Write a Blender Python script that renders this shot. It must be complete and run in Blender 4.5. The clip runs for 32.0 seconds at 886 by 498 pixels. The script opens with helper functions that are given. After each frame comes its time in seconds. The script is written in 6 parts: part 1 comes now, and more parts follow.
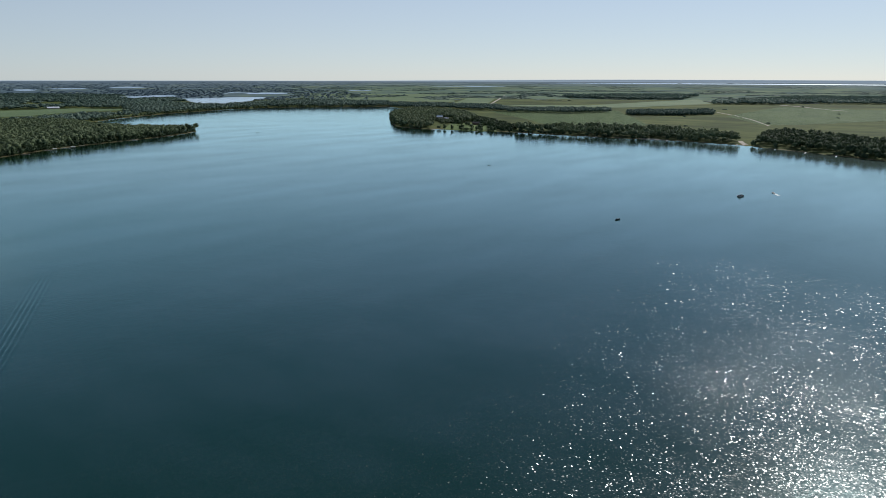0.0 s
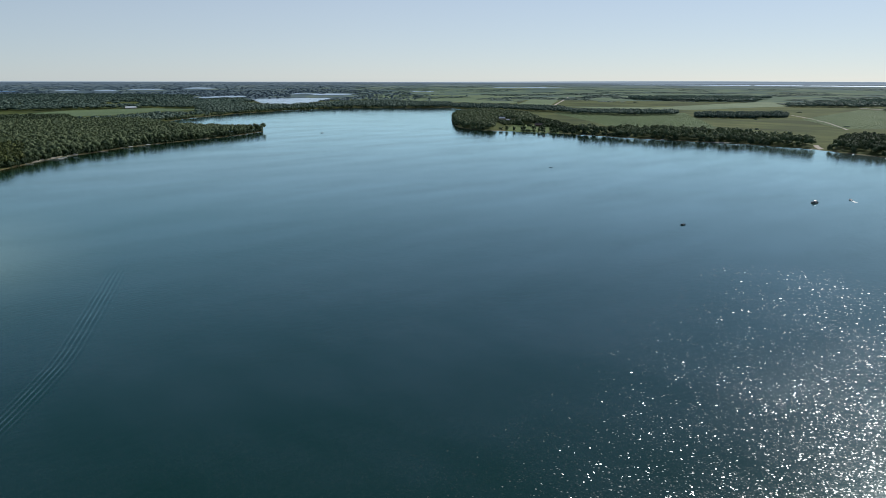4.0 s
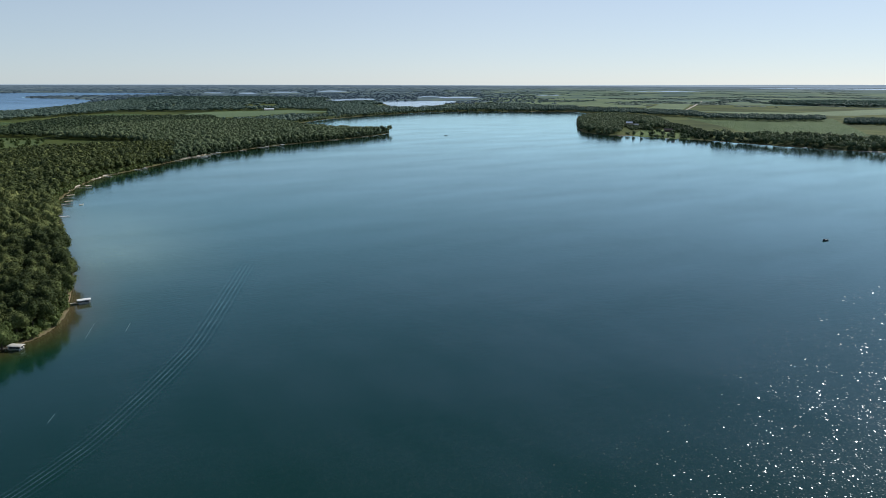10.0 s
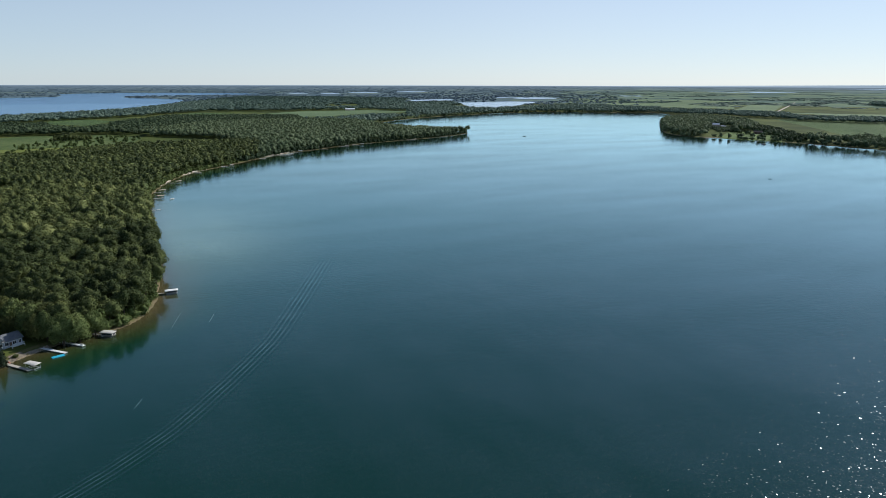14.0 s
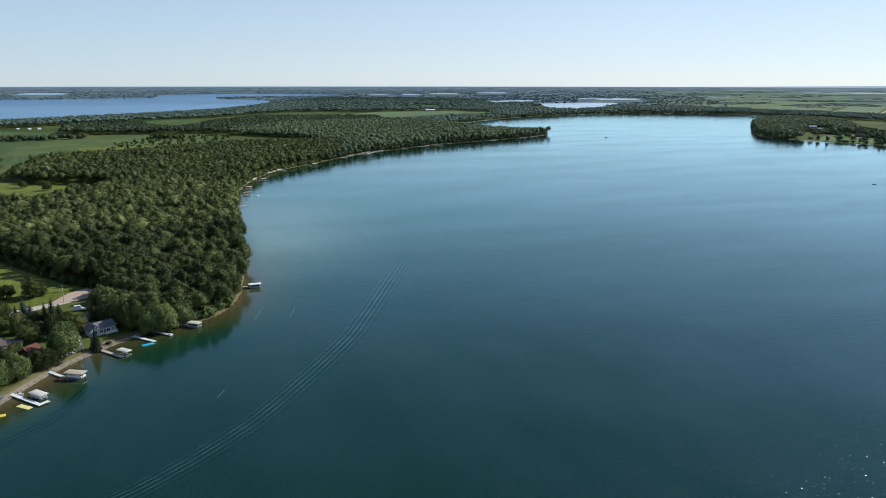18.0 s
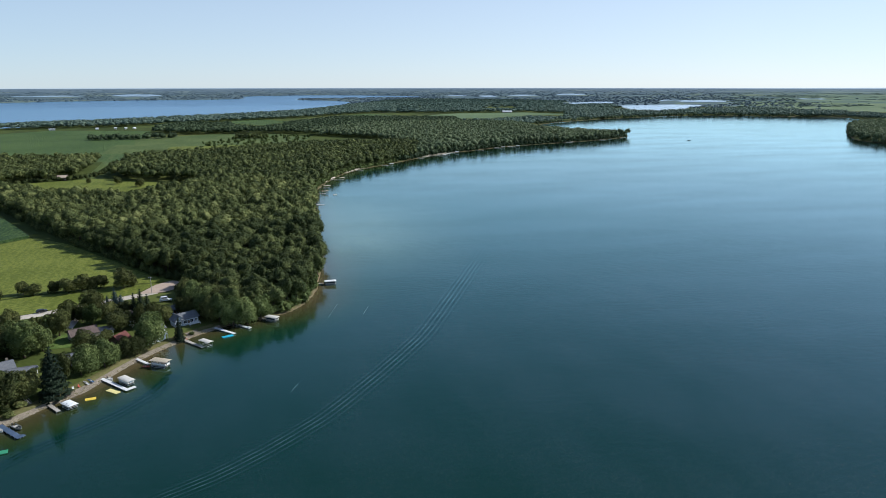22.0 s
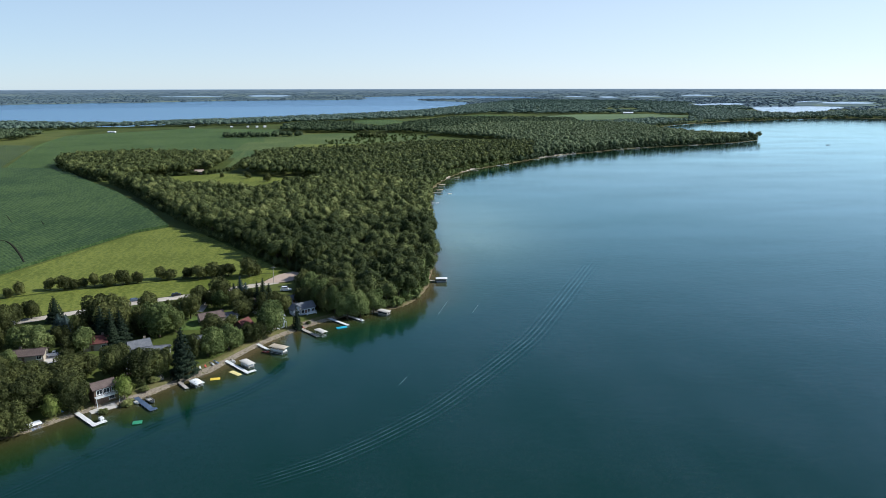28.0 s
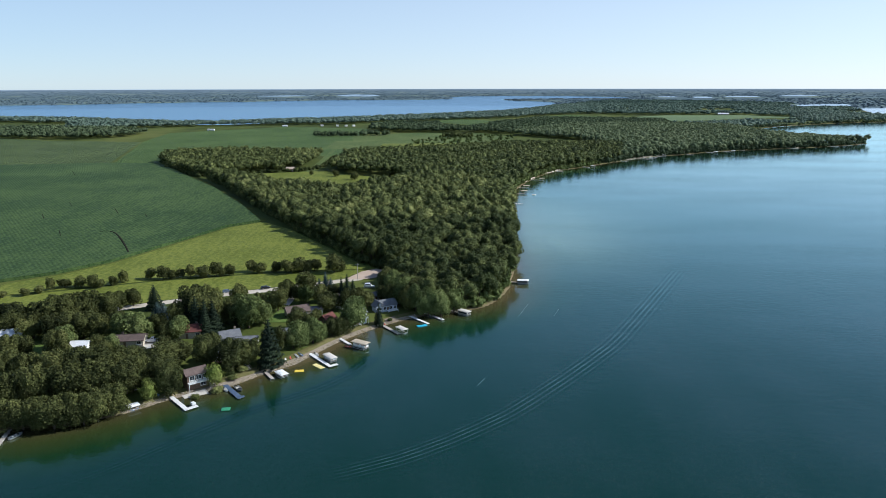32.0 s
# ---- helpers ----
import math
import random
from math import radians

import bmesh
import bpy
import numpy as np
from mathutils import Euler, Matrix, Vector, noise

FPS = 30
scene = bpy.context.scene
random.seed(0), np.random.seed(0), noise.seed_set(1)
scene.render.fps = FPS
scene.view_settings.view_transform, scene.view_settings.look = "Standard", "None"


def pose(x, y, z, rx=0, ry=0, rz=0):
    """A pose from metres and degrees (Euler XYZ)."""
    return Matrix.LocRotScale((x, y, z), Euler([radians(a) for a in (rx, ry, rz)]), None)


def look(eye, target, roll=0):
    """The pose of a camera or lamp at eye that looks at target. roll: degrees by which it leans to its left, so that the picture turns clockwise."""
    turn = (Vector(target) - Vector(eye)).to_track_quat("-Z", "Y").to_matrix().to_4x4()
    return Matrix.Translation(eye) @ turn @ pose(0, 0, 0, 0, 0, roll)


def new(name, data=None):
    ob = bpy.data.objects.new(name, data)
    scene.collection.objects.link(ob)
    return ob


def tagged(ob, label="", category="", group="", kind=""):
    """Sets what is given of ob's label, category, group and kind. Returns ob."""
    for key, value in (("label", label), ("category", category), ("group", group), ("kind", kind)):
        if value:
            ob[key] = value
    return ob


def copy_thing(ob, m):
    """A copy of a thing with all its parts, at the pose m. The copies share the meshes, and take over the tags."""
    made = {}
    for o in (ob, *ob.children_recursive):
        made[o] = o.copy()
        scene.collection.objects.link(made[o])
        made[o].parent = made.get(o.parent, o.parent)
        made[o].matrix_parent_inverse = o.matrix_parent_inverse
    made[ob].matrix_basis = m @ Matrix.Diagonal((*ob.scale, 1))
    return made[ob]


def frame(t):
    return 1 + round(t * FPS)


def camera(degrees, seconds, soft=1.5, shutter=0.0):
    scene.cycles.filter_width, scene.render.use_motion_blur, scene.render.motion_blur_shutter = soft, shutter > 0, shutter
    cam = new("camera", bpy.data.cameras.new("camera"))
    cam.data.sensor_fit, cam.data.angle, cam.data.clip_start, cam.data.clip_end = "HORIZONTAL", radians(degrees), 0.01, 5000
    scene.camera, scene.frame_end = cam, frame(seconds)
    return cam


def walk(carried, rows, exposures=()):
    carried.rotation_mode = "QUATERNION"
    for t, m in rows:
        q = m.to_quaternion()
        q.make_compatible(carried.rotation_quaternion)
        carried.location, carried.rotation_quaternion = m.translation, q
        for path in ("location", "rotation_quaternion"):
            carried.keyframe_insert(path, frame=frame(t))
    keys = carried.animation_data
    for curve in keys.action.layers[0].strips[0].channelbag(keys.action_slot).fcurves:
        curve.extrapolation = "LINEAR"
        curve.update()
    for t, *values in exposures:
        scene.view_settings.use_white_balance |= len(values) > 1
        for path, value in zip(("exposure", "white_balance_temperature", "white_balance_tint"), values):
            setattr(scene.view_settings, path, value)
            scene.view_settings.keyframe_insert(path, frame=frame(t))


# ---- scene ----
cam = camera(64.875, 32.0, soft=0.65)
PATH = [
    (0, pose(-6.09, -12.35, 107.15, 76.134, -0.165, -50.327)),
    (1, pose(-5.99, -12.27, 107.12, 76.159, -0.209, -49.348)),
    (2, pose(-5.87, -12.23, 107.09, 76.181, -0.220, -48.212)),
    (3, pose(-5.73, -12.10, 107.07, 76.198, -0.217, -46.893)),
    (4, pose(-5.47, -11.94, 107.07, 76.220, -0.209, -45.299)),
    (5, pose(-5.10, -11.77, 107.10, 76.247, -0.201, -43.568)),
    (6, pose(-4.63, -11.63, 107.15, 76.281, -0.198, -41.839)),
    (7, pose(-4.08, -11.53, 107.21, 76.322, -0.201, -40.249)),
    (8, pose(-3.58, -11.34, 107.25, 76.352, -0.218, -38.594)),
    (9, pose(-2.88, -11.19, 107.25, 76.404, -0.220, -36.840)),
    (10, pose(-2.55, -10.86, 107.20, 76.450, -0.191, -35.269)),
    (11, pose(-2.41, -10.39, 107.04, 76.473, -0.182, -33.705)),
    (12, pose(-2.14, -9.61, 106.76, 76.468, -0.192, -32.113)),
    (13, pose(-1.88, -8.23, 106.38, 76.489, -0.162, -30.552)),
    (14, pose(-1.66, -6.75, 105.92, 76.490, -0.163, -28.991)),
    (15, pose(-1.52, -5.31, 105.45, 76.495, -0.153, -27.411)),
    (16, pose(-1.42, -3.98, 105.00, 76.508, -0.133, -25.817)),
    (17, pose(-1.30, -2.85, 104.61, 76.534, -0.101, -24.212)),
    (18, pose(-1.13, -2.01, 104.31, 76.578, -0.053, -22.600)),
    (19, pose(-0.95, -1.47, 104.08, 76.593, -0.021, -20.964)),
    (20, pose(-0.91, -1.09, 103.93, 76.629, 0.001, -19.385)),
    (21, pose(-0.74, -0.85, 103.80, 76.656, 0.000, -18.017)),
    (22, pose(-0.70, -0.72, 103.70, 76.707, 0.014, -16.409)),
    (23, pose(-0.71, -0.60, 103.58, 76.743, 0.014, -14.813)),
    (24, pose(-0.58, -0.48, 103.48, 76.771, 0.025, -13.189)),
    (25, pose(-0.39, -0.34, 103.37, 76.805, 0.039, -11.566)),
    (26, pose(-0.27, -0.33, 103.28, 76.811, 0.048, -10.028)),
    (27, pose(-0.22, -0.36, 103.20, 76.798, 0.056, -8.512)),
    (28, pose(-0.24, -0.36, 103.16, 76.780, 0.062, -6.955)),
    (29, pose(-0.33, -0.27, 103.16, 76.767, 0.069, -5.294)),
    (30, pose(-0.24, -0.16, 103.22, 76.761, 0.070, -3.523)),
    (31, pose(-0.11, -0.06, 103.33, 76.742, 0.072, -1.731)),
    (32, pose(0.00, 0.00, 103.46, 76.774, 0.076, -0.000)),
]
walk(cam, PATH, exposures=[(0, -0.32, 6150, 8), (10, -0.10, 6100, 8), (22, 0.20, 5900, 8), (32, 0.33, 5870, 8)])

# ---- light ----
SUN_AZ, SUN_EL = 84.0, 36.0          # degrees clockwise from +y, and above the horizon
world = bpy.data.worlds.new("sky")
scene.world = world
world.use_nodes = True
wn = world.node_tree.nodes
sky = wn.new("ShaderNodeTexSky")
sky.sky_type = "NISHITA"
sky.sun_disc = False
sky.sun_elevation = radians(SUN_EL)
sky.sun_rotation = radians(SUN_AZ)
sky.altitude = 300
sky.air_density, sky.dust_density, sky.ozone_density = 0.75, 0.15, 2.0
wn["Background"].inputs["Strength"].default_value = 0.115
haze = wn.new("ShaderNodeMix")
haze.data_type = "RGBA"
up = wn.new("ShaderNodeSeparateXYZ")
world.node_tree.links.new(wn.new("ShaderNodeTexCoord").outputs["Generated"], up.inputs[0])
thin = wn.new("ShaderNodeMapRange")
thin.interpolation_type = "SMOOTHSTEP"
for k, v in ((1, 0.0), (2, 0.50), (3, 0.66), (4, 0.08)):
    thin.inputs[k].default_value = v
world.node_tree.links.new(up.outputs["Z"], thin.inputs[0])
world.node_tree.links.new(thin.outputs[0], haze.inputs[0])
glow = wn.new("ShaderNodeVectorMath")                   # thin summer haze: white towards the sun, bluer away from it
glow.operation = "DOT_PRODUCT"
world.node_tree.links.new(up.inputs[0].links[0].from_socket, glow.inputs[0])
glow.inputs[1].default_value = (math.sin(radians(SUN_AZ)), math.cos(radians(SUN_AZ)), 0)
side = wn.new("ShaderNodeMapRange")
for k, v in ((1, -0.6), (2, 0.7), (3, 0.0), (4, 1.0)):
    side.inputs[k].default_value = v
world.node_tree.links.new(glow.outputs["Value"], side.inputs[0])
veil = wn.new("ShaderNodeMix")
veil.data_type = "RGBA"
veil.inputs[6].default_value = (3.5, 4.35, 5.0, 1)
veil.inputs[7].default_value = (5.95, 6.2, 6.5, 1)
world.node_tree.links.new(side.outputs[0], veil.inputs[0])
world.node_tree.links.new(veil.outputs[2], haze.inputs[7])
world.node_tree.links.new(sky.outputs[0], haze.inputs[6])
world.node_tree.links.new(haze.outputs[2], wn["Background"].inputs["Color"])
sun = new("sun", bpy.data.lights.new("sun", "SUN"))
sun.data.energy = 4.8
sun.data.angle = radians(0.55)
sun.data.color = (1.0, 0.95, 0.87)
sa, se = radians(SUN_AZ), radians(SUN_EL)
sun.matrix_basis = look((math.sin(sa) * math.cos(se) * 300, math.cos(sa) * math.cos(se) * 300, math.sin(se) * 300), (0, 0, 0))


# ---- materials ----
class Nodes:
    """A short way to write node materials."""

    def __init__(self, name, rough=0.8, metal=0.0, spec=0.3):
        self.m = bpy.data.materials.new(name)
        self.m.use_nodes = True
        self.t = self.m.node_tree
        self.b = self.t.nodes["Principled BSDF"]
        self.b.inputs["Roughness"].default_value = rough
        self.b.inputs["Metallic"].default_value = metal
        self.b.inputs["Specular IOR Level"].default_value = spec

    def node(self, kind, **props):
        n = self.t.nodes.new("ShaderNode" + kind)
        for k, v in props.items():
            setattr(n, k, v)
        return n

    def link(self, a, b):
        self.t.links.new(a, b)

    def coords(self, scale=(1, 1, 1), turn=0.0, local=False):
        tc = self.node("TexCoord") if local else self.node("NewGeometry")
        mp = self.node("Mapping")
        mp.inputs["Scale"].default_value = scale
        mp.inputs["Rotation"].default_value = (0, 0, radians(turn))
        self.link(tc.outputs["Object" if local else "Position"], mp.inputs["Vector"])
        return mp.outputs[0]

    def noise(self, scale, detail=3.0, vec=None, rough=0.55):
        n = self.node("TexNoise")
        n.inputs["Scale"].default_value = scale
        n.inputs["Detail"].default_value = detail
        n.inputs["Roughness"].default_value = rough
        self.link(vec if vec is not None else self.coords(), n.inputs["Vector"])
        return n.outputs["Fac"]

    def ramp(self, fac, stops):
        r = self.node("ValToRGB")
        el = r.color_ramp.elements
        while len(el) < len(stops):
            el.new(0.5)
        for e, (p, c) in zip(el, stops):
            e.position, e.color = p, (*c, 1)
        self.link(fac, r.inputs[0])
        return r.outputs[0]

    def mix(self, fac, a, b, blend="MIX"):
        n = self.node("Mix", data_type="RGBA", blend_type=blend)
        for i, v in ((0, fac), (6, a), (7, b)):
            if isinstance(v, (int, float)):
                n.inputs[i].default_value = v
            elif isinstance(v, tuple):
                n.inputs[i].default_value = (*v, 1)
            else:
                self.link(v, n.inputs[i])
        return n.outputs[2]

    def math(self, op, a, b=0.0):
        n = self.node("Math", operation=op)
        for i, v in ((0, a), (1, b)):
            if isinstance(v, (int, float)):
                n.inputs[i].default_value = v
            else:
                self.link(v, n.inputs[i])
        return n.outputs[0]

    def span(self, v, a, b, c=0.0, d=1.0):
        n = self.node("MapRange")
        self.link(v, n.inputs[0])
        for i, x in enumerate((a, b, c, d)):
            n.inputs[i + 1].default_value = x
        return n.outputs[0]

    def bump(self, height, strength=0.3, distance=0.1, before=None):
        n = self.node("Bump")
        n.inputs["Strength"].default_value = strength
        n.inputs["Distance"].default_value = distance
        self.link(height, n.inputs["Height"])
        if before is not None:
            self.link(before, n.inputs["Normal"])
        return n.outputs[0]

    def done(self, colour=None, normal=None, rough=None):
        if colour is not None:
            self.link(colour, self.b.inputs["Base Color"])
        if normal is not None:
            self.link(normal, self.b.inputs["Normal"])
        if rough is not None:
            self.link(rough, self.b.inputs["Roughness"])
        return self.m


def grainy(name, dark, light, scale=4.0, rough=0.8, metal=0.0, spec=0.3, wide=0.15, relief=0.02, local=False):
    """Paint, wood, stone: fine grain over wide stains, with a little relief."""
    n = Nodes(name, rough, metal, spec)
    v = n.coords(local=local)
    fine = n.noise(scale, 4, v)
    big = n.noise(wide, 2, v)
    both = n.math("ADD", n.math("MULTIPLY", fine, 0.55), n.math("MULTIPLY", big, 0.45))
    info = n.node("ObjectInfo").outputs["Random"]
    both = n.math("ADD", both, n.span(info, 0, 1, -0.08, 0.08))
    return n.done(n.ramp(both, [(0.3, dark), (0.7, light)]), n.bump(fine, 0.4, relief))


def foliage(name, dark, mid, light, through_light=0.22):
    """Leaves: each clump its own tone, wider drifts from tree to tree, a little light through the blade."""
    n = Nodes(name, 0.75, 0, 0.15)
    geo = n.node("NewGeometry")
    isl = geo.outputs["Random Per Island"]
    big = n.math("ADD", n.math("MULTIPLY", n.noise(0.02, 2), 0.35), n.math("MULTIPLY", n.noise(0.13, 1), 0.65))
    f = n.math("ADD", n.math("MULTIPLY", isl, 0.30), n.math("MULTIPLY", n.span(big, 0.3, 0.7), 0.66))
    f = n.math("ADD", f, n.span(n.node("ObjectInfo").outputs["Random"], 0, 1, -0.2, 0.2))
    col = n.ramp(f, [(0.22, dark), (0.52, mid), (0.85, light)])
    leafy = n.noise(1.1, 3, None, 0.7)
    n.done(col, n.bump(leafy, 0.9, 0.9))
    tr = n.node("BsdfTranslucent")
    n.link(col, tr.inputs["Color"])
    mixer = n.node("MixShader")
    mixer.inputs[0].default_value = through_light
    n.link(n.b.outputs[0], mixer.inputs[1])
    n.link(tr.outputs[0], mixer.inputs[2])
    n.link(mixer.outputs[0], n.t.nodes["Material Output"].inputs["Surface"])
    return n.m


def water_material(name="lake_water", wind=1.0, sheen=(0.67, 0.88, 0.91), rough=0.10):
    """Lake water: the dark body, a sky reflection tinted by sheen that grows at low angles, and wavelets that flash in
    the sun.
    """
    n = Nodes(name)
    depth = n.node("Attribute", attribute_name="depth").outputs["Fac"]
    murk = n.noise(0.012, 3, n.coords((1, 1, 1)))
    depth = n.math("ADD", depth, n.span(murk, 0.3, 0.7, -0.8, 0.8))
    d = n.span(depth, 0.0, 6.0)
    col = n.ramp(d, [(0.0, (0.105, 0.080, 0.038)), (0.12, (0.056, 0.050, 0.020)), (0.32, (0.030, 0.042, 0.012)),
                     (0.6, (0.008, 0.030, 0.0090)), (1.0, (0.0010, 0.0185, 0.0080))])
    clear = n.node("Attribute", attribute_name="bay").outputs["Fac"]
    col = n.mix(clear, col, (0.0005, 0.064, 0.060))
    shoal = n.node("Attribute", attribute_name="shoal").outputs["Fac"]
    col = n.mix(n.math("MULTIPLY", shoal, n.span(n.noise(0.02, 3, n.coords((1.0, 0.45, 1), 10)), 0.3, 0.7, 0.55, 1.0)), col, (0.185, 0.255, 0.195))
    ripple = n.noise(1.6, 2, n.coords((1.0, 1.7, 1), 20), 0.6)
    chop = n.noise(0.2, 2, n.coords((1.0, 2.2, 1), 28), 0.6)
    calm = n.noise(0.006, 3, n.coords((1.0, 3.0, 1), 35))
    gust = n.span(calm, 0.3, 0.7, 0.6 * wind, 1.35 * wind)
    h = n.math("ADD", n.math("MULTIPLY", ripple, 0.022), n.math("MULTIPLY", chop, 0.09))
    skin = n.bump(n.math("MULTIPLY", h, gust), 1.0, 0.5)
    body = n.node("BsdfDiffuse")
    n.link(col, body.inputs["Color"])
    gloss = n.node("BsdfGlossy")
    gloss.inputs["Color"].default_value = (*sheen, 1)
    gloss.inputs["Roughness"].default_value = rough
    n.link(skin, gloss.inputs["Normal"])
    fres = n.node("Fresnel")
    fres.inputs["IOR"].default_value = 1.27
    n.link(skin, fres.inputs["Normal"])
    lake = n.node("MixShader")
    n.link(n.math("MULTIPLY", fres.outputs[0], n.span(calm, 0.3, 0.7, 1.60, 1.38)), lake.inputs[0])
    n.link(body.outputs[0], lake.inputs[1])
    n.link(gloss.outputs[0], lake.inputs[2])
    # wavelets: small facets, each with a tilt of its own; wider ones further out, sized for the camera's view
    away = n.node("VectorMath", operation="LENGTH")
    n.link(n.coords(), away.inputs[0])
    facets = []
    for size, stretch in ((3.1, 0.85), (2.0, 0.75)):
        cell = n.node("TexVoronoi", feature="F1")
        cell.inputs["Scale"].default_value = size
        n.link(n.coords((1.0, stretch, 1), -6), cell.inputs["Vector"])
        facets.append(cell.outputs["Color"])
    run = n.math("ADD", away.outputs["Value"], n.span(n.noise(0.3, 2), 0.3, 0.7, -70, 70))
    facet = n.mix(n.math("GREATER_THAN", run, 310), facets[0], facets[1])
    tilt = n.node("VectorMath", operation="SUBTRACT")
    n.link(facet, tilt.inputs[0])
    tilt.inputs[1].default_value = (0.5, 0.5, 0.0)
    own = n.node("SeparateColor")
    n.link(facet, own.inputs[0])
    reach = n.node("CombineXYZ")
    for k in (0, 1):
        n.link(n.math("MULTIPLY", own.outputs[2], 0.80), reach.inputs[k])
    lean = n.node("VectorMath", operation="MULTIPLY")
    n.link(tilt.outputs[0], lean.inputs[0])
    n.link(reach.outputs[0], lean.inputs[1])
    stand = n.node("VectorMath", operation="ADD")
    n.link(lean.outputs[0], stand.inputs[0])
    stand.inputs[1].default_value = (0, 0, 1)
    unit = n.node("VectorMath", operation="NORMALIZE")
    n.link(stand.outputs[0], unit.inputs[0])
    flash = n.node("BsdfGlossy")
    flash.inputs["Roughness"].default_value = 0.165
    n.link(unit.outputs[0], flash.inputs["Normal"])
    # the flashes fade out away from the origin, fitted to the camera's view
    flash_range = n.math("ADD", away.outputs["Value"], n.span(n.noise(0.012, 2), 0.3, 0.7, -70, 70))
    top = n.node("MixShader")
    patch = n.span(n.noise(0.035, 3, n.coords((1, 0.5, 1), -6)), 0.32, 0.62, 0.35, 1.0)
    n.link(n.math("MULTIPLY", n.span(flash_range, 250, 450, 0.044, 0.0), patch), top.inputs[0])
    n.link(lake.outputs[0], top.inputs[1])
    n.link(flash.outputs[0], top.inputs[2])
    n.t.nodes.remove(n.b)
    n.link(top.outputs[0], n.t.nodes["Material Output"].inputs["Surface"])
    return n.m


def ground_material():
    """Grass and forest floor in drifts; sand by the water."""
    n = Nodes("ground_cover", 0.95, 0, 0.1)
    fine = n.noise(0.6, 4)
    mid = n.noise(0.03, 3)
    wide = n.noise(0.0025, 3)
    plots = n.noise(0.009, 3, n.coords((1, 0.4, 1), 40), 0.6)
    f = n.math("ADD", n.math("MULTIPLY", fine, 0.18), n.math("ADD", n.math("MULTIPLY", mid, 0.2), n.math("MULTIPLY", n.span(wide, 0.3, 0.7), 0.32)))
    f = n.math("ADD", f, n.math("MULTIPLY", n.span(plots, 0.3, 0.7), 0.30))
    grass = n.ramp(f, [(0.36, (0.040, 0.054, 0.012)), (0.5, (0.064, 0.082, 0.018)), (0.64, (0.104, 0.116, 0.030))])
    shore = n.node("Attribute", attribute_name="shore").outputs["Fac"]
    sand = n.ramp(n.noise(1.5, 4), [(0.3, (0.13, 0.096, 0.055)), (0.7, (0.24, 0.19, 0.12))])
    return n.done(n.mix(shore, grass, sand), n.bump(fine, 0.5, 0.3))


def crop(name, dark, light, turn, row=0.76, wide=0.01, ridge=0.05):
    """A field of one crop in rows."""
    n = Nodes(name, 0.85, 0, 0.15)
    rows = n.node("TexWave", wave_type="BANDS", bands_direction="X")
    rows.inputs["Scale"].default_value = 0.314 / row
    rows.inputs["Distortion"].default_value = 0.8
    n.link(n.coords((1, 1, 1), turn), rows.inputs["Vector"])
    strips = n.noise(0.3, 3, n.coords((1, 0.12, 1), turn), 0.7)
    fine = n.noise(0.5, 4, n.coords((1, 0.6, 1), turn), 0.7)
    big = n.noise(wide, 3)
    f = n.math("ADD", n.math("MULTIPLY", strips, 0.22), n.math("ADD", n.math("MULTIPLY", fine, 0.5), n.math("MULTIPLY", big, 0.28)))
    f = n.math("ADD", f, n.span(rows.outputs["Fac"], 0, 1, -ridge, ridge))
    return n.done(n.ramp(f, [(0.45, dark), (0.55, light)]), n.bump(n.math("ADD", fine, n.math("MULTIPLY", rows.outputs["Fac"], ridge * 20)), 0.6, 0.4))


M_WATER = water_material()
# sheen colours the mirrored sky: blue here, near white on the far lakes
M_WATER_WINDY = water_material("windy_lake_water", 2.2, (0.54, 0.70, 0.80), 0.26)
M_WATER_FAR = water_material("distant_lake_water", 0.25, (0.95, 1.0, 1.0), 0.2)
M_GROUND = ground_material()


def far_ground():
    """The far country: long strips of wood and fields, with open pastures in the east; distance haze is mixed into the
    colours.
    """
    n = Nodes("hazed_far_fields", 0.95, 0, 0.05)
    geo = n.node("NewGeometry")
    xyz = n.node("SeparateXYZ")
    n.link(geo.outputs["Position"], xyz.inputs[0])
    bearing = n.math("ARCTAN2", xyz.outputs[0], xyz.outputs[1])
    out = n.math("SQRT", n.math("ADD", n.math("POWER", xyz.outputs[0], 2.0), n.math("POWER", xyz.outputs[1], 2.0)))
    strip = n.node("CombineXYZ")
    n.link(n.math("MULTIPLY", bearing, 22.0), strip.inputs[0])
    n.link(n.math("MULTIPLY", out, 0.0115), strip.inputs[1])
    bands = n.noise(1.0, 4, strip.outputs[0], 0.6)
    # blue distance haze is put into these colours, strongest in the rim ramp
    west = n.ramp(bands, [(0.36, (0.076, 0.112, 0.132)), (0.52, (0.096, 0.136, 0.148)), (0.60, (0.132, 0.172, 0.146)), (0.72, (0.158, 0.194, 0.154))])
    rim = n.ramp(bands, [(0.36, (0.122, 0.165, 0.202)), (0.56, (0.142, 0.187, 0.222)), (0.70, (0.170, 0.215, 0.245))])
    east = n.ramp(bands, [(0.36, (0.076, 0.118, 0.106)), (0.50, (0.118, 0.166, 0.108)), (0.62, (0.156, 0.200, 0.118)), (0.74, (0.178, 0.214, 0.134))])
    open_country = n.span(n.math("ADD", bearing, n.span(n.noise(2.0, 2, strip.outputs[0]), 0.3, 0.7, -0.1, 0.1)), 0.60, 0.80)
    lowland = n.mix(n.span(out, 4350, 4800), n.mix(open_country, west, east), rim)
    # the outermost band is painted almost wholly in the pale haze colour
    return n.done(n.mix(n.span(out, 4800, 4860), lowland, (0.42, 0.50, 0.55)))


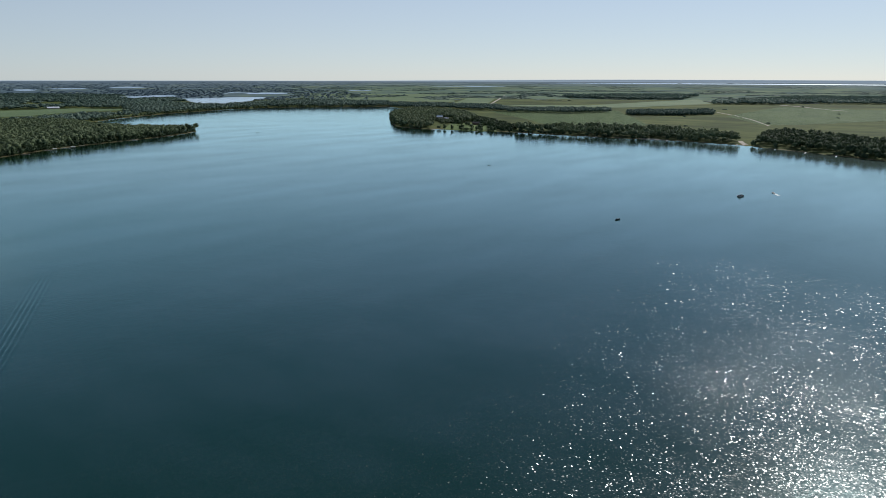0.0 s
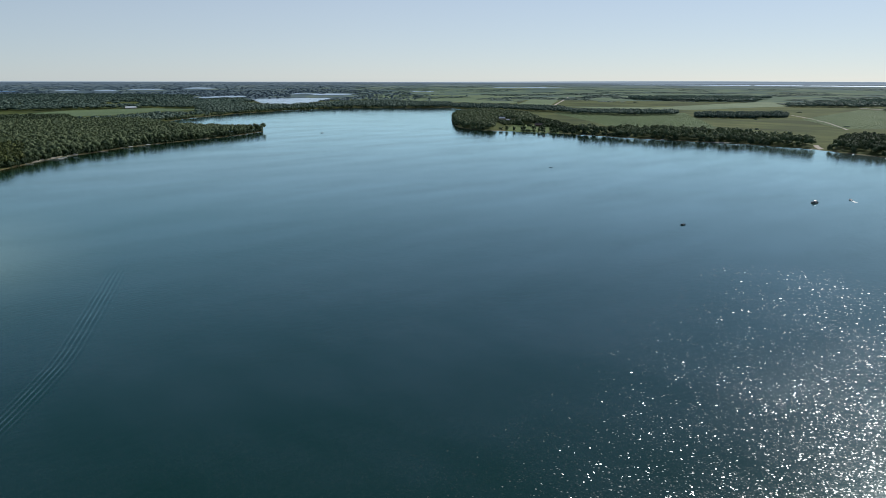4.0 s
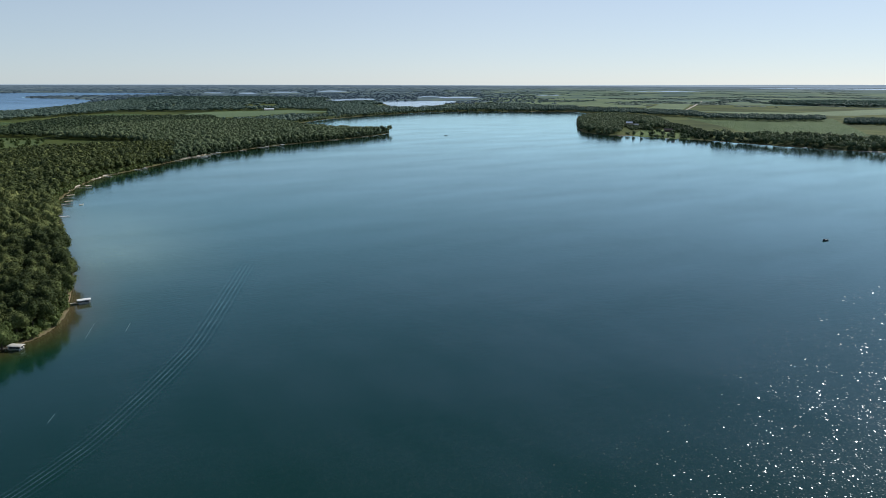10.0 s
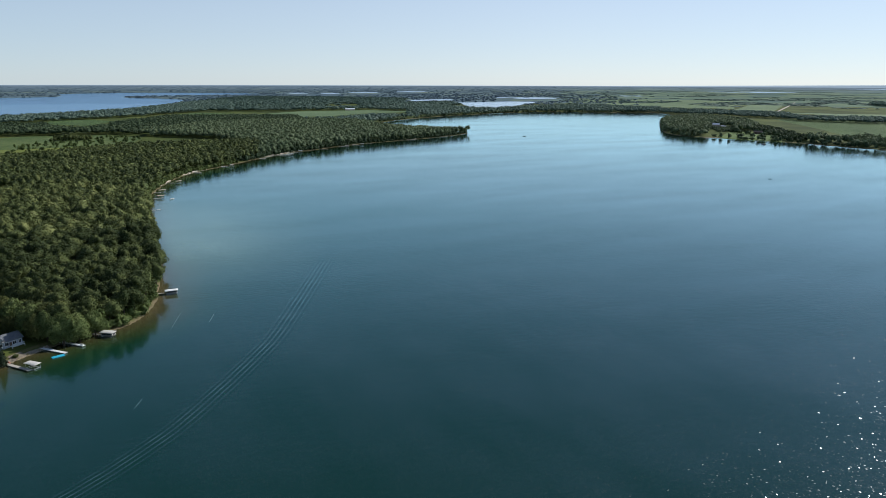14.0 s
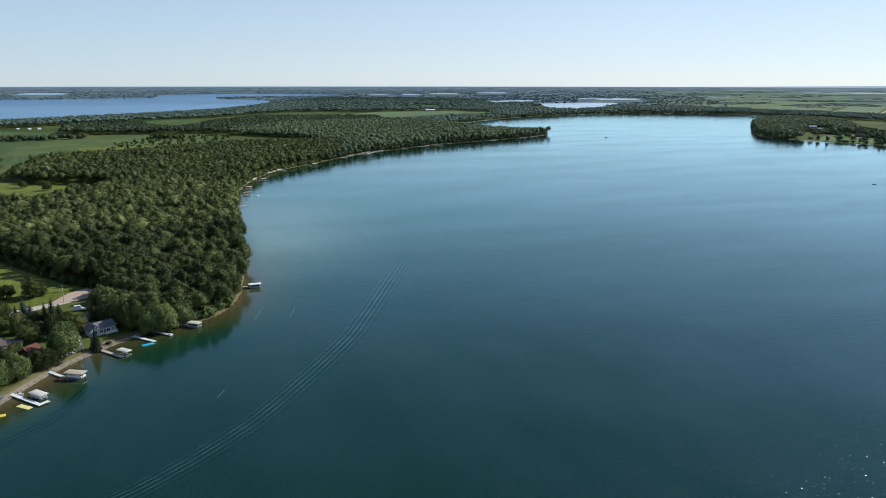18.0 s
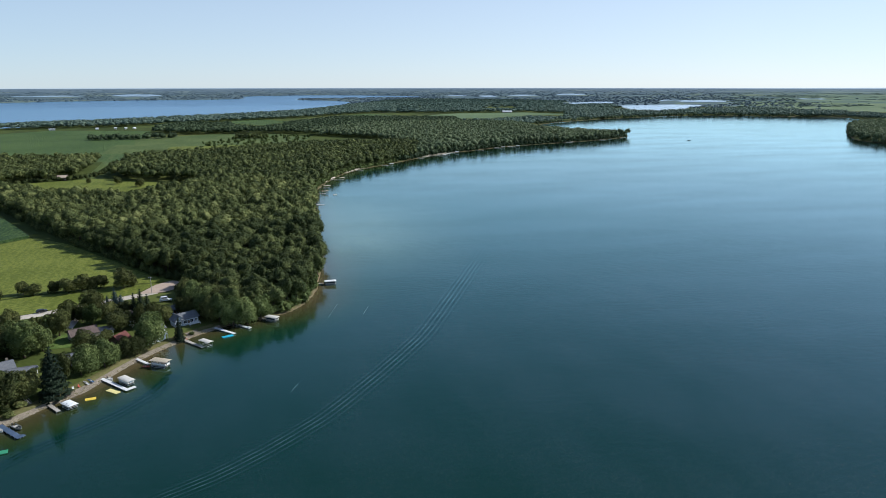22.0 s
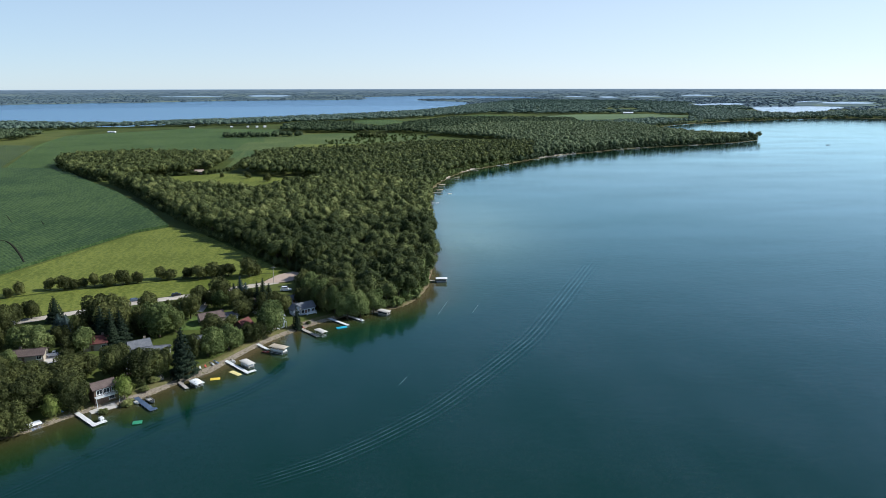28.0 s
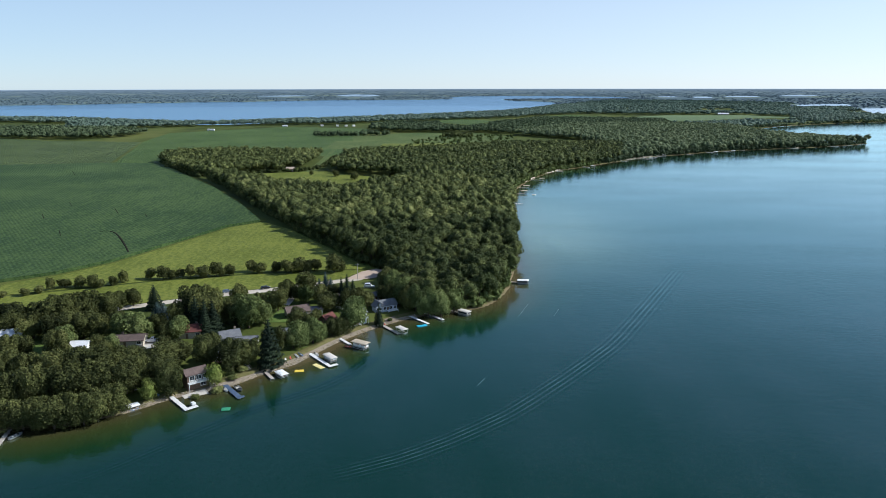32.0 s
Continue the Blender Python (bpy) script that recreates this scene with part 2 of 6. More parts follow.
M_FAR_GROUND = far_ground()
# leaf colours shifted to blue-grey: distance haze painted into the far woods
M_HAZY_LEAF = foliage("haze_blue_foliage", (0.090, 0.132, 0.156), (0.108, 0.154, 0.176), (0.134, 0.182, 0.202))
M_LEAF = foliage("woodland_foliage", (0.046, 0.062, 0.019), (0.120, 0.140, 0.044), (0.254, 0.268, 0.092))
# broadleaf colours darkened: the shade of the cottage grove is put into the leaves
M_LEAF_SHADED = foliage("shade_darkened_foliage", (0.043, 0.052, 0.017), (0.091, 0.103, 0.032), (0.180, 0.190, 0.061), 0.34)
M_LEAF_LIGHT = foliage("light_foliage", (0.056, 0.080, 0.022), (0.122, 0.156, 0.048), (0.225, 0.262, 0.090))
M_LEAF_YELLOW = foliage("yellow_foliage", (0.09, 0.12, 0.025), (0.14, 0.18, 0.035), (0.20, 0.22, 0.06))
# bluer leaf colours: a little distance haze mixed in for the middle distance
M_MID_HAZE_LEAF = foliage("mid_haze_foliage", (0.043, 0.066, 0.030), (0.088, 0.119, 0.057), (0.165, 0.200, 0.098))
M_SPRUCE = foliage("spruce_needles", (0.010, 0.019, 0.010), (0.022, 0.036, 0.018), (0.044, 0.064, 0.030), 0.1)
M_BLUE_SPRUCE = foliage("blue_spruce_needles", (0.035, 0.06, 0.055), (0.06, 0.09, 0.085), (0.10, 0.135, 0.125), 0.1)
# leaf colours made paler and bluer to carry the haze over distant groves
M_FAR_HAZE_LEAF = foliage("haze_paled_foliage", (0.066, 0.106, 0.080), (0.112, 0.160, 0.120), (0.166, 0.218, 0.162))
# near-black colour that paints the shade in gaps between corn rows
M_GAP_SHADE = grainy("dark_row_shade", (0.010, 0.011, 0.007), (0.026, 0.026, 0.016), 0.8, 0.95, 0, 0.05)
M_BARK = grainy("bark", (0.05, 0.04, 0.03), (0.13, 0.10, 0.075), 6, 0.95, 0, 0.1)
M_CORN = crop("corn_rows", (0.022, 0.047, 0.014), (0.060, 0.096, 0.028), -37.0, 2.3, 0.01, 0.014)
M_SOY = crop("bean_rows", (0.042, 0.078, 0.019), (0.082, 0.124, 0.034), 10.0)
M_SOY_LIGHT = crop("rough_grass", (0.055, 0.085, 0.022), (0.112, 0.140, 0.040), 10.0, 3.0, 0.012, 0.01)
M_SOY_BROWN = crop("thin_bean_rows", (0.044, 0.068, 0.022), (0.080, 0.108, 0.036), 10.0)
M_HAY = crop("mown_hay", (0.092, 0.112, 0.016), (0.156, 0.174, 0.031), 62.0, 3.0, 0.02, 0.012)
# pale green pasture, raised and blued with some haze in its colour
M_PASTURE = crop("hazed_pale_pasture", (0.088, 0.132, 0.056), (0.130, 0.176, 0.078), 30.0, 4.0, 0.004, 0.01)
M_LAWN = crop("mown_lawn", (0.075, 0.12, 0.025), (0.12, 0.165, 0.04), 62.0, 1.2, 0.05, 0.012)
M_TURNING = grainy("tan_gravel", (0.34, 0.25, 0.19), (0.48, 0.38, 0.30), 1.5, 0.95, 0, 0.1, 0.05)
M_GRAVEL = grainy("gravel_road", (0.36, 0.31, 0.25), (0.54, 0.48, 0.40), 2.5, 0.95, 0, 0.1, 0.08)
M_SAND = grainy("pale_beach_sand", (0.40, 0.33, 0.26), (0.66, 0.58, 0.48), 0.9, 0.95, 0, 0.1, 0.12)
M_BANK = grainy("bank_gravel", (0.15, 0.122, 0.090), (0.27, 0.225, 0.17), 2.0, 0.95, 0, 0.1, 0.3)
M_STONE = grainy("fieldstone", (0.13, 0.105, 0.078), (0.34, 0.285, 0.215), 2.0, 0.9, 0, 0.2, 0.6, local=True)


# ---- mesh tools ----
def mesh_of(name, verts, faces, mats, per_face=None, smooth=False):
    """A mesh from arrays: verts (n, 3) and faces (m, 3 or 4)."""
    verts, faces = np.asarray(verts, np.float32), np.asarray(faces, np.int32)
    me = bpy.data.meshes.new(name)
    me.vertices.add(len(verts))
    me.vertices.foreach_set("co", verts.ravel())
    k = faces.shape[1]
    me.loops.add(faces.size)
    me.loops.foreach_set("vertex_index", faces.ravel())
    me.polygons.add(len(faces))
    me.polygons.foreach_set("loop_start", np.arange(0, faces.size, k, dtype=np.int32))
    me.polygons.foreach_set("loop_total", np.full(len(faces), k, np.int32))
    if per_face is not None:
        me.polygons.foreach_set("material_index", np.asarray(per_face, np.int32))
    if smooth:
        me.polygons.foreach_set("use_smooth", np.ones(len(faces), bool))
    for m in mats:
        me.materials.append(m)
    me.update(calc_edges=True)
    return me


def part(name, bm, material, parent=None, label=""):
    """One mesh object from a bmesh, under a thing or a part."""
    me = bpy.data.meshes.new(name)
    bm.to_mesh(me)
    bm.free()
    for m in (material if isinstance(material, (list, tuple)) else [material]):
        me.materials.append(m)
    ob = new(name, me)
    if parent is not None:
        ob.parent = parent
    return tagged(ob, label)


def share(name, me, parent, m=None, label=""):
    ob = new(name, me)
    if parent is not None:
        ob.parent = parent
    if m is not None:
        ob.matrix_basis = m
    return tagged(ob, label)


def thing(name, label, category, m=None, group="", kind=""):
    ob = new(name)
    if m is not None:
        ob.matrix_basis = m
    return tagged(ob, label, category, group, kind)


# ---- the plan: shores, fields and woods ----
NEAR_SHORE = [(-137, 196), (-131, 198), (-120, 199), (-113, 202), (-106, 206), (-102, 209), (-98, 213), (-93, 218),
              (-85, 223), (-76, 228), (-73, 231), (-66, 240), (-57, 248), (-52.5, 256), (-47.5, 265.5), (-43, 273), (-36, 282),
              (-27, 292), (-20, 298.5), (-8, 307.5), (4, 311), (12, 314), (20, 319), (28, 332), (34, 349), (37, 365),
              (40, 385), (43, 404), (46, 442), (52, 516), (60, 590), (66, 652), (77, 719), (99, 781), (117, 822)]
CAPE_SHORE = [(140, 861), (170, 890), (207, 929), (250, 978), (305, 1033), (355, 1058), (414, 1102), (470, 1131),
              (524, 1150), (580, 1170), (638, 1191), (705, 1224), (768, 1268), (772, 1278), (735, 1276), (706, 1290),
              (684, 1332), (668, 1416), (660, 1473), (666, 1540), (688, 1623), (717, 1677), (735, 1688)]
BAY_SHORE = [(755, 1697), (850, 1796), (963, 1868), (1094, 1952), (1206, 1983), (1353, 2053), (1468, 2057), (1577, 2043),
             (1661, 1989), (1731, 1916), (1801, 1842), (1879, 1833), (1837, 1736), (1800, 1642), (1644, 1516),
             (1516, 1450), (1311, 1257), (1147, 1087), (1114, 1017), (1113, 968), (1137, 942), (1141, 914)]
EAST_SHORE = [(1155, 851), (1169, 790), (1170, 725), (1171, 662), (1183, 609), (1184, 553), (1196, 504), (1207, 457),
              (1196, 404), (1196, 358), (1184, 327), (1163, 296), (1149, 259), (1125, 215), (1110, 176), (1081, 127),
              (1040, 20), (980, -120), (880, -300), (700, -480), (420, -600), (100, -620), (-180, -540), (-360, -380),
              (-420, -180), (-390, 0), (-300, 100), (-210, 160), (-170, 182)]
LAKE = np.array(NEAR_SHORE + CAPE_SHORE + BAY_SHORE + EAST_SHORE, float)
LAKE_2 = np.array([(-1698, 2162), (-1347, 2152), (-1173, 2148), (-953, 2043), (-732, 1892), (-580, 1888), (-454, 1999),
                   (-307, 2090), (-152, 2265), (31, 2426), (251, 2719), (420, 3169), (520, 3593), (690, 4250), (640, 4600),
                   (440, 4960), (430, 5200), (500, 5450), (830, 5480), (1126, 5600), (1517, 5756), (1639, 6318), (1096, 7000), (620, 7100),
                   (151, 6687), (44, 6378), (90, 5813), (50, 5349), (-276, 5283), (-649, 5130), (-998, 4987), (-1277, 4609), (-1589, 4499), (-1854, 4327), (-1932, 4110), (-2138, 3936), (-2390, 3838), (-3024, 3869), (-3900, 3300), (-3200, 2500)], float)
INLET = np.array([(1796, 3143), (1746, 2960), (1559, 2561), (1571, 2400), (1854, 2637), (2350, 3138), (2223, 3262),
                  (2082, 3255), (1929, 3267)], float)
INLET_2 = np.array([(1590, 3348), (1728, 3335), (1960, 3374), (2149, 3819), (1829, 3647)], float)
LAKES = [LAKE, LAKE_2, INLET, INLET_2]


def rounded(poly, times=1):
    """Cuts the corners of a closed outline."""
    p = np.asarray(poly, float)
    for _ in range(times):
        q = np.roll(p, -1, 0)
        p = np.stack([p * 0.75 + q * 0.25, p * 0.25 + q * 0.75], 1).reshape(-1, 2)
    return p


def inside(poly, x, y):
    n, odd = len(poly), np.zeros(np.shape(x), bool)
    for i in range(n):
        (x0, y0), (x1, y1) = poly[i], poly[(i + 1) % n]
        if y0 == y1:
            continue
        c = ((y0 > y) != (y1 > y)) & (x < (x1 - x0) * (y - y0) / (y1 - y0) + x0)
        odd ^= c
    return odd


def distance(poly, x, y, closed=True):
    best = np.full(np.shape(x), 1e9)
    n = len(poly)
    for i in range(n if closed else n - 1):
        (x0, y0), (x1, y1) = poly[i], poly[(i + 1) % n]
        dx, dy = x1 - x0, y1 - y0
        k = np.clip(((x - x0) * dx + (y - y0) * dy) / (dx * dx + dy * dy + 1e-9), 0, 1)
        best = np.minimum(best, (x - x0 - k * dx) ** 2 + (y - y0 - k * dy) ** 2)
    return np.sqrt(best)


SMOOTH_LAKES = [rounded(p) for p in LAKES]


def inland(x, y):
    """Metres from the nearest shore: more than 0 on land, less in a lake."""
    x, y = np.asarray(x, float), np.asarray(y, float)
    s = np.full(x.shape, 1e9)
    for p in SMOOTH_LAKES:
        d = distance(p, x, y)
        s = np.minimum(s, np.where(inside(p, x, y), -d, d))
    return s


def ease(v):
    v = np.clip(v, 0, 1)
    return v * v * (3 - 2 * v)


def land(x, y, s=None):
    """Height of the ground."""
    x, y = np.asarray(x, float), np.asarray(y, float)
    s = inland(x, y) if s is None else s
    roll = np.sin(x * 0.011 + 1.3) * np.cos(y * 0.009) + 0.6 * np.sin(x * 0.023 - y * 0.017)
    up = 0.9 * ease(s / 3.0) + 0.5 * np.clip(s / 12, 0, 1) + 2.4 * ease(s / 90.0) + 0.35 * roll * ease((s - 20) / 80)
    return np.where(s > 0, up, np.maximum(s * 0.11, -4.0))


NEAR_R, RIM_R, TRUE_R = 3600.0, 4900.0, 37000.0


def settle(x, y, h):
    """Draws the far country in and up so that it looks right from the camera; nearer than NEAR_R nothing changes."""
    x, y, h = np.asarray(x, float), np.asarray(y, float), np.asarray(h, float)
    r = np.hypot(x, y) + 1e-6
    far = r > NEAR_R
    rr = np.where(far, NEAR_R + (RIM_R - NEAR_R) * (1 - NEAR_R / r) / (1 - NEAR_R / TRUE_R), r)
    z = 105 - rr * ((105 - h) / r + np.maximum(r - NEAR_R, 0) * 0.0024 / 33400)
    hills = ease((np.degrees(np.arctan2(x, y)) - 38) / 30) * ease((r - 25000) / 9000)
    z = z + rr * 0.0028 * hills      # low hills on the eastern rim
    return np.stack([x / r * rr, y / r * rr, np.where(far, z, h)], -1)


# ---- ground and water: one polar net out to the horizon ----
AZ = np.radians(np.concatenate([np.arange(-36, 90, 0.36), np.arange(90, 324, 3.0)]))
RINGS = np.concatenate([[40, 80, 120, 150], np.geomspace(165, 1600, 250), np.geomspace(1620, 3600, 75)[1:], np.geomspace(3700, 9000, 70), np.geomspace(9500, 37000, 24)])


def polar(rings):
    r, a = np.meshgrid(rings, AZ, indexing="ij")
    n, m = r.shape
    i = np.arange(n * m).reshape(n, m)
    j = np.roll(i, -1, 1)
    faces = np.stack([i[:-1], i[1:], j[1:], j[:-1]], -1).reshape(-1, 4)[:, ::-1]
    return (r * np.sin(a)).ravel(), (r * np.cos(a)).ravel(), faces


gx, gy, gf = polar(RINGS)
gs = inland(gx, gy)
gxyz = settle(gx, gy, land(gx, gy, gs))
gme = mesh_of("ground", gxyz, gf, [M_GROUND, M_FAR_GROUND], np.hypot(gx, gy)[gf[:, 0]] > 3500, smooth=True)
att = gme.attributes.new("shore", "FLOAT", "POINT")
att.data.foreach_set("value", np.where(gs < 0, 1.0, (1 - ease((gs - 0.3) / 1.6)) * np.where(np.hypot(gx, gy) > 760, 0.2, 1.0)).astype(np.float32))
ground = tagged(new("ground", gme), "gently rolling grassy lowland with sandy lake margins", "ground", kind="structure")

wr = RINGS[RINGS < 9000]
wr = np.concatenate([wr[wr < 3650][::3], wr[wr > 3650]])
wr = np.concatenate([[1.0], wr])
wx, wy, wf = polar(wr)
wsd = inland(wx, wy)
mid = np.stack([wx, wy], -1)[wf].mean(1)
windy = inside(rounded(LAKE_2), mid[:, 0], mid[:, 1])
wme = mesh_of("water", settle(wx, wy, np.zeros_like(wx)), wf, [M_WATER, M_WATER_WINDY], windy, smooth=True)
att = wme.attributes.new("depth", "FLOAT", "POINT")
shelf = np.exp(-((wx - 92) / 46) ** 2 - ((wy - 490) / 150) ** 2)      # a sandy shelf off the wooded shore
att.data.foreach_set("value", (np.clip(-wsd * 0.18, 0, 12) * (1 - 0.72 * shelf)).astype(np.float32))
shoal = np.exp(-(np.maximum(wx - 0.22 * (wy - 480) - 70, 0) / 58) ** 2 - ((wy - 480) / np.where(wy < 480, 85, 150)) ** 2) * ease(-wsd / 12)      # pale sand under the sheltered bay
wme.attributes.new("shoal", "FLOAT", "POINT").data.foreach_set("value", (0.85 * shoal).astype(np.float32))


def bay(me, x, y):
    """Clear turquoise water in the sheltered bay."""
    v = 0.75 * np.exp(-((x - 150) / 270) ** 2 - ((y - 560) / 250) ** 2) * ease((-inland(x, y) - 4) / 30)
    me.attributes.new("bay", "FLOAT", "POINT").data.foreach_set("value", v.astype(np.float32))


bay(wme, wx, wy)
water = tagged(new("water", wme), "calm blue-green lake with fine ripples and sun glitter", "lake", kind="structure")


def drape(name, poly, lift, material, label, category, step=12.0, height=0.0):
    """A field or patch laid on the ground, with its own edge when it has height."""
    poly = np.asarray(poly, float)
    edge = []
    for i in range(len(poly)):
        a, b = poly[i], poly[(i + 1) % len(poly)]
        k = max(1, int(np.hypot(*(b - a)) / step))
        edge += [a + (b - a) * t / k for t in range(k)]
    edge = np.array(edge)
    lo, hi = poly.min(0), poly.max(0)
    bm = bmesh.new()
    ring = [bm.verts.new((x, y, 0)) for x, y in edge]
    bm.faces.new(ring)
    for axis, a, b in ((0, lo[0], hi[0]), (1, lo[1], hi[1])):
        k = step
        while (b - a) / k > 60:
            k *= 1.5
        for c in np.arange(a + k, b, k):
            no = (1, 0, 0) if axis == 0 else (0, 1, 0)
            co = (c, 0, 0) if axis == 0 else (0, c, 0)
            bmesh.ops.bisect_plane(bm, geom=bm.verts[:] + bm.edges[:] + bm.faces[:], plane_co=co, plane_no=no)
    if height:
        rim = [e for e in bm.edges if e.is_boundary]
        out = bmesh.ops.extrude_edge_only(bm, edges=rim)["geom"]
        low = {v for v in out if isinstance(v, bmesh.types.BMVert)}
    else:
        low = set()
    xs = np.array([v.co.x for v in bm.verts])
    ys = np.array([v.co.y for v in bm.verts])
    zs = settle(xs, ys, land(xs, ys) + lift)
    for v, p in zip(bm.verts, zs):
        v.co = (p[0], p[1], p[2] + (0 if v in low else height))
    bmesh.ops.recalc_face_normals(bm, faces=bm.faces[:])
    up = sum(f.normal.z * f.calc_area() for f in bm.faces)
    if up < 0:
        bmesh.ops.reverse_faces(bm, faces=bm.faces[:])
    return tagged(part(name, bm, material), label, category, kind="structure")


def ribbon(name, line, width, lift, material, label, category):
    """A road or path along a line."""
    line = np.array(line, float)
    pts = []
    for i in range(len(line) - 1):
        k = max(2, int(np.hypot(*(line[i + 1] - line[i])) / 6))
        pts += [line[i] + (line[i + 1] - line[i]) * t / k for t in range(k)]
    pts = np.array(pts + [line[-1]])
    for _ in range(3):
        pts[1:-1] = (pts[:-2] + 2 * pts[1:-1] + pts[2:]) / 4
    d = np.gradient(pts, axis=0)
    d /= np.linalg.norm(d, axis=1)[:, None]
    side = np.stack([-d[:, 1], d[:, 0]], 1)
    w = np.asarray(width if np.ndim(width) else [width] * 2, float)
    w = np.interp(np.linspace(0, 1, len(pts)), np.linspace(0, 1, len(w)), w)[:, None] / 2
    cols = [pts + side * w * k for k in (1, 0.5, 0, -0.5, -1)]
    g = np.stack(cols, 1)
    z = land(g[..., 0], g[..., 1]) + lift
    z[:, 0] -= lift + 0.1
    z[:, -1] -= lift + 0.1
    v = settle(g[..., 0], g[..., 1], z).reshape(-1, 3)
    i = np.arange(len(pts) * 5).reshape(-1, 5)
    f = np.stack([i[:-1, :-1], i[:-1, 1:], i[1:, 1:], i[1:, :-1]], -1).reshape(-1, 4)[:, ::-1]
    return tagged(new(name, mesh_of(name, v, f, [material], smooth=True)), label, category, kind="structure")


CORN = [(-242, 324), (-229, 347), (-209, 363), (-191, 390), (-177, 430), (-168, 456), (-156, 492), (-137, 513), (-170, 583),
        (-225, 683), (-289, 784), (-357, 893), (-432, 914), (-499, 901), (-565, 889), (-700, 850), (-620, 560), (-420, 330)]
drape("corn_field", CORN, 0.0, M_CORN, "dark green corn field planted in straight rows", "field", 9, 1.8)
drape("thin_bean_field", [(-700, 858), (-565, 897), (-488, 914), (-440, 922), (-545, 1269), (-713, 1298), (-863, 1371), (-1100, 1400)], 0.25,
      M_SOY_BROWN, "patchy brownish green bean field", "field", 20)
drape("bean_field", [(-541, 1265), (-434, 922), (-357, 902), (-359, 1001), (-151, 1010), (-136, 1262), (-179, 1664), (-395, 1737), (-587, 1513)], 0.25,
      M_SOY, "wide green bean field beyond the wood", "field", 20)
drape("hay_meadow", [(-224, 345), (-206, 361), (-188, 389), (-174, 429), (-165, 456), (-153, 491), (-134, 512), (-108, 484), (-85, 448), (-65, 417),
                     (-48, 388), (-34, 376), (-60, 376), (-100, 368), (-150, 352), (-190, 334), (-230, 318)], 0.18,
      M_HAY, "mown yellow-green hay meadow", "field", 8)
drape("wood_clearing", [(-259, 779), (-236, 799), (-169, 823), (-140, 828), (-113, 800), (-53, 767), (-15, 752), (-30, 735), (-50, 690), (-72, 655), (-96, 630),
                        (-129, 645), (-169, 682), (-215, 723), (-248, 755)], 0.15, M_HAY, "sunlit grassy clearing in the wood", "clearing", 10)
drape("yellow_strip", [(-192, 1120), (-196, 1290), (-170, 1290), (-136, 1200), (-128, 1120)], 0.4, M_SOY_LIGHT, "narrow yellow-green strip of cut grass behind the wood", "field", 15)
drape("brush_meadow", [(-104, 1160), (-104, 1225), (0, 1235), (125, 1250), (120, 1215), (20, 1165), (-30, 1155)], 0.45, M_HAY, "yellow-green rough grass in front of the brush", "field", 15)
drape("cape_field", [(563, 1992), (749, 2026), (920, 2167), (1172, 2160), (1012, 2383), (754, 2381), (465, 2143), (436, 2011)], 0.3,
      M_PASTURE, "pale green field behind the cape woods", "field", 30)
drape("cape_field_west", [(290, 2072), (434, 2156), (497, 2130), (532, 2281), (430, 2414), (320, 2283)], 0.3, M_SOY, "green field by the far lake", "field", 30)
drape("lakeside_field", [(-14, 1932), (71, 1820), (149, 2003), (84, 2092), (0, 2127)], 0.3, M_SOY, "small green field among the woods", "field", 30)
drape("brush_field", [(-153, 1183), (-44, 1171), (106, 1233), (141, 1390), (78, 1496), (-53, 1520), (-183, 1433)], 0.3, M_SOY_LIGHT,
      "grassy field with scattered brush", "field", 20)
drape("east_field", [(1480, 940), (1790, 1290), (1900, 1270), (2100, 1010), (1840, 850), (1500, 640), (1380, 690), (1390, 850)], 0.3, M_SOY, "pale green field on the east shore", "field", 30)
drape("bay_field", [(2849, 3535), (3182, 3135), (3372, 2703), (2363, 1889), (2285, 2031), (2266, 2444), (2163, 2643)], 0.4, M_PASTURE, "wide pale green field behind the bay woods", "field", 60)
drape("east_pasture", [(2217, 1562), (2412, 1282), (3026, 1278), (3500, 1260), (2928, 996), (2401, 1074), (2135, 1220)], 0.4, M_PASTURE, "dull yellow-green pasture between two groves", "field", 60)
drape("track_pasture", [(2001, 635), (2763, 694), (2720, 356), (2036, 260), (1715, 399), (1671, 447)], 0.4, M_SOY, "dark green pasture beside the farm track", "field", 60)
drape("road_pasture", [(2986, 2281), (2925, 2075), (2187, 1593), (2186, 1759)], 0.4, M_PASTURE, "pale green pasture beside the straight road", "field", 60)
ribbon("gravel_road", [(-260, 236), (-188, 281), (-171, 292), (-153, 303), (-141, 310), (-127, 317), (-107, 329), (-89, 335), (-71, 345), (-55, 353), (-44, 359)],
       [7, 7, 7, 7, 7, 7, 7, 7, 7], 0.28, M_GRAVEL, "pale gravel road ending in a wide turning place", "road")
drape("roadside_verge", [(-232, 315), (-190, 331.5), (-150, 350), (-100, 366), (-60, 374), (-44, 374), (-54, 357), (-71, 349), (-89, 339), (-107, 333), (-127, 321), (-141, 314), (-153, 307),
                         (-171, 296), (-188, 285), (-240, 252)], 0.10, M_HAY, "rough yellow-green grass between the tree row and the road", "verge", 8)
drape("turning_place", [(-52, 356), (-45, 371), (-37.6, 377), (-28, 372), (-27, 367), (-40, 357)], 0.34, M_TURNING, "wide tan gravel turning place at the end of the road", "turning place", 5)
ribbon("cottage_drive", [(-75, 343), (-74, 336), (-73, 327), (-74, 313)], 3.5, 0.2, M_GRAVEL, "pale gravel drive from the road to the cottages", "driveway")
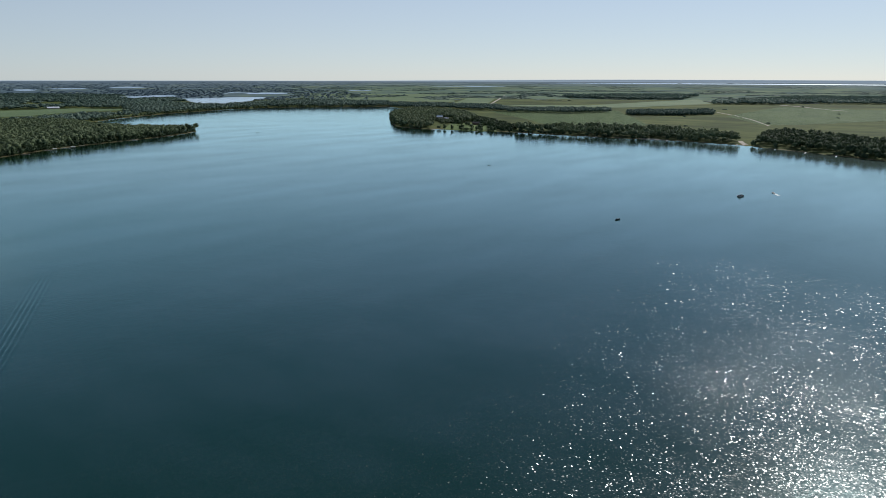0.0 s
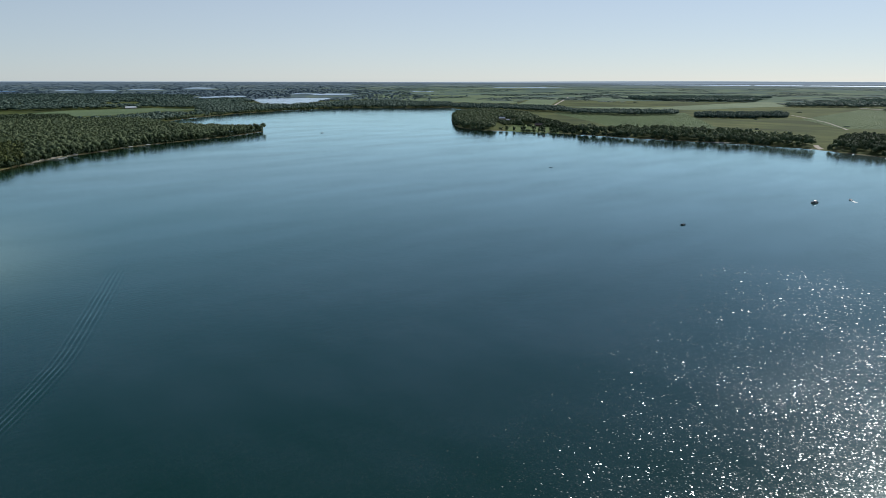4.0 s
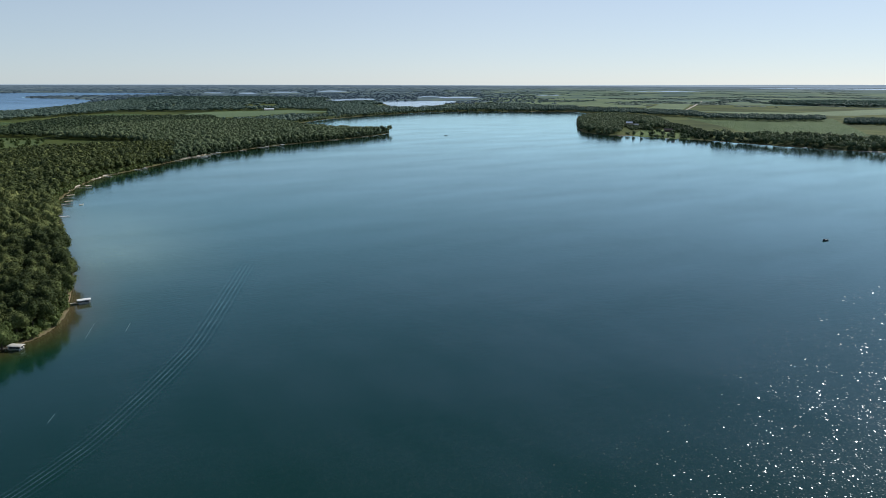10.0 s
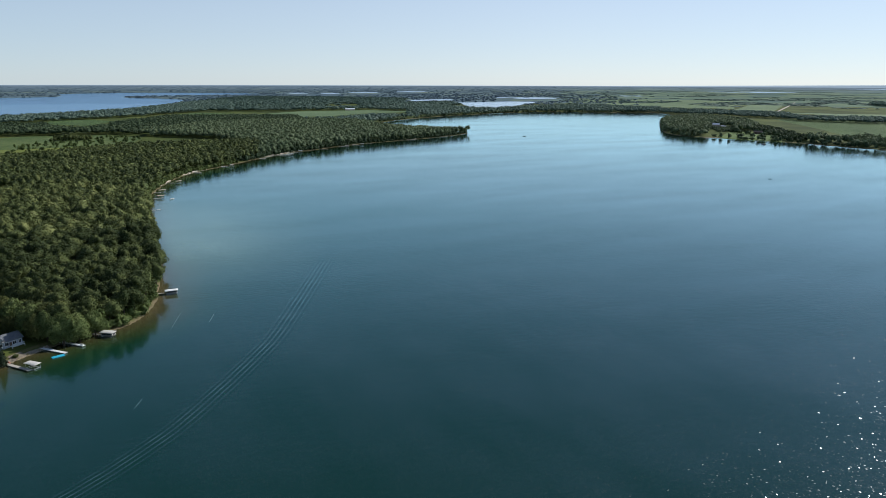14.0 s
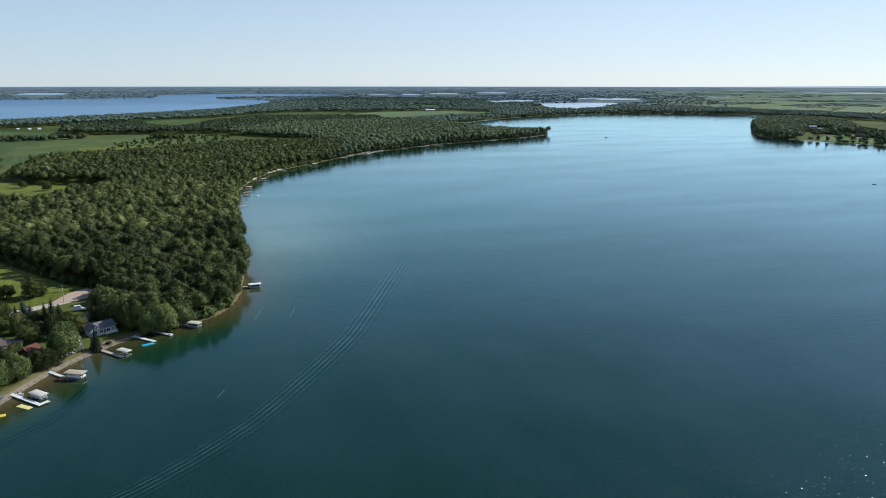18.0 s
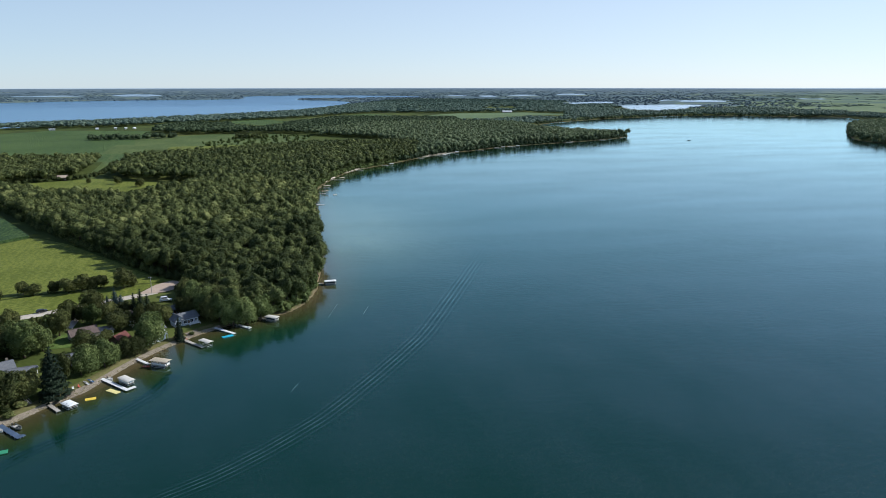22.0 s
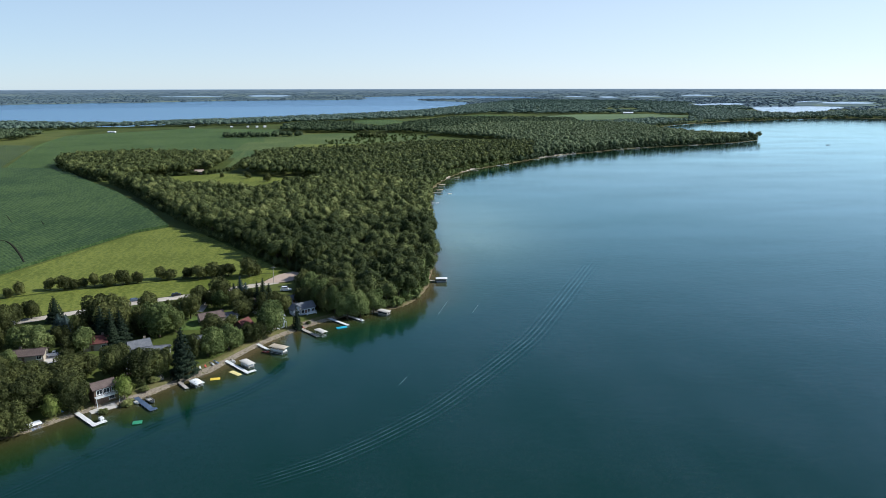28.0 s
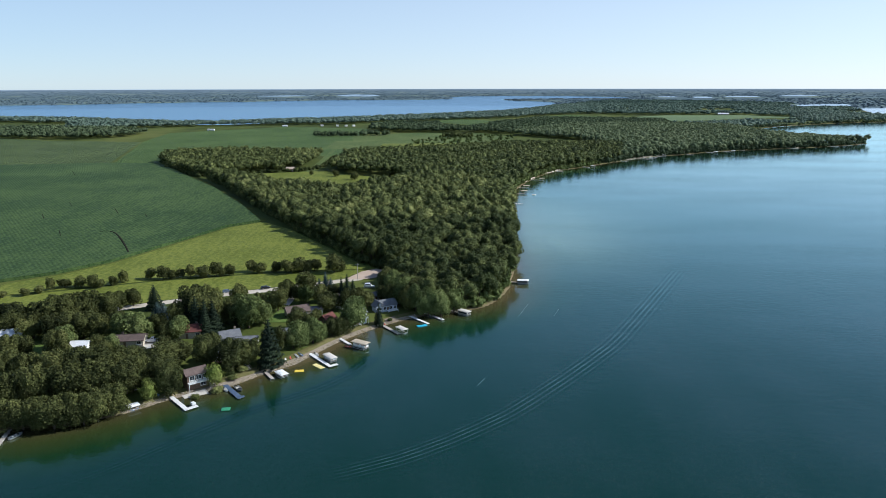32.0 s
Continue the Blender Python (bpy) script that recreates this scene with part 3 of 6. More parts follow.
# dark ribbons laid on top of the corn paint the shaded gaps
ribbon("corn_gap", [(-237, 471), (-230, 475), (-222, 463), (-214, 451), (-197, 422), (-189, 407)], [1.5, 2.4, 2.7, 1.8], 1.9, M_GAP_SHADE, "dark strip over the corn, coloured like a shaded gap", "gap")
for a, b, c, d in [(-316, 541, -301, 517), (-323, 596, -309, 573), (-437, 821, -409, 774), (-271, 567, -253, 536), (-235, 541, -226, 524), (-267, 475, -256, 456)]:
    ribbon("corn_gap", [(a, b), ((a + c) / 2, (b + d) / 2), (c, d)], [0.5, 1.1, 0.5], 1.9, M_GAP_SHADE, "short dark strip over the corn, coloured like a shaded gap", "gap")
for line in ([(90, 760), (98, 784), (106, 800)], [(122, 834), (141, 864), (160, 884)], [(264, 996), (285, 1016), (322, 1046)], [(560, 1168), (600, 1181)], [(258, 987), (285, 1018), (316, 1050)], [(326, 1058), (345, 1076)], [(359, 1084), (394, 1111), (442, 1138)], [(448, 1143), (506, 1177)], [(133, 831), (154, 852)], [(185, 899), (206, 911), (233, 951)]):
    ribbon("sand_strip", line, [1.5, 5.5, 4.5, 6.5, 1.5], 0.3, M_SAND, "strip of pale sand below the trees", "beach")
ribbon("east_beach", [(1187, 530), (1197, 505), (1203, 480)], [2, 9, 2], 0.3, M_GRAVEL, "small pale beach on the eastern bank", "beach")
ribbon("boat_ramp", [(1192, 338), (1215, 352), (1240, 362)], 9, 0.3, M_GRAVEL, "pale gravel ramp between the shore woods", "ramp")
ribbon("farm_track", [(-158, 822), (-159, 867), (-163, 953), (-168, 1031), (-172, 1110)], 11, 0.25, M_SOY_LIGHT, "grass track through a gap in the wood", "track")
ribbon("east_road", [(2080, 1515), (2486, 1768), (2901, 2030), (3400, 2350)], 8, 0.6, M_GRAVEL, "pale straight country road", "road")
ribbon("east_track", [(2200, 726), (2068, 634), (1874, 531), (1658, 429)], 5, 0.5, M_GRAVEL, "pale farm track across the grassland", "track")
ribbon("far_east_track", [(2963, 746), (2849, 639), (2616, 499), (2566, 440)], 8, 0.6, M_GRAVEL, "pale farm track across the grassland", "track")


# ---- foliage ----
def crown_points(rng, n, slim=1.0, lobes=12, body=None, sunk=(0.72, 0.90), loose=0.45):
    """A lobed crown in a box about 2 wide and 2 high round the origin: its leaf clumps (points, normals, sizes) and the closed body under them."""
    z = np.linspace(-0.60, 0.52, lobes) + rng.uniform(-0.10, 0.10, lobes)
    out = 0.62 * np.sqrt(np.clip(1 - (z + 0.10) ** 2, 0, 1)) * rng.uniform(0.75, 1.12, lobes)
    turn = np.arange(lobes) * 2.4 + rng.uniform(-0.5, 0.5, lobes)
    c = np.stack([out * np.cos(turn), out * np.sin(turn), z], 1)
    c[-1] = (rng.uniform(-0.15, 0.15), rng.uniform(-0.15, 0.15), 0.54)
    c = np.concatenate([c, [(0, 0, -0.05)]])
    rad = np.append(rng.uniform(0.24, 0.42, lobes), 0.60)
    # the body: in each direction as far out as the outermost lobe reaches
    d = FULL_CORE[0] if body is None else body
    along = d @ c.T
    reach = rad ** 2 - (c ** 2).sum(1) + along ** 2
    far = np.where(reach > 0, along + np.sqrt(np.maximum(reach, 0)), 0).max(1)
    hull = d * far[:, None] * rng.uniform(*sunk, (len(d), 1))
    hull[:, 2] = np.maximum(hull[:, 2], -0.82)
    k = rng.choice(lobes + 1, n * 4, p=rad ** 2 / (rad ** 2).sum())
    d = rng.normal(size=(n * 4, 3)) + (0, 0, 0.35)
    d /= np.linalg.norm(d, axis=1)[:, None]
    p = c[k] + d * rad[k][:, None] * rng.uniform(0.90, 1.15, (n * 4, 1))
    buried = (np.linalg.norm(p[:, None] - c[None], axis=2) < rad[None] * 0.88).any(1)
    low = p[:, 2] < -0.8
    p, d = p[~buried & ~low][:n], d[~buried & ~low][:n]
    nrm = d * 0.9 + p * 0.30 + rng.normal(size=p.shape) * loose
    nrm /= np.linalg.norm(nrm, axis=1)[:, None]
    return p * (slim, slim, 1.0), nrm, rng.uniform(0.7, 1.3, len(p)), hull * (slim, slim, 1.0)


def cards(p, nrm, size, rng):
    """Bent four-cornered leaf clumps at the points."""
    n = len(p)
    a = np.cross(nrm, rng.normal(size=(n, 3)))
    a /= np.linalg.norm(a, axis=1)[:, None] + 1e-9
    b = np.cross(nrm, a)
    s = np.asarray(size)[:, None]
    w = rng.uniform(0.7, 1.1, (n, 1))
    bend = nrm * s * rng.uniform(-0.1, 0.35, (n, 1))
    v = np.stack([p - a * s * w - bend * 0.5, p - b * s + bend, p + a * s * w - bend * 0.5, p + b * s + bend], 1)
    return v.reshape(-1, 3), np.arange(n * 4).reshape(-1, 4)


RNG = np.random.default_rng(7)


def lantern(sides, tiers):
    """Directions over a ball in rings, closed on top, and the four-cornered faces between them."""
    rise = np.radians(np.linspace(-62, 80, tiers))
    v = [(math.cos(e) * math.cos((k + 0.5 * (i % 2)) * 2 * math.pi / sides), math.cos(e) * math.sin((k + 0.5 * (i % 2)) * 2 * math.pi / sides), math.sin(e))
         for i, e in enumerate(rise) for k in range(sides)]
    f = [(a * sides + k, a * sides + (k + 1) % sides, (a + 1) * sides + (k + 1) % sides, (a + 1) * sides + k) for a in range(tiers - 1) for k in range(sides)]
    t = (tiers - 1) * sides
    f += [(t, t + k, t + k + 1, t + k + 2) for k in range(1, sides - 2, 2)]
    return np.array(v), np.array(f)


FULL_CORE = lantern(16, 9)
MID_CORE = lantern(10, 6)
FAR_CORE = lantern(8, 5)
LOW_CORE = lantern(6, 4)


def wood_mesh(name, xs, ys, tall, wide, leaves, leaf, material, templates=14, base=0.18, core=None):
    """Many trees in one mesh: for each a lobed crown, its leaf clumps and a trunk."""
    far_off = leaves <= 80
    form = LOW_CORE if leaves < 5 else FAR_CORE if leaves <= 40 else MID_CORE if leaves <= 300 else FULL_CORE
    made = [crown_points(RNG, leaves, body=form[0], sunk=(0.84, 0.96) if leaves > 200 else (0.72, 0.90)) for _ in range(templates)]
    hull_quads = form[1]
    ground_z = land(xs, ys)
    V, F, K, at = [], [], [], 0
    for i in range(len(xs)):
        p, nrm, sz, hull = made[RNG.integers(templates)]
        t = RNG.uniform(0, 6.283)
        rot = np.array([[math.cos(t), -math.sin(t), 0], [math.sin(t), math.cos(t), 0], [0, 0, 1]])
        h = tall[i] * (1 - base) / 1.85
        r = wide[i]
        size = np.array([r, r * RNG.uniform(0.85, 1.15), h])
        ctr = np.array([xs[i], ys[i], ground_z[i] + tall[i] - h])
        q = (p * size) @ rot.T + ctr
        v, f = cards(q, nrm @ rot.T, sz * (leaf[i] if np.ndim(leaf) else leaf), RNG)
        V.append(v)
        F.append(f + at)
        K.append(np.zeros(len(f), int))
        at += len(v)
        V.append((hull * size) @ rot.T + ctr)
        F.append(hull_quads + at)
        K.append(np.ones(len(hull_quads), int))
        at += len(hull)
        if far_off:
            continue
        w = 0.03 * tall[i] / 2
        tv = np.array([(xs[i] + sx * w, ys[i] + sy * w, z) for z in (ground_z[i] - 0.5, ctr[2]) for sx, sy in ((-1, -1), (1, -1), (1, 1), (-1, 1))])
        V.append(tv)
        F.append(np.array([(0, 1, 5, 4), (1, 2, 6, 5), (2, 3, 7, 6), (3, 0, 4, 7)]) + at)
        K.append(np.full(4, 2))
        at += 8
    v = np.concatenate(V)
    far = settle(v[:, 0], v[:, 1], v[:, 2])
    return mesh_of(name, far, np.concatenate(F), [material, core or material, M_BARK], np.concatenate(K), smooth=True)


def scatter(poly, gap, keep_off=3.0, holes=(), jitter=0.42, shore_gap=2.0):
    """Places for trees inside an outline."""
    poly = np.asarray(poly, float)
    lo, hi = poly.min(0), poly.max(0)
    a, b = np.meshgrid(np.arange(lo[0], hi[0], gap), np.arange(lo[1], hi[1], gap * 0.87))
    a[::2] += gap / 2
    x = (a + RNG.uniform(-jitter, jitter, a.shape) * gap).ravel()
    y = (b + RNG.uniform(-jitter, jitter, b.shape) * gap).ravel()
    ok = inside(poly, x, y)
    for h in holes:
        h = np.asarray(h, float)
        for k in (1.0, 1.05, 1.1, 1.15) if np.hypot(*h.mean(0)) > 1500 else (1.0,):
            ok &= ~inside(h, x * k, y * k)
    x, y = x[ok], y[ok]
    seen = np.ones(len(x), bool)
    for k in (1.0, 1.04, 1.08, 1.12):
        for p in (INLET, INLET_2):
            seen &= ~inside(p, x * k, y * k)
    x, y = x[seen], y[seen]
    s = inland(x, y)
    return x[s > shore_gap], y[s > shore_gap]


def plant(name, label, poly, gap, tall, wide, leaves, leaf, material=None, holes=(), shore_gap=2.0, category="woods", core=None, base=0.34):
    x, y = scatter(poly, gap, holes=holes, shore_gap=shore_gap)
    n = len(x)
    t = RNG.uniform(tall[0], tall[1], n)
    w = RNG.uniform(wide[0], wide[1], n)
    me = wood_mesh(name, x, y, t, w, leaves, leaf, material or M_LEAF, core=core, base=base)
    return tagged(new(name, me), label, category, kind="stuff")


WOOD_C = [(-30, 375), (-47, 391), (-65, 423), (-85, 454), (-108, 492), (-135, 539), (-173, 613), (-220, 701), (-257, 762), (-255, 777), (-217, 730),
          (-171, 689), (-130, 652), (-97, 636), (-74, 655), (-52, 690), (-33, 735), (-15, 760), (70, 657), (66, 589), (58, 515), (52, 441), (49, 403), (46, 384),
          (43, 364), (40, 349), (33, 328), (22, 313), (4, 306), (-6, 301), (-14, 313), (-22, 330), (-25, 351)]
NEAR_HALF = [(-400, 250), (200, 250), (200, 480), (-400, 480)]
FAR_HALF = [(-400, 480), (200, 480), (200, 900), (-400, 900)]
plant("lakeside_wood", "dense green broadleaf wood above the cottage shore", WOOD_C, 7.4, (10.5, 17), (4.0, 7.0), 600, 0.39, shore_gap=0.5, holes=[FAR_HALF])
plant("shore_wood", "dense green broadleaf wood along the lake shore", WOOD_C, 7.6, (10.5, 17), (4.0, 7.0), 260, 0.50, shore_gap=0.5, holes=[NEAR_HALF])
TRACK_GAP = [(-192, 815), (-148, 822), (-151, 1000), (-158, 1075), (-180, 1075), (-174, 1000), (-170, 850), (-192, 838)]
WOOD_A = [(-377, 934), (-341, 868), (-275, 779), (-249, 799), (-214, 815), (-170, 825), (-154, 848), (-149, 904), (-151, 991), (-231, 1008), (-315, 1017), (-389, 994)]
plant("field_wood", "dense broadleaf wood beside the corn field", WOOD_A, 7.8, (11, 16.5), (4.4, 7.4), 80, 0.8, holes=[TRACK_GAP])
WOOD_B = [(-137, 836), (-114, 803), (-86, 787), (-53, 772), (-15, 762), (70, 653), (86, 717), (108, 779), (126, 820), (149, 857), (184, 890), (248, 960),
          (290, 1139), (107, 1142), (14, 1084), (-71, 1039), (-138, 991), (-135, 910)]
plant("inner_wood", "dense broadleaf wood behind a grassy clearing", WOOD_B, 8.0, (11, 16.5), (4.4, 7.4), 40, 1.0, holes=[TRACK_GAP])
WOOD_D = [(248, 958), (309, 1030), (357, 1054), (416, 1097), (526, 1146), (640, 1187), (742, 1238), (770, 1270), (735, 1276), (702, 1292), (680, 1332), (664, 1416),
          (656, 1473), (662, 1540), (686, 1640), (568, 1709), (433, 1712), (289, 1670), (203, 1530), (134, 1444), (250, 1300), (280, 1139)]
plant("cape_wood", "dark broadleaf wood covering the cape", WOOD_D, 9.0, (11, 17.5), (4.8, 8), 24, 1.3, M_MID_HAZE_LEAF)


def undergrowth(name, line, label, deep=3.0, gap=2.6, tall=(3, 6.5), leaves=70, leaf=0.5, wide=(1.6, 3.2), off=0.8, material=None):
    """Bushes and low boughs along the edge of a wood."""
    line = np.array(line, float)
    seg = np.concatenate([[0], np.cumsum(np.hypot(*np.diff(line, axis=0).T))])
    t = np.arange(0, seg[-1], gap)
    x = np.interp(t, seg, line[:, 0]) + RNG.uniform(-deep, deep, len(t))
    y = np.interp(t, seg, line[:, 1]) + RNG.uniform(-deep, deep, len(t))
    ok = inland(x, y) > off
    x, y = x[ok], y[ok]
    me = wood_mesh(name, x, y, RNG.uniform(*tall, len(x)), RNG.uniform(*wide, len(x)), leaves, leaf, material or M_LEAF, base=0.02)
    return tagged(new(name, me), label, "bushes", kind="stuff")


# the sunlit look of this fringe is put in with the lighter leaf colour
undergrowth("shore_undergrowth", [(-6, 309), (4, 314), (12, 317), (18, 322), (25, 333), (31, 350), (34, 365), (37, 385), (40, 404), (43, 442), (49, 516), (57, 590), (63, 652),
                                  (74, 719), (97, 782), (115, 824), (139, 863), (169, 893), (206, 932)], "bushes and low boughs along the wooded shore", 2.4, 1.5, off=0.0, material=M_LEAF_LIGHT)
undergrowth("wood_edge_undergrowth", WOOD_C[:9], "bushes along the edge of the wood by the meadow", 2.0, 2.2)
undergrowth("field_edge_undergrowth", WOOD_A[:9], "bushes along the edge of the field wood", 3.0, 3.0)
undergrowth("cape_undergrowth", [(205, 935), (250, 980), (305, 1036), (355, 1061), (414, 1105), (470, 1134), (524, 1153), (580, 1173), (638, 1194), (705, 1227), (760, 1266)],
            "trees and bushes leaning over the cape shore", 3.5, 3.0, (4, 11), 50, 0.9, (3.2, 5.5), 0.2, M_MID_HAZE_LEAF)
undergrowth("bay_undergrowth", BAY_SHORE[:11], "trees along the far shore of the bay", 5.0, 6.0, (6, 12), 36, 1.3, (5, 8), 1.0, M_MID_HAZE_LEAF)
undergrowth("east_undergrowth", BAY_SHORE[15:] + EAST_SHORE[1:2], "trees along the shore of the eastern cape", 4.0, 5.0, (5, 12), 50, 0.9, (4, 6.5), 1.0, M_MID_HAZE_LEAF)
undergrowth("east_bank_undergrowth", EAST_SHORE[1:9], "trees along the eastern bank", 4.0, 5.0, (5, 12), 50, 0.9, (4, 6.5), 1.0, M_MID_HAZE_LEAF)
undergrowth("south_east_undergrowth", EAST_SHORE[10:17], "trees along the eastern bank", 4.0, 5.0, (5, 12), 50, 0.9, (4, 6.5), 1.0, M_MID_HAZE_LEAF)

# ---- far woods, groves and lakes ----
# strip of low trees added to keep the cape house in the camera's view
CAPE_SIGHT_GAP = [(1225, 1010), (1260, 1000), (1362, 1085), (1368, 1145), (1325, 1135)]
plant("cape_orchard", "low trees in front of the cape house", CAPE_SIGHT_GAP[:3] + [(1345, 1098), (1318, 1112)], 9, (4, 7.5), (3.5, 5.5), 60, 0.8, M_MID_HAZE_LEAF, base=0.06)
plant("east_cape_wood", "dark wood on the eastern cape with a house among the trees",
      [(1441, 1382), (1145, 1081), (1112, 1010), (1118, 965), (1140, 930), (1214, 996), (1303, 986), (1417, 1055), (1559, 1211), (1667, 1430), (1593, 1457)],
      9.5, (12, 18), (5, 8), 36, 1.1, M_MID_HAZE_LEAF, holes=[CAPE_SIGHT_GAP])
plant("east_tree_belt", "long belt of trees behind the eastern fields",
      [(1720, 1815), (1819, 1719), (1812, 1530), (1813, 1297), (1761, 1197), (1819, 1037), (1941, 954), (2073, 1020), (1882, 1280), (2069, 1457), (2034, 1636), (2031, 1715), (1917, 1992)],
      14, (11, 16), (7, 10), 22, 1.5, M_FAR_HAZE_LEAF)
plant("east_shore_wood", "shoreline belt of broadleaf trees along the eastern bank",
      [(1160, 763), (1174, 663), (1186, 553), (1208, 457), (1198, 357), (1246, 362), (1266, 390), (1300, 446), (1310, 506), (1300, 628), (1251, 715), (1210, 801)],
      10, (9, 19), (4.5, 8.5), 38, 1.1, M_MID_HAZE_LEAF)
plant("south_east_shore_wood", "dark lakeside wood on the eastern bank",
      [(1189, 325), (1160, 261), (1112, 176), (1066, 100), (1000, -60), (1130, -90), (1251, 127), (1344, 219), (1379, 316), (1381, 350)], 10, (9, 18), (4.5, 8.5), 38, 1.1, M_MID_HAZE_LEAF)
plant("long_grove", "long dark grove standing in open grassland", [(1858, 861), (1928, 742), (2056, 690), (2227, 749), (2008, 932)], 12, (10, 15), (6.5, 9), 50, 1.2, M_FAR_HAZE_LEAF, base=0.06)
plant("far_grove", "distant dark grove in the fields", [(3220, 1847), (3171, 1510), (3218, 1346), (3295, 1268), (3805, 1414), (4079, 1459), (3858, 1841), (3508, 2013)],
      28, (11, 18), (14, 22), 20, 2.8, M_FAR_HAZE_LEAF)
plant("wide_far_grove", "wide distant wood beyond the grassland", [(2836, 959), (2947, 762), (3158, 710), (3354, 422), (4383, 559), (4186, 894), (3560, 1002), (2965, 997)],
      26, (11, 18), (13, 20), 20, 2.8, M_FAR_HAZE_LEAF)
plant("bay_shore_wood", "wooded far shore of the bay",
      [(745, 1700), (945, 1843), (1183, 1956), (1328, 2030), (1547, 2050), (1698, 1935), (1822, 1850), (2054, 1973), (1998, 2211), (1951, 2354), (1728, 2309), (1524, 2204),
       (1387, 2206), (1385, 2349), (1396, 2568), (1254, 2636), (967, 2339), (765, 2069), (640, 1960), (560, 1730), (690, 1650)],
      15, (10, 17), (7, 11), 20, 1.7, M_FAR_HAZE_LEAF, holes=[[(563, 1992), (749, 2026), (920, 2167), (1172, 2160), (1012, 2383), (754, 2381), (465, 2143), (436, 2011)]])
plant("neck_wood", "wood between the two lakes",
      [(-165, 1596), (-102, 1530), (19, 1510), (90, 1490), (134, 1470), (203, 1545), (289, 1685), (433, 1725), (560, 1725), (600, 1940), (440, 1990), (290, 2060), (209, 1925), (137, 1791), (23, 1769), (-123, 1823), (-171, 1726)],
      11.5, (11, 16), (6, 9.5), 24, 1.5, M_MID_HAZE_LEAF, holes=[[(-14, 1932), (71, 1820), (149, 2003), (84, 2092), (0, 2127)]])
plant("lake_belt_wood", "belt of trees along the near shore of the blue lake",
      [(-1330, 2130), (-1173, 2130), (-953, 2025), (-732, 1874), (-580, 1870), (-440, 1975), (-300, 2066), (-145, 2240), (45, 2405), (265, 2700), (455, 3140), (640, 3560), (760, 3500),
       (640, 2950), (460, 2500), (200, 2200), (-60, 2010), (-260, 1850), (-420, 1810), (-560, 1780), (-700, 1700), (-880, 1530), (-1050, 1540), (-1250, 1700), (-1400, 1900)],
      17, (10, 16), (8.5, 13), 16, 2.1, M_FAR_HAZE_LEAF, holes=[[(-900, 1640), (-1000, 1900), (-1300, 1980), (-1200, 1740)]])
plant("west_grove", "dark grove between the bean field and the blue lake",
      [(-842, 1356), (-692, 1338), (-627, 1397), (-631, 1500), (-760, 1600), (-900, 1620), (-1100, 1600), (-982, 1451)], 12, (10, 16), (6, 9.5), 28, 1.4, M_MID_HAZE_LEAF)
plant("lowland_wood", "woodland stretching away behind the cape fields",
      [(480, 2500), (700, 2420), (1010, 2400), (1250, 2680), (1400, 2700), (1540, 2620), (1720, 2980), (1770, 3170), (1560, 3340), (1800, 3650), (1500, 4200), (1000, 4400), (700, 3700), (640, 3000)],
      25, (10, 17), (12, 19), 14, 2.8, M_FAR_HAZE_LEAF, holes=[[(1060, 2900), (1300, 2950), (1250, 3060), (1000, 3000)], [(700, 3150), (980, 3180), (960, 3260), (720, 3240)]])


def far_country():
    """Woods of the far country as low lumps, with fields and lakes left open."""
    n = 24000
    az = np.radians(RNG.uniform(-40, 96, n))
    r = 1 / RNG.uniform(1 / 17000, 1 / 3300, n)
    x, y = r * np.sin(az), r * np.cos(az)
    side = np.degrees(az) + RNG.normal(0, 3.0, n)
    east = side > 40
    open_land = np.array([noise.noise(Vector((a * (13 if e else 26), math.log(q) * (10 if e else 5.5), 3.1))) for a, q, e in zip(az, r, east)])
    lim = np.interp(side, [30, 46], [0.55, -0.06])
    ok = open_land < lim
    ok &= inland(x, y) > 5
    for p in FAR_LAKES:
        for k in (1.0, 1.04, 1.08, 1.12, 1.17):
            ok &= ~inside(np.asarray(p, float), x * k, y * k)
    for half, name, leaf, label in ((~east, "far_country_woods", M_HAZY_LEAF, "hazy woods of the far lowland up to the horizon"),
                                    (east, "far_pasture_groves", M_FAR_HAZE_LEAF, "long low groves among the far eastern pastures")):
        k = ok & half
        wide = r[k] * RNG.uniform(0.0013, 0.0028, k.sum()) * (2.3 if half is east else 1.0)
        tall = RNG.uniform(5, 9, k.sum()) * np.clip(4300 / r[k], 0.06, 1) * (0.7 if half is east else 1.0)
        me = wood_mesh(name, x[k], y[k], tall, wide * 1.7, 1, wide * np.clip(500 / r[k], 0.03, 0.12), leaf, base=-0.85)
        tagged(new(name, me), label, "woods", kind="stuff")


def sector(a0, a1, y0, y1, wob=0.3, n=9):
    """A far lake's outline between two bearings (degrees) and two depressions (thousandths)."""
    k = np.linspace(0, 1, n)
    up = [(a0 + (a1 - a0) * t, y0 + (y1 - y0) * 0.5 * (1 - math.sin(math.pi * t) ** 0.6) + wob * 0.2 * math.sin(9 * t + a0)) for t in k]
    dn = [(a0 + (a1 - a0) * t, y1 - (y1 - y0) * 0.5 * (1 - math.sin(math.pi * t) ** 0.6)) for t in k[::-1][1:-1]]
    out = []
    for a, d in up + dn:
        # depression includes the fall of the horizon
        lo, hi = 1 / 37000, 1 / 3000
        for _ in range(40):
            u = (lo + hi) / 2
            dep = 1000 * (105 * u + max(1 / u - NEAR_R, 0) * 0.0024 / 33400)
            lo, hi = (u, hi) if dep < d else (lo, u)
        out.append((math.sin(radians(a)) / u, math.cos(radians(a)) / u))
    return out


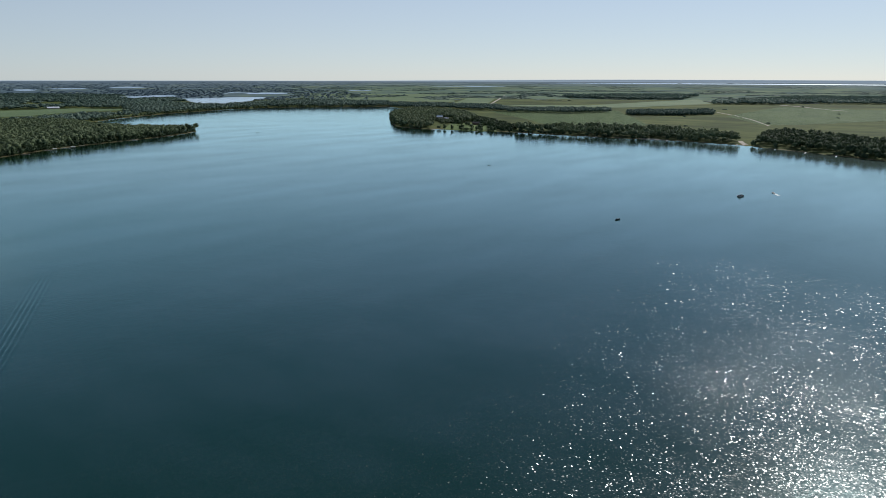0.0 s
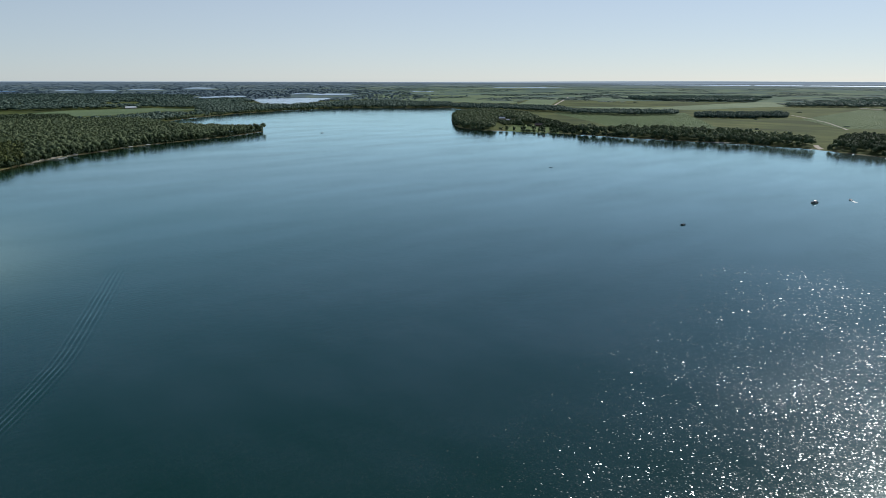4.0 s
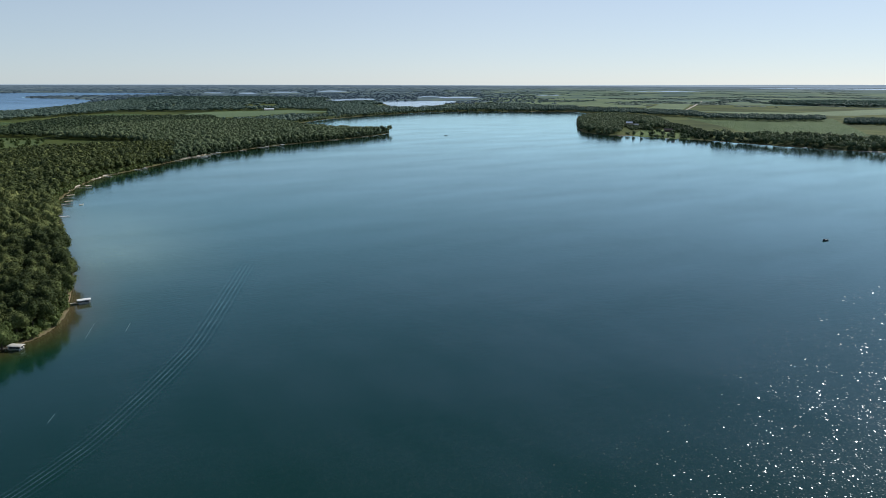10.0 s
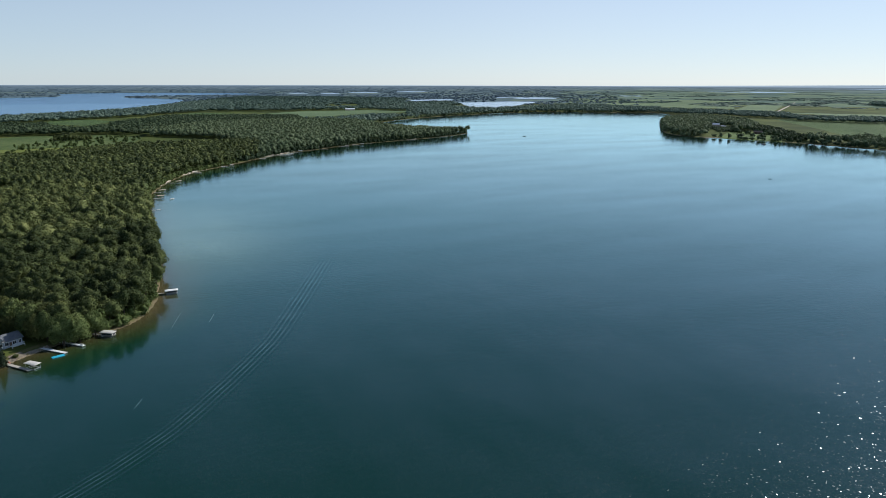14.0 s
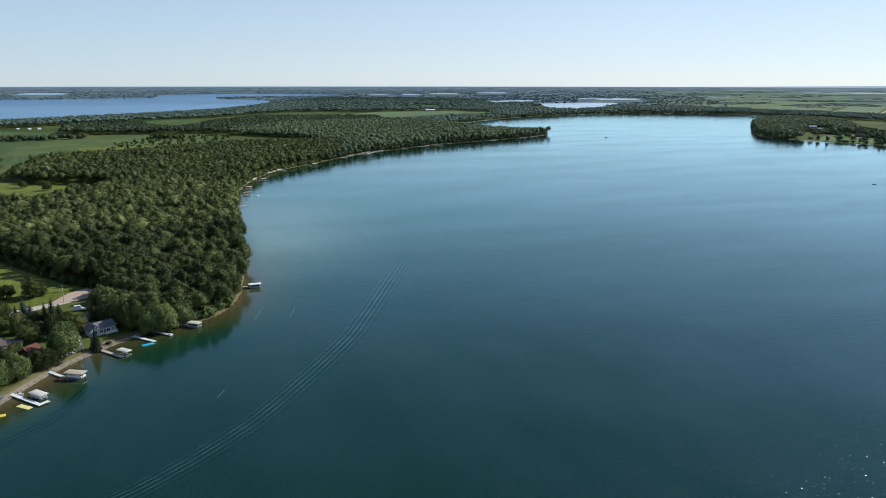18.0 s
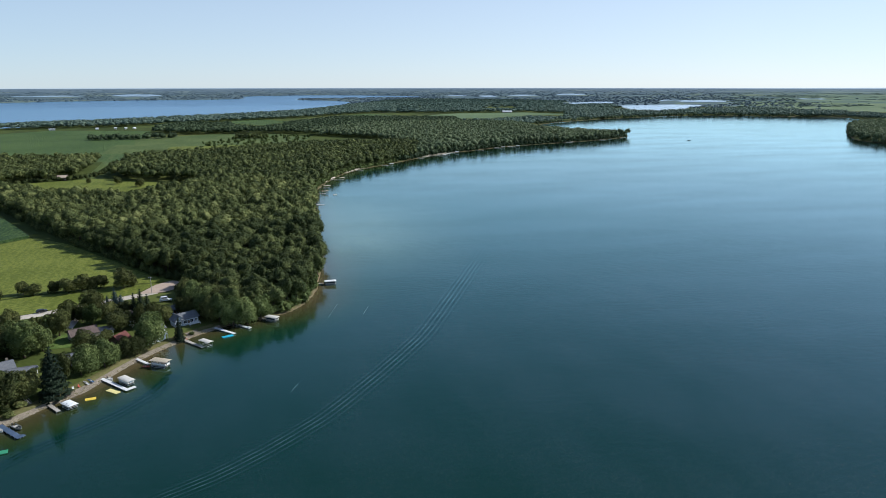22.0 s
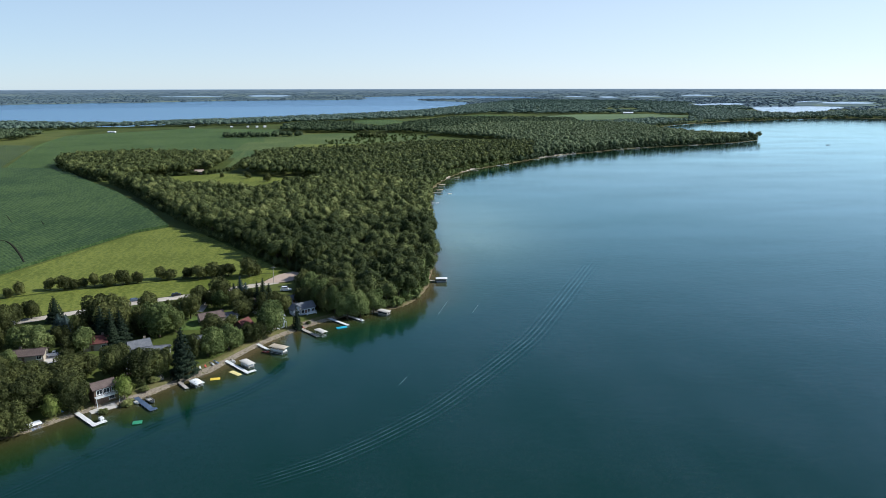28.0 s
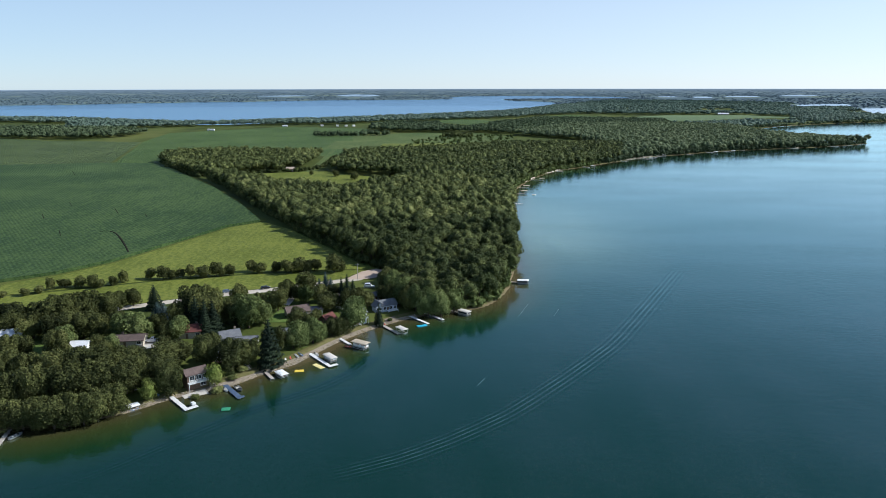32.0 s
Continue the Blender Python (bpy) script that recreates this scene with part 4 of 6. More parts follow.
def deep(me, value=8.0):
    """Marks a sheet of water as deep all over."""
    me.attributes.new("depth", "FLOAT", "POINT").data.foreach_set("value", np.full(len(me.vertices), value, np.float32))


FAR_LAKES = []
for sec in [(16.64, 18.51, 15.7, 17.2), (19.23, 20.76, 15.7, 18.0), (21.48, 24.11, 14.8, 16.4), (25.20, 27.82, 13.2, 15.1), (33.18, 35.61, 21.1, 23.4), (42.85, 44.68, 18.1, 19.5), (33.34, 38.62, 21.6, 23.8), (78.63, 79.30, 25.0, 27.4), (80.54, 81.68, 24.7, 27.3), (58.23, 86.18, 7.2, 8.2), (49.02, 55.79, 12.0, 13.0), (-8.51, -5.07, 13.2, 16.3), (-14.90, -10.06, 14.3, 15.8)]:
    FAR_LAKES.append(sector(*sec))
for outline in FAR_LAKES + [INLET.tolist(), INLET_2.tolist()]:
    o = np.array(outline)
    c = o.mean(0)
    bm = bmesh.new()
    zs = settle(o[:, 0], o[:, 1], np.full(len(o), 4.0 if np.hypot(*c) > 3600 else 0.35))
    bm.faces.new([bm.verts.new(v) for v in zs])
    bmesh.ops.triangulate(bm, faces=bm.faces[:])
    bmesh.ops.recalc_face_normals(bm, faces=bm.faces[:])
    if sum(f.normal.z for f in bm.faces) < 0:
        bmesh.ops.reverse_faces(bm, faces=bm.faces[:])
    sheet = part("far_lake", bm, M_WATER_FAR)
    deep(sheet.data)
    tagged(sheet, "distant pale lake among low woods", "lake", kind="structure")
far_country()
plant("brush", "scattered brush and young trees in a rough field", [(-60, 1185), (106, 1233), (141, 1390), (120, 1440), (-10, 1360), (-60, 1290)], 19, (1.5, 7), (1.2, 5), 40, 0.9, M_LEAF_LIGHT, category="brush", core=M_LEAF_LIGHT, base=0.06)
plant("brush_thicket", "dense thicket in the rough field", [(-8, 1368), (50, 1362), (60, 1390), (0, 1395)], 8, (7, 12), (3, 5), 60, 1.0, M_LEAF, category="brush", base=0.06)
plant("tree_row", "row of dark trees across the bean field", [(-258, 1408), (-190, 1412), (-105, 1436), (-104, 1456), (-190, 1432), (-260, 1430)], 11, (9, 14), (5.5, 8), 60, 1.0, M_MID_HAZE_LEAF, base=0.06)
plant("grassland_bushes", "scattered bushes on the eastern grassland", [(1400, 330), (1460, 640), (1840, 850), (2240, 900), (2800, 900), (2900, 500), (2500, 200), (1500, 150)], 300, (2, 5), (4, 9), 60, 1.0, M_FAR_HAZE_LEAF, category="bushes", core=M_FAR_HAZE_LEAF, base=0.06)
plant("lawn_trees", "round trees on the eastern lawn", [(1135, 900), (1165, 830), (1250, 890), (1290, 960), (1230, 985)], 34, (7, 12), (5, 8), 60, 1.5, M_MID_HAZE_LEAF, base=0.06)
plant("shore_hedge", "belt of trees between the eastern lawn and the field", [(1165, 800), (1215, 800), (1330, 930), (1420, 1050), (1380, 1060), (1290, 960)], 11, (7, 12), (5, 7), 50, 1.5, M_MID_HAZE_LEAF, base=0.06)

# ---- materials of the things ----
M_DOCK_WHITE = grainy("white_dock_panels", (0.55, 0.54, 0.50), (0.78, 0.77, 0.74), 3, 0.6, 0, 0.4, 0.5)
M_DOCK_GREY = grainy("weathered_dock_wood", (0.28, 0.25, 0.21), (0.48, 0.44, 0.38), 3, 0.85, 0, 0.2, 0.4)
M_DOCK_BLUE = grainy("blue_grey_dock_deck", (0.045, 0.07, 0.12), (0.09, 0.13, 0.20), 3, 0.6, 0, 0.3, 0.5)
M_POST = grainy("galvanised_post", (0.30, 0.31, 0.32), (0.50, 0.51, 0.52), 8, 0.45, 0.7, 0.5)
M_CANVAS_WHITE = grainy("white_canopy_cloth", (0.62, 0.62, 0.60), (0.82, 0.82, 0.80), 2, 0.7, 0, 0.3, 0.4)
M_CANVAS_PALE = grainy("off_white_canopy_cloth", (0.46, 0.43, 0.38), (0.62, 0.58, 0.52), 2, 0.7, 0, 0.3, 0.4)
M_CANVAS_TAN = grainy("tan_canopy_cloth", (0.36, 0.30, 0.22), (0.50, 0.43, 0.33), 2, 0.8, 0, 0.2, 0.4)
M_HULL_WHITE = grainy("white_gelcoat", (0.62, 0.62, 0.60), (0.82, 0.82, 0.80), 2, 0.25, 0, 0.5, 0.4)
M_HULL_DARK = grainy("dark_gelcoat", (0.015, 0.02, 0.03), (0.045, 0.055, 0.07), 2, 0.25, 0, 0.5, 0.4)
M_HULL_GREY = grainy("grey_aluminium_hull", (0.22, 0.23, 0.23), (0.40, 0.41, 0.41), 3, 0.4, 0.6, 0.5, 0.5)
M_RED = grainy("faded_red_plastic", (0.42, 0.07, 0.05), (0.62, 0.15, 0.11), 2, 0.5)
M_YELLOW = grainy("yellow_foam_mat", (0.62, 0.42, 0.04), (0.82, 0.60, 0.10), 2, 0.6)
M_PALE_YELLOW = grainy("pale_yellow_mat", (0.62, 0.52, 0.18), (0.80, 0.70, 0.32), 2, 0.6)
M_GREEN = grainy("green_raft_carpet", (0.03, 0.20, 0.10), (0.07, 0.33, 0.18), 2, 0.8)
M_CYAN = grainy("turquoise_plastic", (0.03, 0.36, 0.52), (0.08, 0.52, 0.70), 2, 0.4)
M_BLUE = grainy("blue_tarp", (0.08, 0.16, 0.30), (0.18, 0.29, 0.46), 2, 0.6)
M_VINYL = grainy("boat_seat_vinyl", (0.45, 0.42, 0.38), (0.66, 0.62, 0.57), 4, 0.5)
M_MOTOR = grainy("black_motor_cowl", (0.012, 0.012, 0.013), (0.03, 0.03, 0.032), 4, 0.3)
M_SIDING_WHITE = grainy("white_siding", (0.60, 0.60, 0.58), (0.80, 0.80, 0.78), 3, 0.7, 0, 0.3, 0.3)
M_SIDING_BLUE = grainy("slate_blue_siding", (0.27, 0.31, 0.37), (0.38, 0.43, 0.50), 3, 0.7, 0, 0.3, 0.3)
M_SIDING_BROWN = grainy("brown_siding", (0.10, 0.065, 0.045), (0.19, 0.13, 0.09), 3, 0.75, 0, 0.3, 0.3)
M_SIDING_TAN = grainy("tan_siding", (0.33, 0.28, 0.21), (0.48, 0.42, 0.33), 3, 0.75, 0, 0.3, 0.3)
M_ROOF_BROWN = grainy("brown_shingles", (0.075, 0.055, 0.048), (0.16, 0.12, 0.105), 3, 0.9, 0, 0.15, 0.5)
M_ROOF_RED = grainy("red_brown_shingles", (0.10, 0.036, 0.031), (0.17, 0.07, 0.06), 3, 0.9, 0, 0.15, 0.5)
M_ROOF_GREY = grainy("grey_shingles", (0.10, 0.105, 0.115), (0.20, 0.205, 0.215), 3, 0.9, 0, 0.15, 0.5)
M_ROOF_WHITE = grainy("white_metal_roof", (0.60, 0.61, 0.61), (0.80, 0.80, 0.80), 2, 0.5, 0.1, 0.4, 0.3)
M_GLASS = grainy("dark_window_glass", (0.012, 0.015, 0.018), (0.035, 0.04, 0.045), 1, 0.06, 0, 0.5)
M_TRIM = grainy("white_trim", (0.62, 0.62, 0.60), (0.80, 0.80, 0.78), 4, 0.6)
M_DECK = grainy("red_cedar_deck", (0.20, 0.085, 0.05), (0.34, 0.16, 0.10), 4, 0.8)
M_CONCRETE = grainy("pale_concrete", (0.36, 0.33, 0.29), (0.52, 0.49, 0.44), 2, 0.9, 0, 0.2, 0.2)
M_TYRE = grainy("tyre_rubber", (0.012, 0.012, 0.012), (0.03, 0.03, 0.03), 6, 0.85)
M_RIM = grainy("alloy_rim", (0.40, 0.40, 0.41), (0.60, 0.60, 0.61), 6, 0.35, 0.8)
M_CAR_WHITE = grainy("white_car_paint", (0.70, 0.70, 0.70), (0.82, 0.82, 0.82), 1, 0.2, 0, 0.5)
M_CAR_BLUE = grainy("blue_grey_car_paint", (0.09, 0.12, 0.16), (0.15, 0.19, 0.24), 1, 0.2, 0.3, 0.5)
M_CAR_BLACK = grainy("black_car_paint", (0.012, 0.013, 0.015), (0.03, 0.032, 0.035), 1, 0.2, 0.1, 0.5)
M_DRY_GRASS = grainy("dry_bank_grass", (0.070, 0.074, 0.024), (0.165, 0.145, 0.060), 1.2, 0.95, 0, 0.1, 0.15)
M_RIPPLE_FOAM = grainy("pale_ripple_foam", (0.07, 0.13, 0.14), (0.13, 0.19, 0.20), 2, 0.5)


# ---- shapes ----
def box(bm, x, y, z, sx, sy, sz, turn=0.0, bevel=0.0, taper=1.0):
    """A box with its middle at x, y and its foot at z, with eased edges."""
    r = bmesh.ops.create_cube(bm, size=1.0)["verts"]
    c, s = math.cos(radians(turn)), math.sin(radians(turn))
    for v in r:
        k = taper if v.co.z > 0 else 1.0
        a, b = v.co.x * sx * k, v.co.y * sy * k
        v.co = (x + a * c - b * s, y + a * s + b * c, z + (v.co.z + 0.5) * sz)
    if bevel:
        es = list({e for v in r for e in v.link_edges})
        bmesh.ops.bevel(bm, geom=es, offset=bevel, segments=1, affect="EDGES")


def rod(bm, a, b, r0, r1=None, sides=6):
    """A tapered round bar from a to b."""
    a, b = Vector(a), Vector(b)
    q = (b - a).to_track_quat("Z", "Y")
    lo, hi = [], []
    for k in range(sides):
        d = Vector((math.cos(6.2832 * k / sides), math.sin(6.2832 * k / sides), 0))
        lo.append(bm.verts.new(a + q @ (d * r0)))
        hi.append(bm.verts.new(b + q @ (d * (r0 if r1 is None else r1))))
    for k in range(sides):
        j = (k + 1) % sides
        bm.faces.new((lo[k], lo[j], hi[j], hi[k]))
    bm.faces.new(lo[::-1])
    bm.faces.new(hi)


def loft(bm, sections):
    """A skin over rings of points with equal counts, closed at both ends."""
    rings = [[bm.verts.new(p) for p in s] for s in sections]
    n = len(rings[0])
    for a, b in zip(rings[:-1], rings[1:]):
        for k in range(n):
            j = (k + 1) % n
            bm.faces.new((a[k], a[j], b[j], b[k]))
    bm.faces.new(rings[0][::-1])
    bm.faces.new(rings[-1])
    bmesh.ops.recalc_face_normals(bm, faces=bm.faces[:])


def mesh_from(fn, *args):
    bm = bmesh.new()
    fn(bm, *args)
    return bm


def boxes(*rows):
    bm = bmesh.new()
    for r in rows:
        box(bm, *r)
    return bm


def on_land(x, y):
    return float(land(np.array([x]), np.array([y]))[0])


# ---- trees ----
def tree_template(name, kind, material, label, seed, leaves=2400, leaf=0.34):
    """A tree 15 m high and 6 m in radius (spruces 4 m), to be copied at other sizes."""
    rng = np.random.default_rng(seed)
    root = thing(name, label, "tree", pose(0, 0, -500))
    bm = bmesh.new()
    if kind == "spruce":
        rod(bm, (0, 0, -0.6), (0, 0, 14.2), 0.24, 0.04, 7)
        n = leaves
        t = 1 - np.sqrt(rng.uniform(0, 1, n))
        tier = np.floor(t * 13 + rng.uniform(-0.2, 0.2, n)) / 13
        z = 1.0 + 13.9 * np.clip(0.75 * tier + 0.25 * t, 0, 1)
        a = rng.uniform(0, 6.283, n)
        lump = 1 + 0.16 * np.sin(a * 5 + tier * 40) + 0.1 * np.sin(a * 3 + seed)
        r = 4.0 * (1 - (z - 1.0) / 14.1) ** 0.85 * lump * rng.uniform(0.72, 1.04, n) + 0.08
        p = np.stack([r * np.cos(a), r * np.sin(a), z - r * 0.12], 1)
        nrm = np.stack([np.cos(a) * 0.75, np.sin(a) * 0.75, np.full(n, 0.6)], 1) + rng.normal(size=(n, 3)) * 0.3
        nrm /= np.linalg.norm(nrm, axis=1)[:, None]
        v, f = cards(p, nrm, leaf * rng.uniform(0.6, 1.1, n) * (0.55 + 0.45 * r / 4), rng)
        cone = [(0.6 * 4 * k, zz) for k, zz in ((1.0, 1.4), (0.62, 6.0), (0.28, 10.5), (0.03, 14.0))]
        cv = np.array([(q * math.cos(j * math.pi / 4), q * math.sin(j * math.pi / 4), zz) for q, zz in cone for j in range(8)])
        cf = np.array([(i * 8 + j, i * 8 + (j + 1) % 8, i * 8 + 8 + (j + 1) % 8, i * 8 + 8 + j) for i in range(3) for j in range(8)])
    else:
        lean = rng.uniform(-0.3, 0.3, 2)
        rod(bm, (0, 0, -0.6), (lean[0], lean[1], 5.0), 0.38, 0.26, 8)
        for k in range(6):
            a = k * 1.05 + rng.uniform(-0.2, 0.2)
            rod(bm, (lean[0] * 0.8, lean[1] * 0.8, rng.uniform(3.0, 4.8)), (3.0 * math.cos(a), 3.0 * math.sin(a), rng.uniform(7, 11)), 0.17, 0.05, 5)
        p, nrm, sz, hull = crown_points(rng, leaves, 1.0, 17, None, (0.70, 0.86), 0.6)
        low = 0.07
        h = 15 * (1 - low) / 1.85
        p = p * (6.0, 6.0, h) + (0, 0, 15 - h)
        v, f = cards(p, nrm, sz * leaf, rng)
        cv = hull * (6.0, 6.0, h) + (0, 0, 15 - h)
        cf = FULL_CORE[1]
    part("trunk", bm, M_BARK, root)
    verts = np.concatenate([v, cv])
    faces = np.concatenate([f, cf + len(v)])
    kinds = np.concatenate([np.zeros(len(f), int), np.ones(len(cf), int)])
    share("crown", mesh_of("crown", verts, faces, [material, material], kinds, smooth=True), root)
    return root


def remove_template(root):
    for o in (*root.children_recursive, root):
        bpy.data.objects.remove(o)


def plant_trees(templates, rows, nominal, group, label=""):
    for i, (x, y, h, r) in enumerate(rows):
        h, r = h * 1.06, r * 1.12
        t = templates[i % len(templates)]
        m = pose(x, y, on_land(x, y), 0, 0, (i * 137.5) % 360) @ Matrix.Diagonal((r / nominal * (0.9 + 0.2 * math.sin(i * 2.3)), r / nominal * (0.95 + 0.15 * math.cos(i * 1.7)), h / 15.0, 1))
        ob = copy_thing(t, m)
        tagged(ob, label, "", group)


DARK_TREES = [tree_template("broadleaf_tree", "broad", M_LEAF_SHADED, "full dark green broadleaf tree beside the lake cottages", 11 + k) for k in range(4)]
LIGHTS = [tree_template("broadleaf_tree", "broad", M_LEAF_LIGHT, "bright green broadleaf tree between the cottages", 31 + k) for k in range(2)]
YELLOWS = [tree_template("young_tree", "broad", M_LEAF_YELLOW, "small yellow-green tree on the bank", 41, 900)]
SPRUCES = [tree_template("spruce_tree", "spruce", M_SPRUCE, "tall dark green spruce among the cottages", 51 + k, 3400, 0.37) for k in range(2)]
BLUES = [tree_template("blue_spruce", "spruce", M_BLUE_SPRUCE, "slim blue-grey spruce beside the road", 61)]
SMALLS = [tree_template("small_tree", "broad", M_LEAF_SHADED, "small round tree in the row along the meadow", 71 + k, 900, 0.55) for k in range(3)]
BUSHES = [tree_template("bush", "broad", M_LEAF, "low rounded bush on the grassy bank", 81, 500, 0.8)]
BROADLEAF = [(-77.5, 239.9, 13, 6), (-72.9, 244.2, 10, 4), (-86.6, 241.0, 13, 6), (-102.5, 244.3, 9, 6), (-106.7, 239.0, 7.5, 6), (-113.1, 244.3, 6.5, 5), (-118.7, 248.5, 5, 4), (-145.5, 246.5, 12, 5), (-161.9, 244.5, 11, 6), (-158.2, 247.2, 9, 4), (-93.0, 219.5, 12, 5), (-107.1, 285.3, 17.9, 5.9), (-100.8, 283.1, 18.6, 6.4), (-101.7, 299.7, 12.4, 3.7), (-93.6, 306.2, 12.3, 4.3), (-89.5, 285.9, 10.2, 5.5), (-94.7, 284.5, 4.9, 3.2), (-75.7, 304.5, 11.5, 4.3), (-75.4, 321.8, 9.9, 4.0), (-67.2, 329.2, 12.0, 4.9), (-52.9, 306.1, 9.7, 5.4), (-64.2, 259.1, 10.3, 3.0), (-62.5, 281.5, 10.5, 4.0), (-56.1, 275.9, 9.4, 3.8), (-45.1, 307.7, 11.3, 3.4), (-43, 277.5, 8, 3.6), (-46.8, 276.5, 8, 3.1), (-25.4, 317.1, 10.1, 4.1), (-55.9, 291.8, 6.4, 2.8)]
BROADLEAF_WEST = [(-175.3, 245.6, 12, 6), (-148.0, 233.0, 8, 5), (-140.4, 231.4, 8, 5.5), (-131.6, 230.9, 9, 6), (-126.5, 234.9, 10, 6), (-120.5, 237.4, 7.5, 6), (-113.1, 232.3, 10, 6), (-158.1, 225.2, 13, 6), (-99.9, 232.3, 10, 6), (-186.4, 285.2, 9, 6.9), (-197.5, 279.4, 9, 6.9), (-178.5, 268.3, 10.1, 5.6), (-172.3, 271.6, 11.6, 6.2), (-167.2, 274.9, 13.3, 6.2), (-162.7, 278.3, 14.8, 6.2), (-157.8, 281.8, 14.7, 6.2), (-152.3, 285.4, 15.2, 6.8), (-146.0, 287.6, 13.1, 5.1), (-147.6, 303.1, 9.0, 3.2), (-143.7, 308.9, 8.6, 3.6), (-166.2, 267.0, 9.6, 5.5), (-157.4, 265.7, 11.1, 5.4), (-151.9, 268.2, 11.0, 5.4), (-146.1, 268.2, 11.0, 5.9), (-139.7, 268.2, 11.0, 5.3), (-136.1, 256.9, 5.8, 3.1), (-130.5, 252.2, 5.3, 3.1), (-120.4, 244.2, 5.9, 3.4), (-111.5, 268.1, 7.8, 4.1), (-109.5, 256.8, 6.2, 3.4)]
BROADLEAF_SHORE = [(-133.7, 196.3, 11, 5), (-129.8, 197.0, 10, 5), (-124.9, 197.0, 11, 5), (-120.6, 197.7, 11, 5.5), (-116.7, 199.2, 11, 5), (-112.7, 200.3, 11, 5), (-109.5, 202.6, 11, 5), (-106.1, 206.2, 11, 5), (-139.9, 207.9, 13, 6), (-134.4, 209.5, 14, 6), (-128.4, 210.3, 13, 6), (-122.8, 211.9, 14, 6), (-117.5, 214.5, 14, 6), (-112.1, 217.1, 13, 6), (-107.6, 219.7, 12, 5), (-150.1, 221.6, 14, 6), (-142.3, 221.6, 14, 6), (-134.1, 222.5, 14, 6), (-126.3, 224.3, 14, 6), (-119.3, 226.2, 14, 6), (-114.1, 230.0, 13, 5.5), (-104.1, 225.2, 12, 5), (-99.0, 227.1, 11, 5), (-142.0, 197.0, 11, 5)]
LIGHT = [(-106.1, 223.2, 9, 4), (-147.6, 255.8, 9.7, 4.6), (-130.6, 266.8, 10.8, 4.3), (-125.4, 268.1, 11.4, 5.4), (-129.9, 256.9, 5.8, 3.1), (-121.4, 270.7, 7.0, 3.2), (-107.9, 269.4, 9.6, 4.6), (-83.4, 283.0, 14.8, 6.7), (-78.3, 288.8, 10.3, 4.7), (-65.3, 316.4, 9.0, 3.5), (-57.5, 263, 11, 5.2), (-59.8, 261.5, 8.1, 3.2), (-53, 267.5, 10.5, 4.4), (-50, 270, 8.5, 3.6), (-39.0, 284.3, 14.5, 6.2), (-18, 316, 14.0, 5.2), (-13, 309, 13.0, 4.6), (-7, 304, 14.0, 5.2), (-1, 305, 13.0, 4.8), (5, 310, 12.0, 4.4), (-24, 325, 14.5, 5.0)]
YELLOW = [(-80.3, 227.6, 8.5, 3.6), (-98.5, 215.1, 8, 3.2)]
SPRUCE = [(-65.1, 245.3, 18, 4.6), (-132.0, 304.7, 11.5, 3.6), (-111.6, 289.0, 13.4, 4.0), (-95.7, 276.0, 11.7, 3.8), (-98.3, 273.3, 10.9, 3.8), (-48.7, 319.9, 12.3, 2.6), (-45.9, 319.9, 13.8, 2.9), (-43.5, 321.7, 10.8, 2.6), (-28.5, 291.7, 10.4, 2.3), (-103, 276, 16.0, 3.4), (-99, 275, 15.0, 3.6), (-96, 276, 14.0, 3.2), (-107, 281, 15.5, 3.2)]
BLUE = [(-125.7, 292.0, 7.6, 3.2), (-122.1, 290.5, 7.8, 3.0), (-58.1, 331.1, 11.5, 3.1), (-55.3, 329.2, 9.3, 2.7), (-61.2, 331.1, 8.3, 2.4)]
BUSH = [(-78.2, 223.9, 2.2, 2.2), (-75.4, 232.6, 1.8, 1.8), (-77.0, 235.0, 2.2, 2), (-73.8, 239.6, 2, 2), (-52.4, 271.9, 2.5, 2.5), (-23.9, 296.8, 1.5, 1.5), (-84.4, 219.4, 1.6, 1.8), (-40.5, 287.8, 2, 2)]
ROW = [(-203.1, 324.4, 4, 2.4), (-198.3, 328.2, 4, 2.4), (-195.9, 333.9, 6.5, 2.8), (-190.9, 337.9, 5, 3), (-183.4, 338.8, 6, 3), (-176.6, 337.8, 7, 3.4), (-172.9, 337.8, 5, 2.6), (-168.4, 342.8, 5, 2.4), (-165.5, 348.0, 6.5, 3), (-154.3, 354.5, 6.5, 2.8), (-147.5, 354.4, 7.5, 4), (-143.4, 355.5, 5, 2.4), (-139.7, 357.7, 5, 2.5), (-134.7, 358.8, 7.5, 3.4), (-128.0, 358.8, 6.5, 3.6), (-121.8, 361.0, 8, 3.2), (-118.8, 361.0, 5, 2.4), (-115.2, 363.2, 6, 2.6), (-105.1, 370.2, 7, 3.2), (-100.2, 367.8, 6, 3.4), (-91.5, 370.1, 6, 3)]
ROW_EAST = [(-84.7, 367.7, 8, 4), (-79.0, 370.1, 8.5, 4.2), (-75.0, 370.1, 7, 3.6), (-71.1, 372.4, 7.5, 3.6), (-59.8, 370.0, 10.5, 5), (-56.0, 372.4, 6, 3), (-211.8, 320.8, 3.5, 2.4), (-217.9, 315.4, 5, 3)]
plant_trees(DARK_TREES, BROADLEAF, 6.0, "cottage trees")
plant_trees(DARK_TREES, BROADLEAF_WEST, 6.0, "cottage trees")
plant_trees(DARK_TREES, BROADLEAF_SHORE, 6.0, "shore trees", "dark green broadleaf tree leaning over the sandy shore")
plant_trees(LIGHTS, LIGHT, 6.0, "bright trees")
plant_trees(YELLOWS, YELLOW, 6.0, "young trees")
plant_trees(SPRUCES, SPRUCE, 4.0, "spruces")
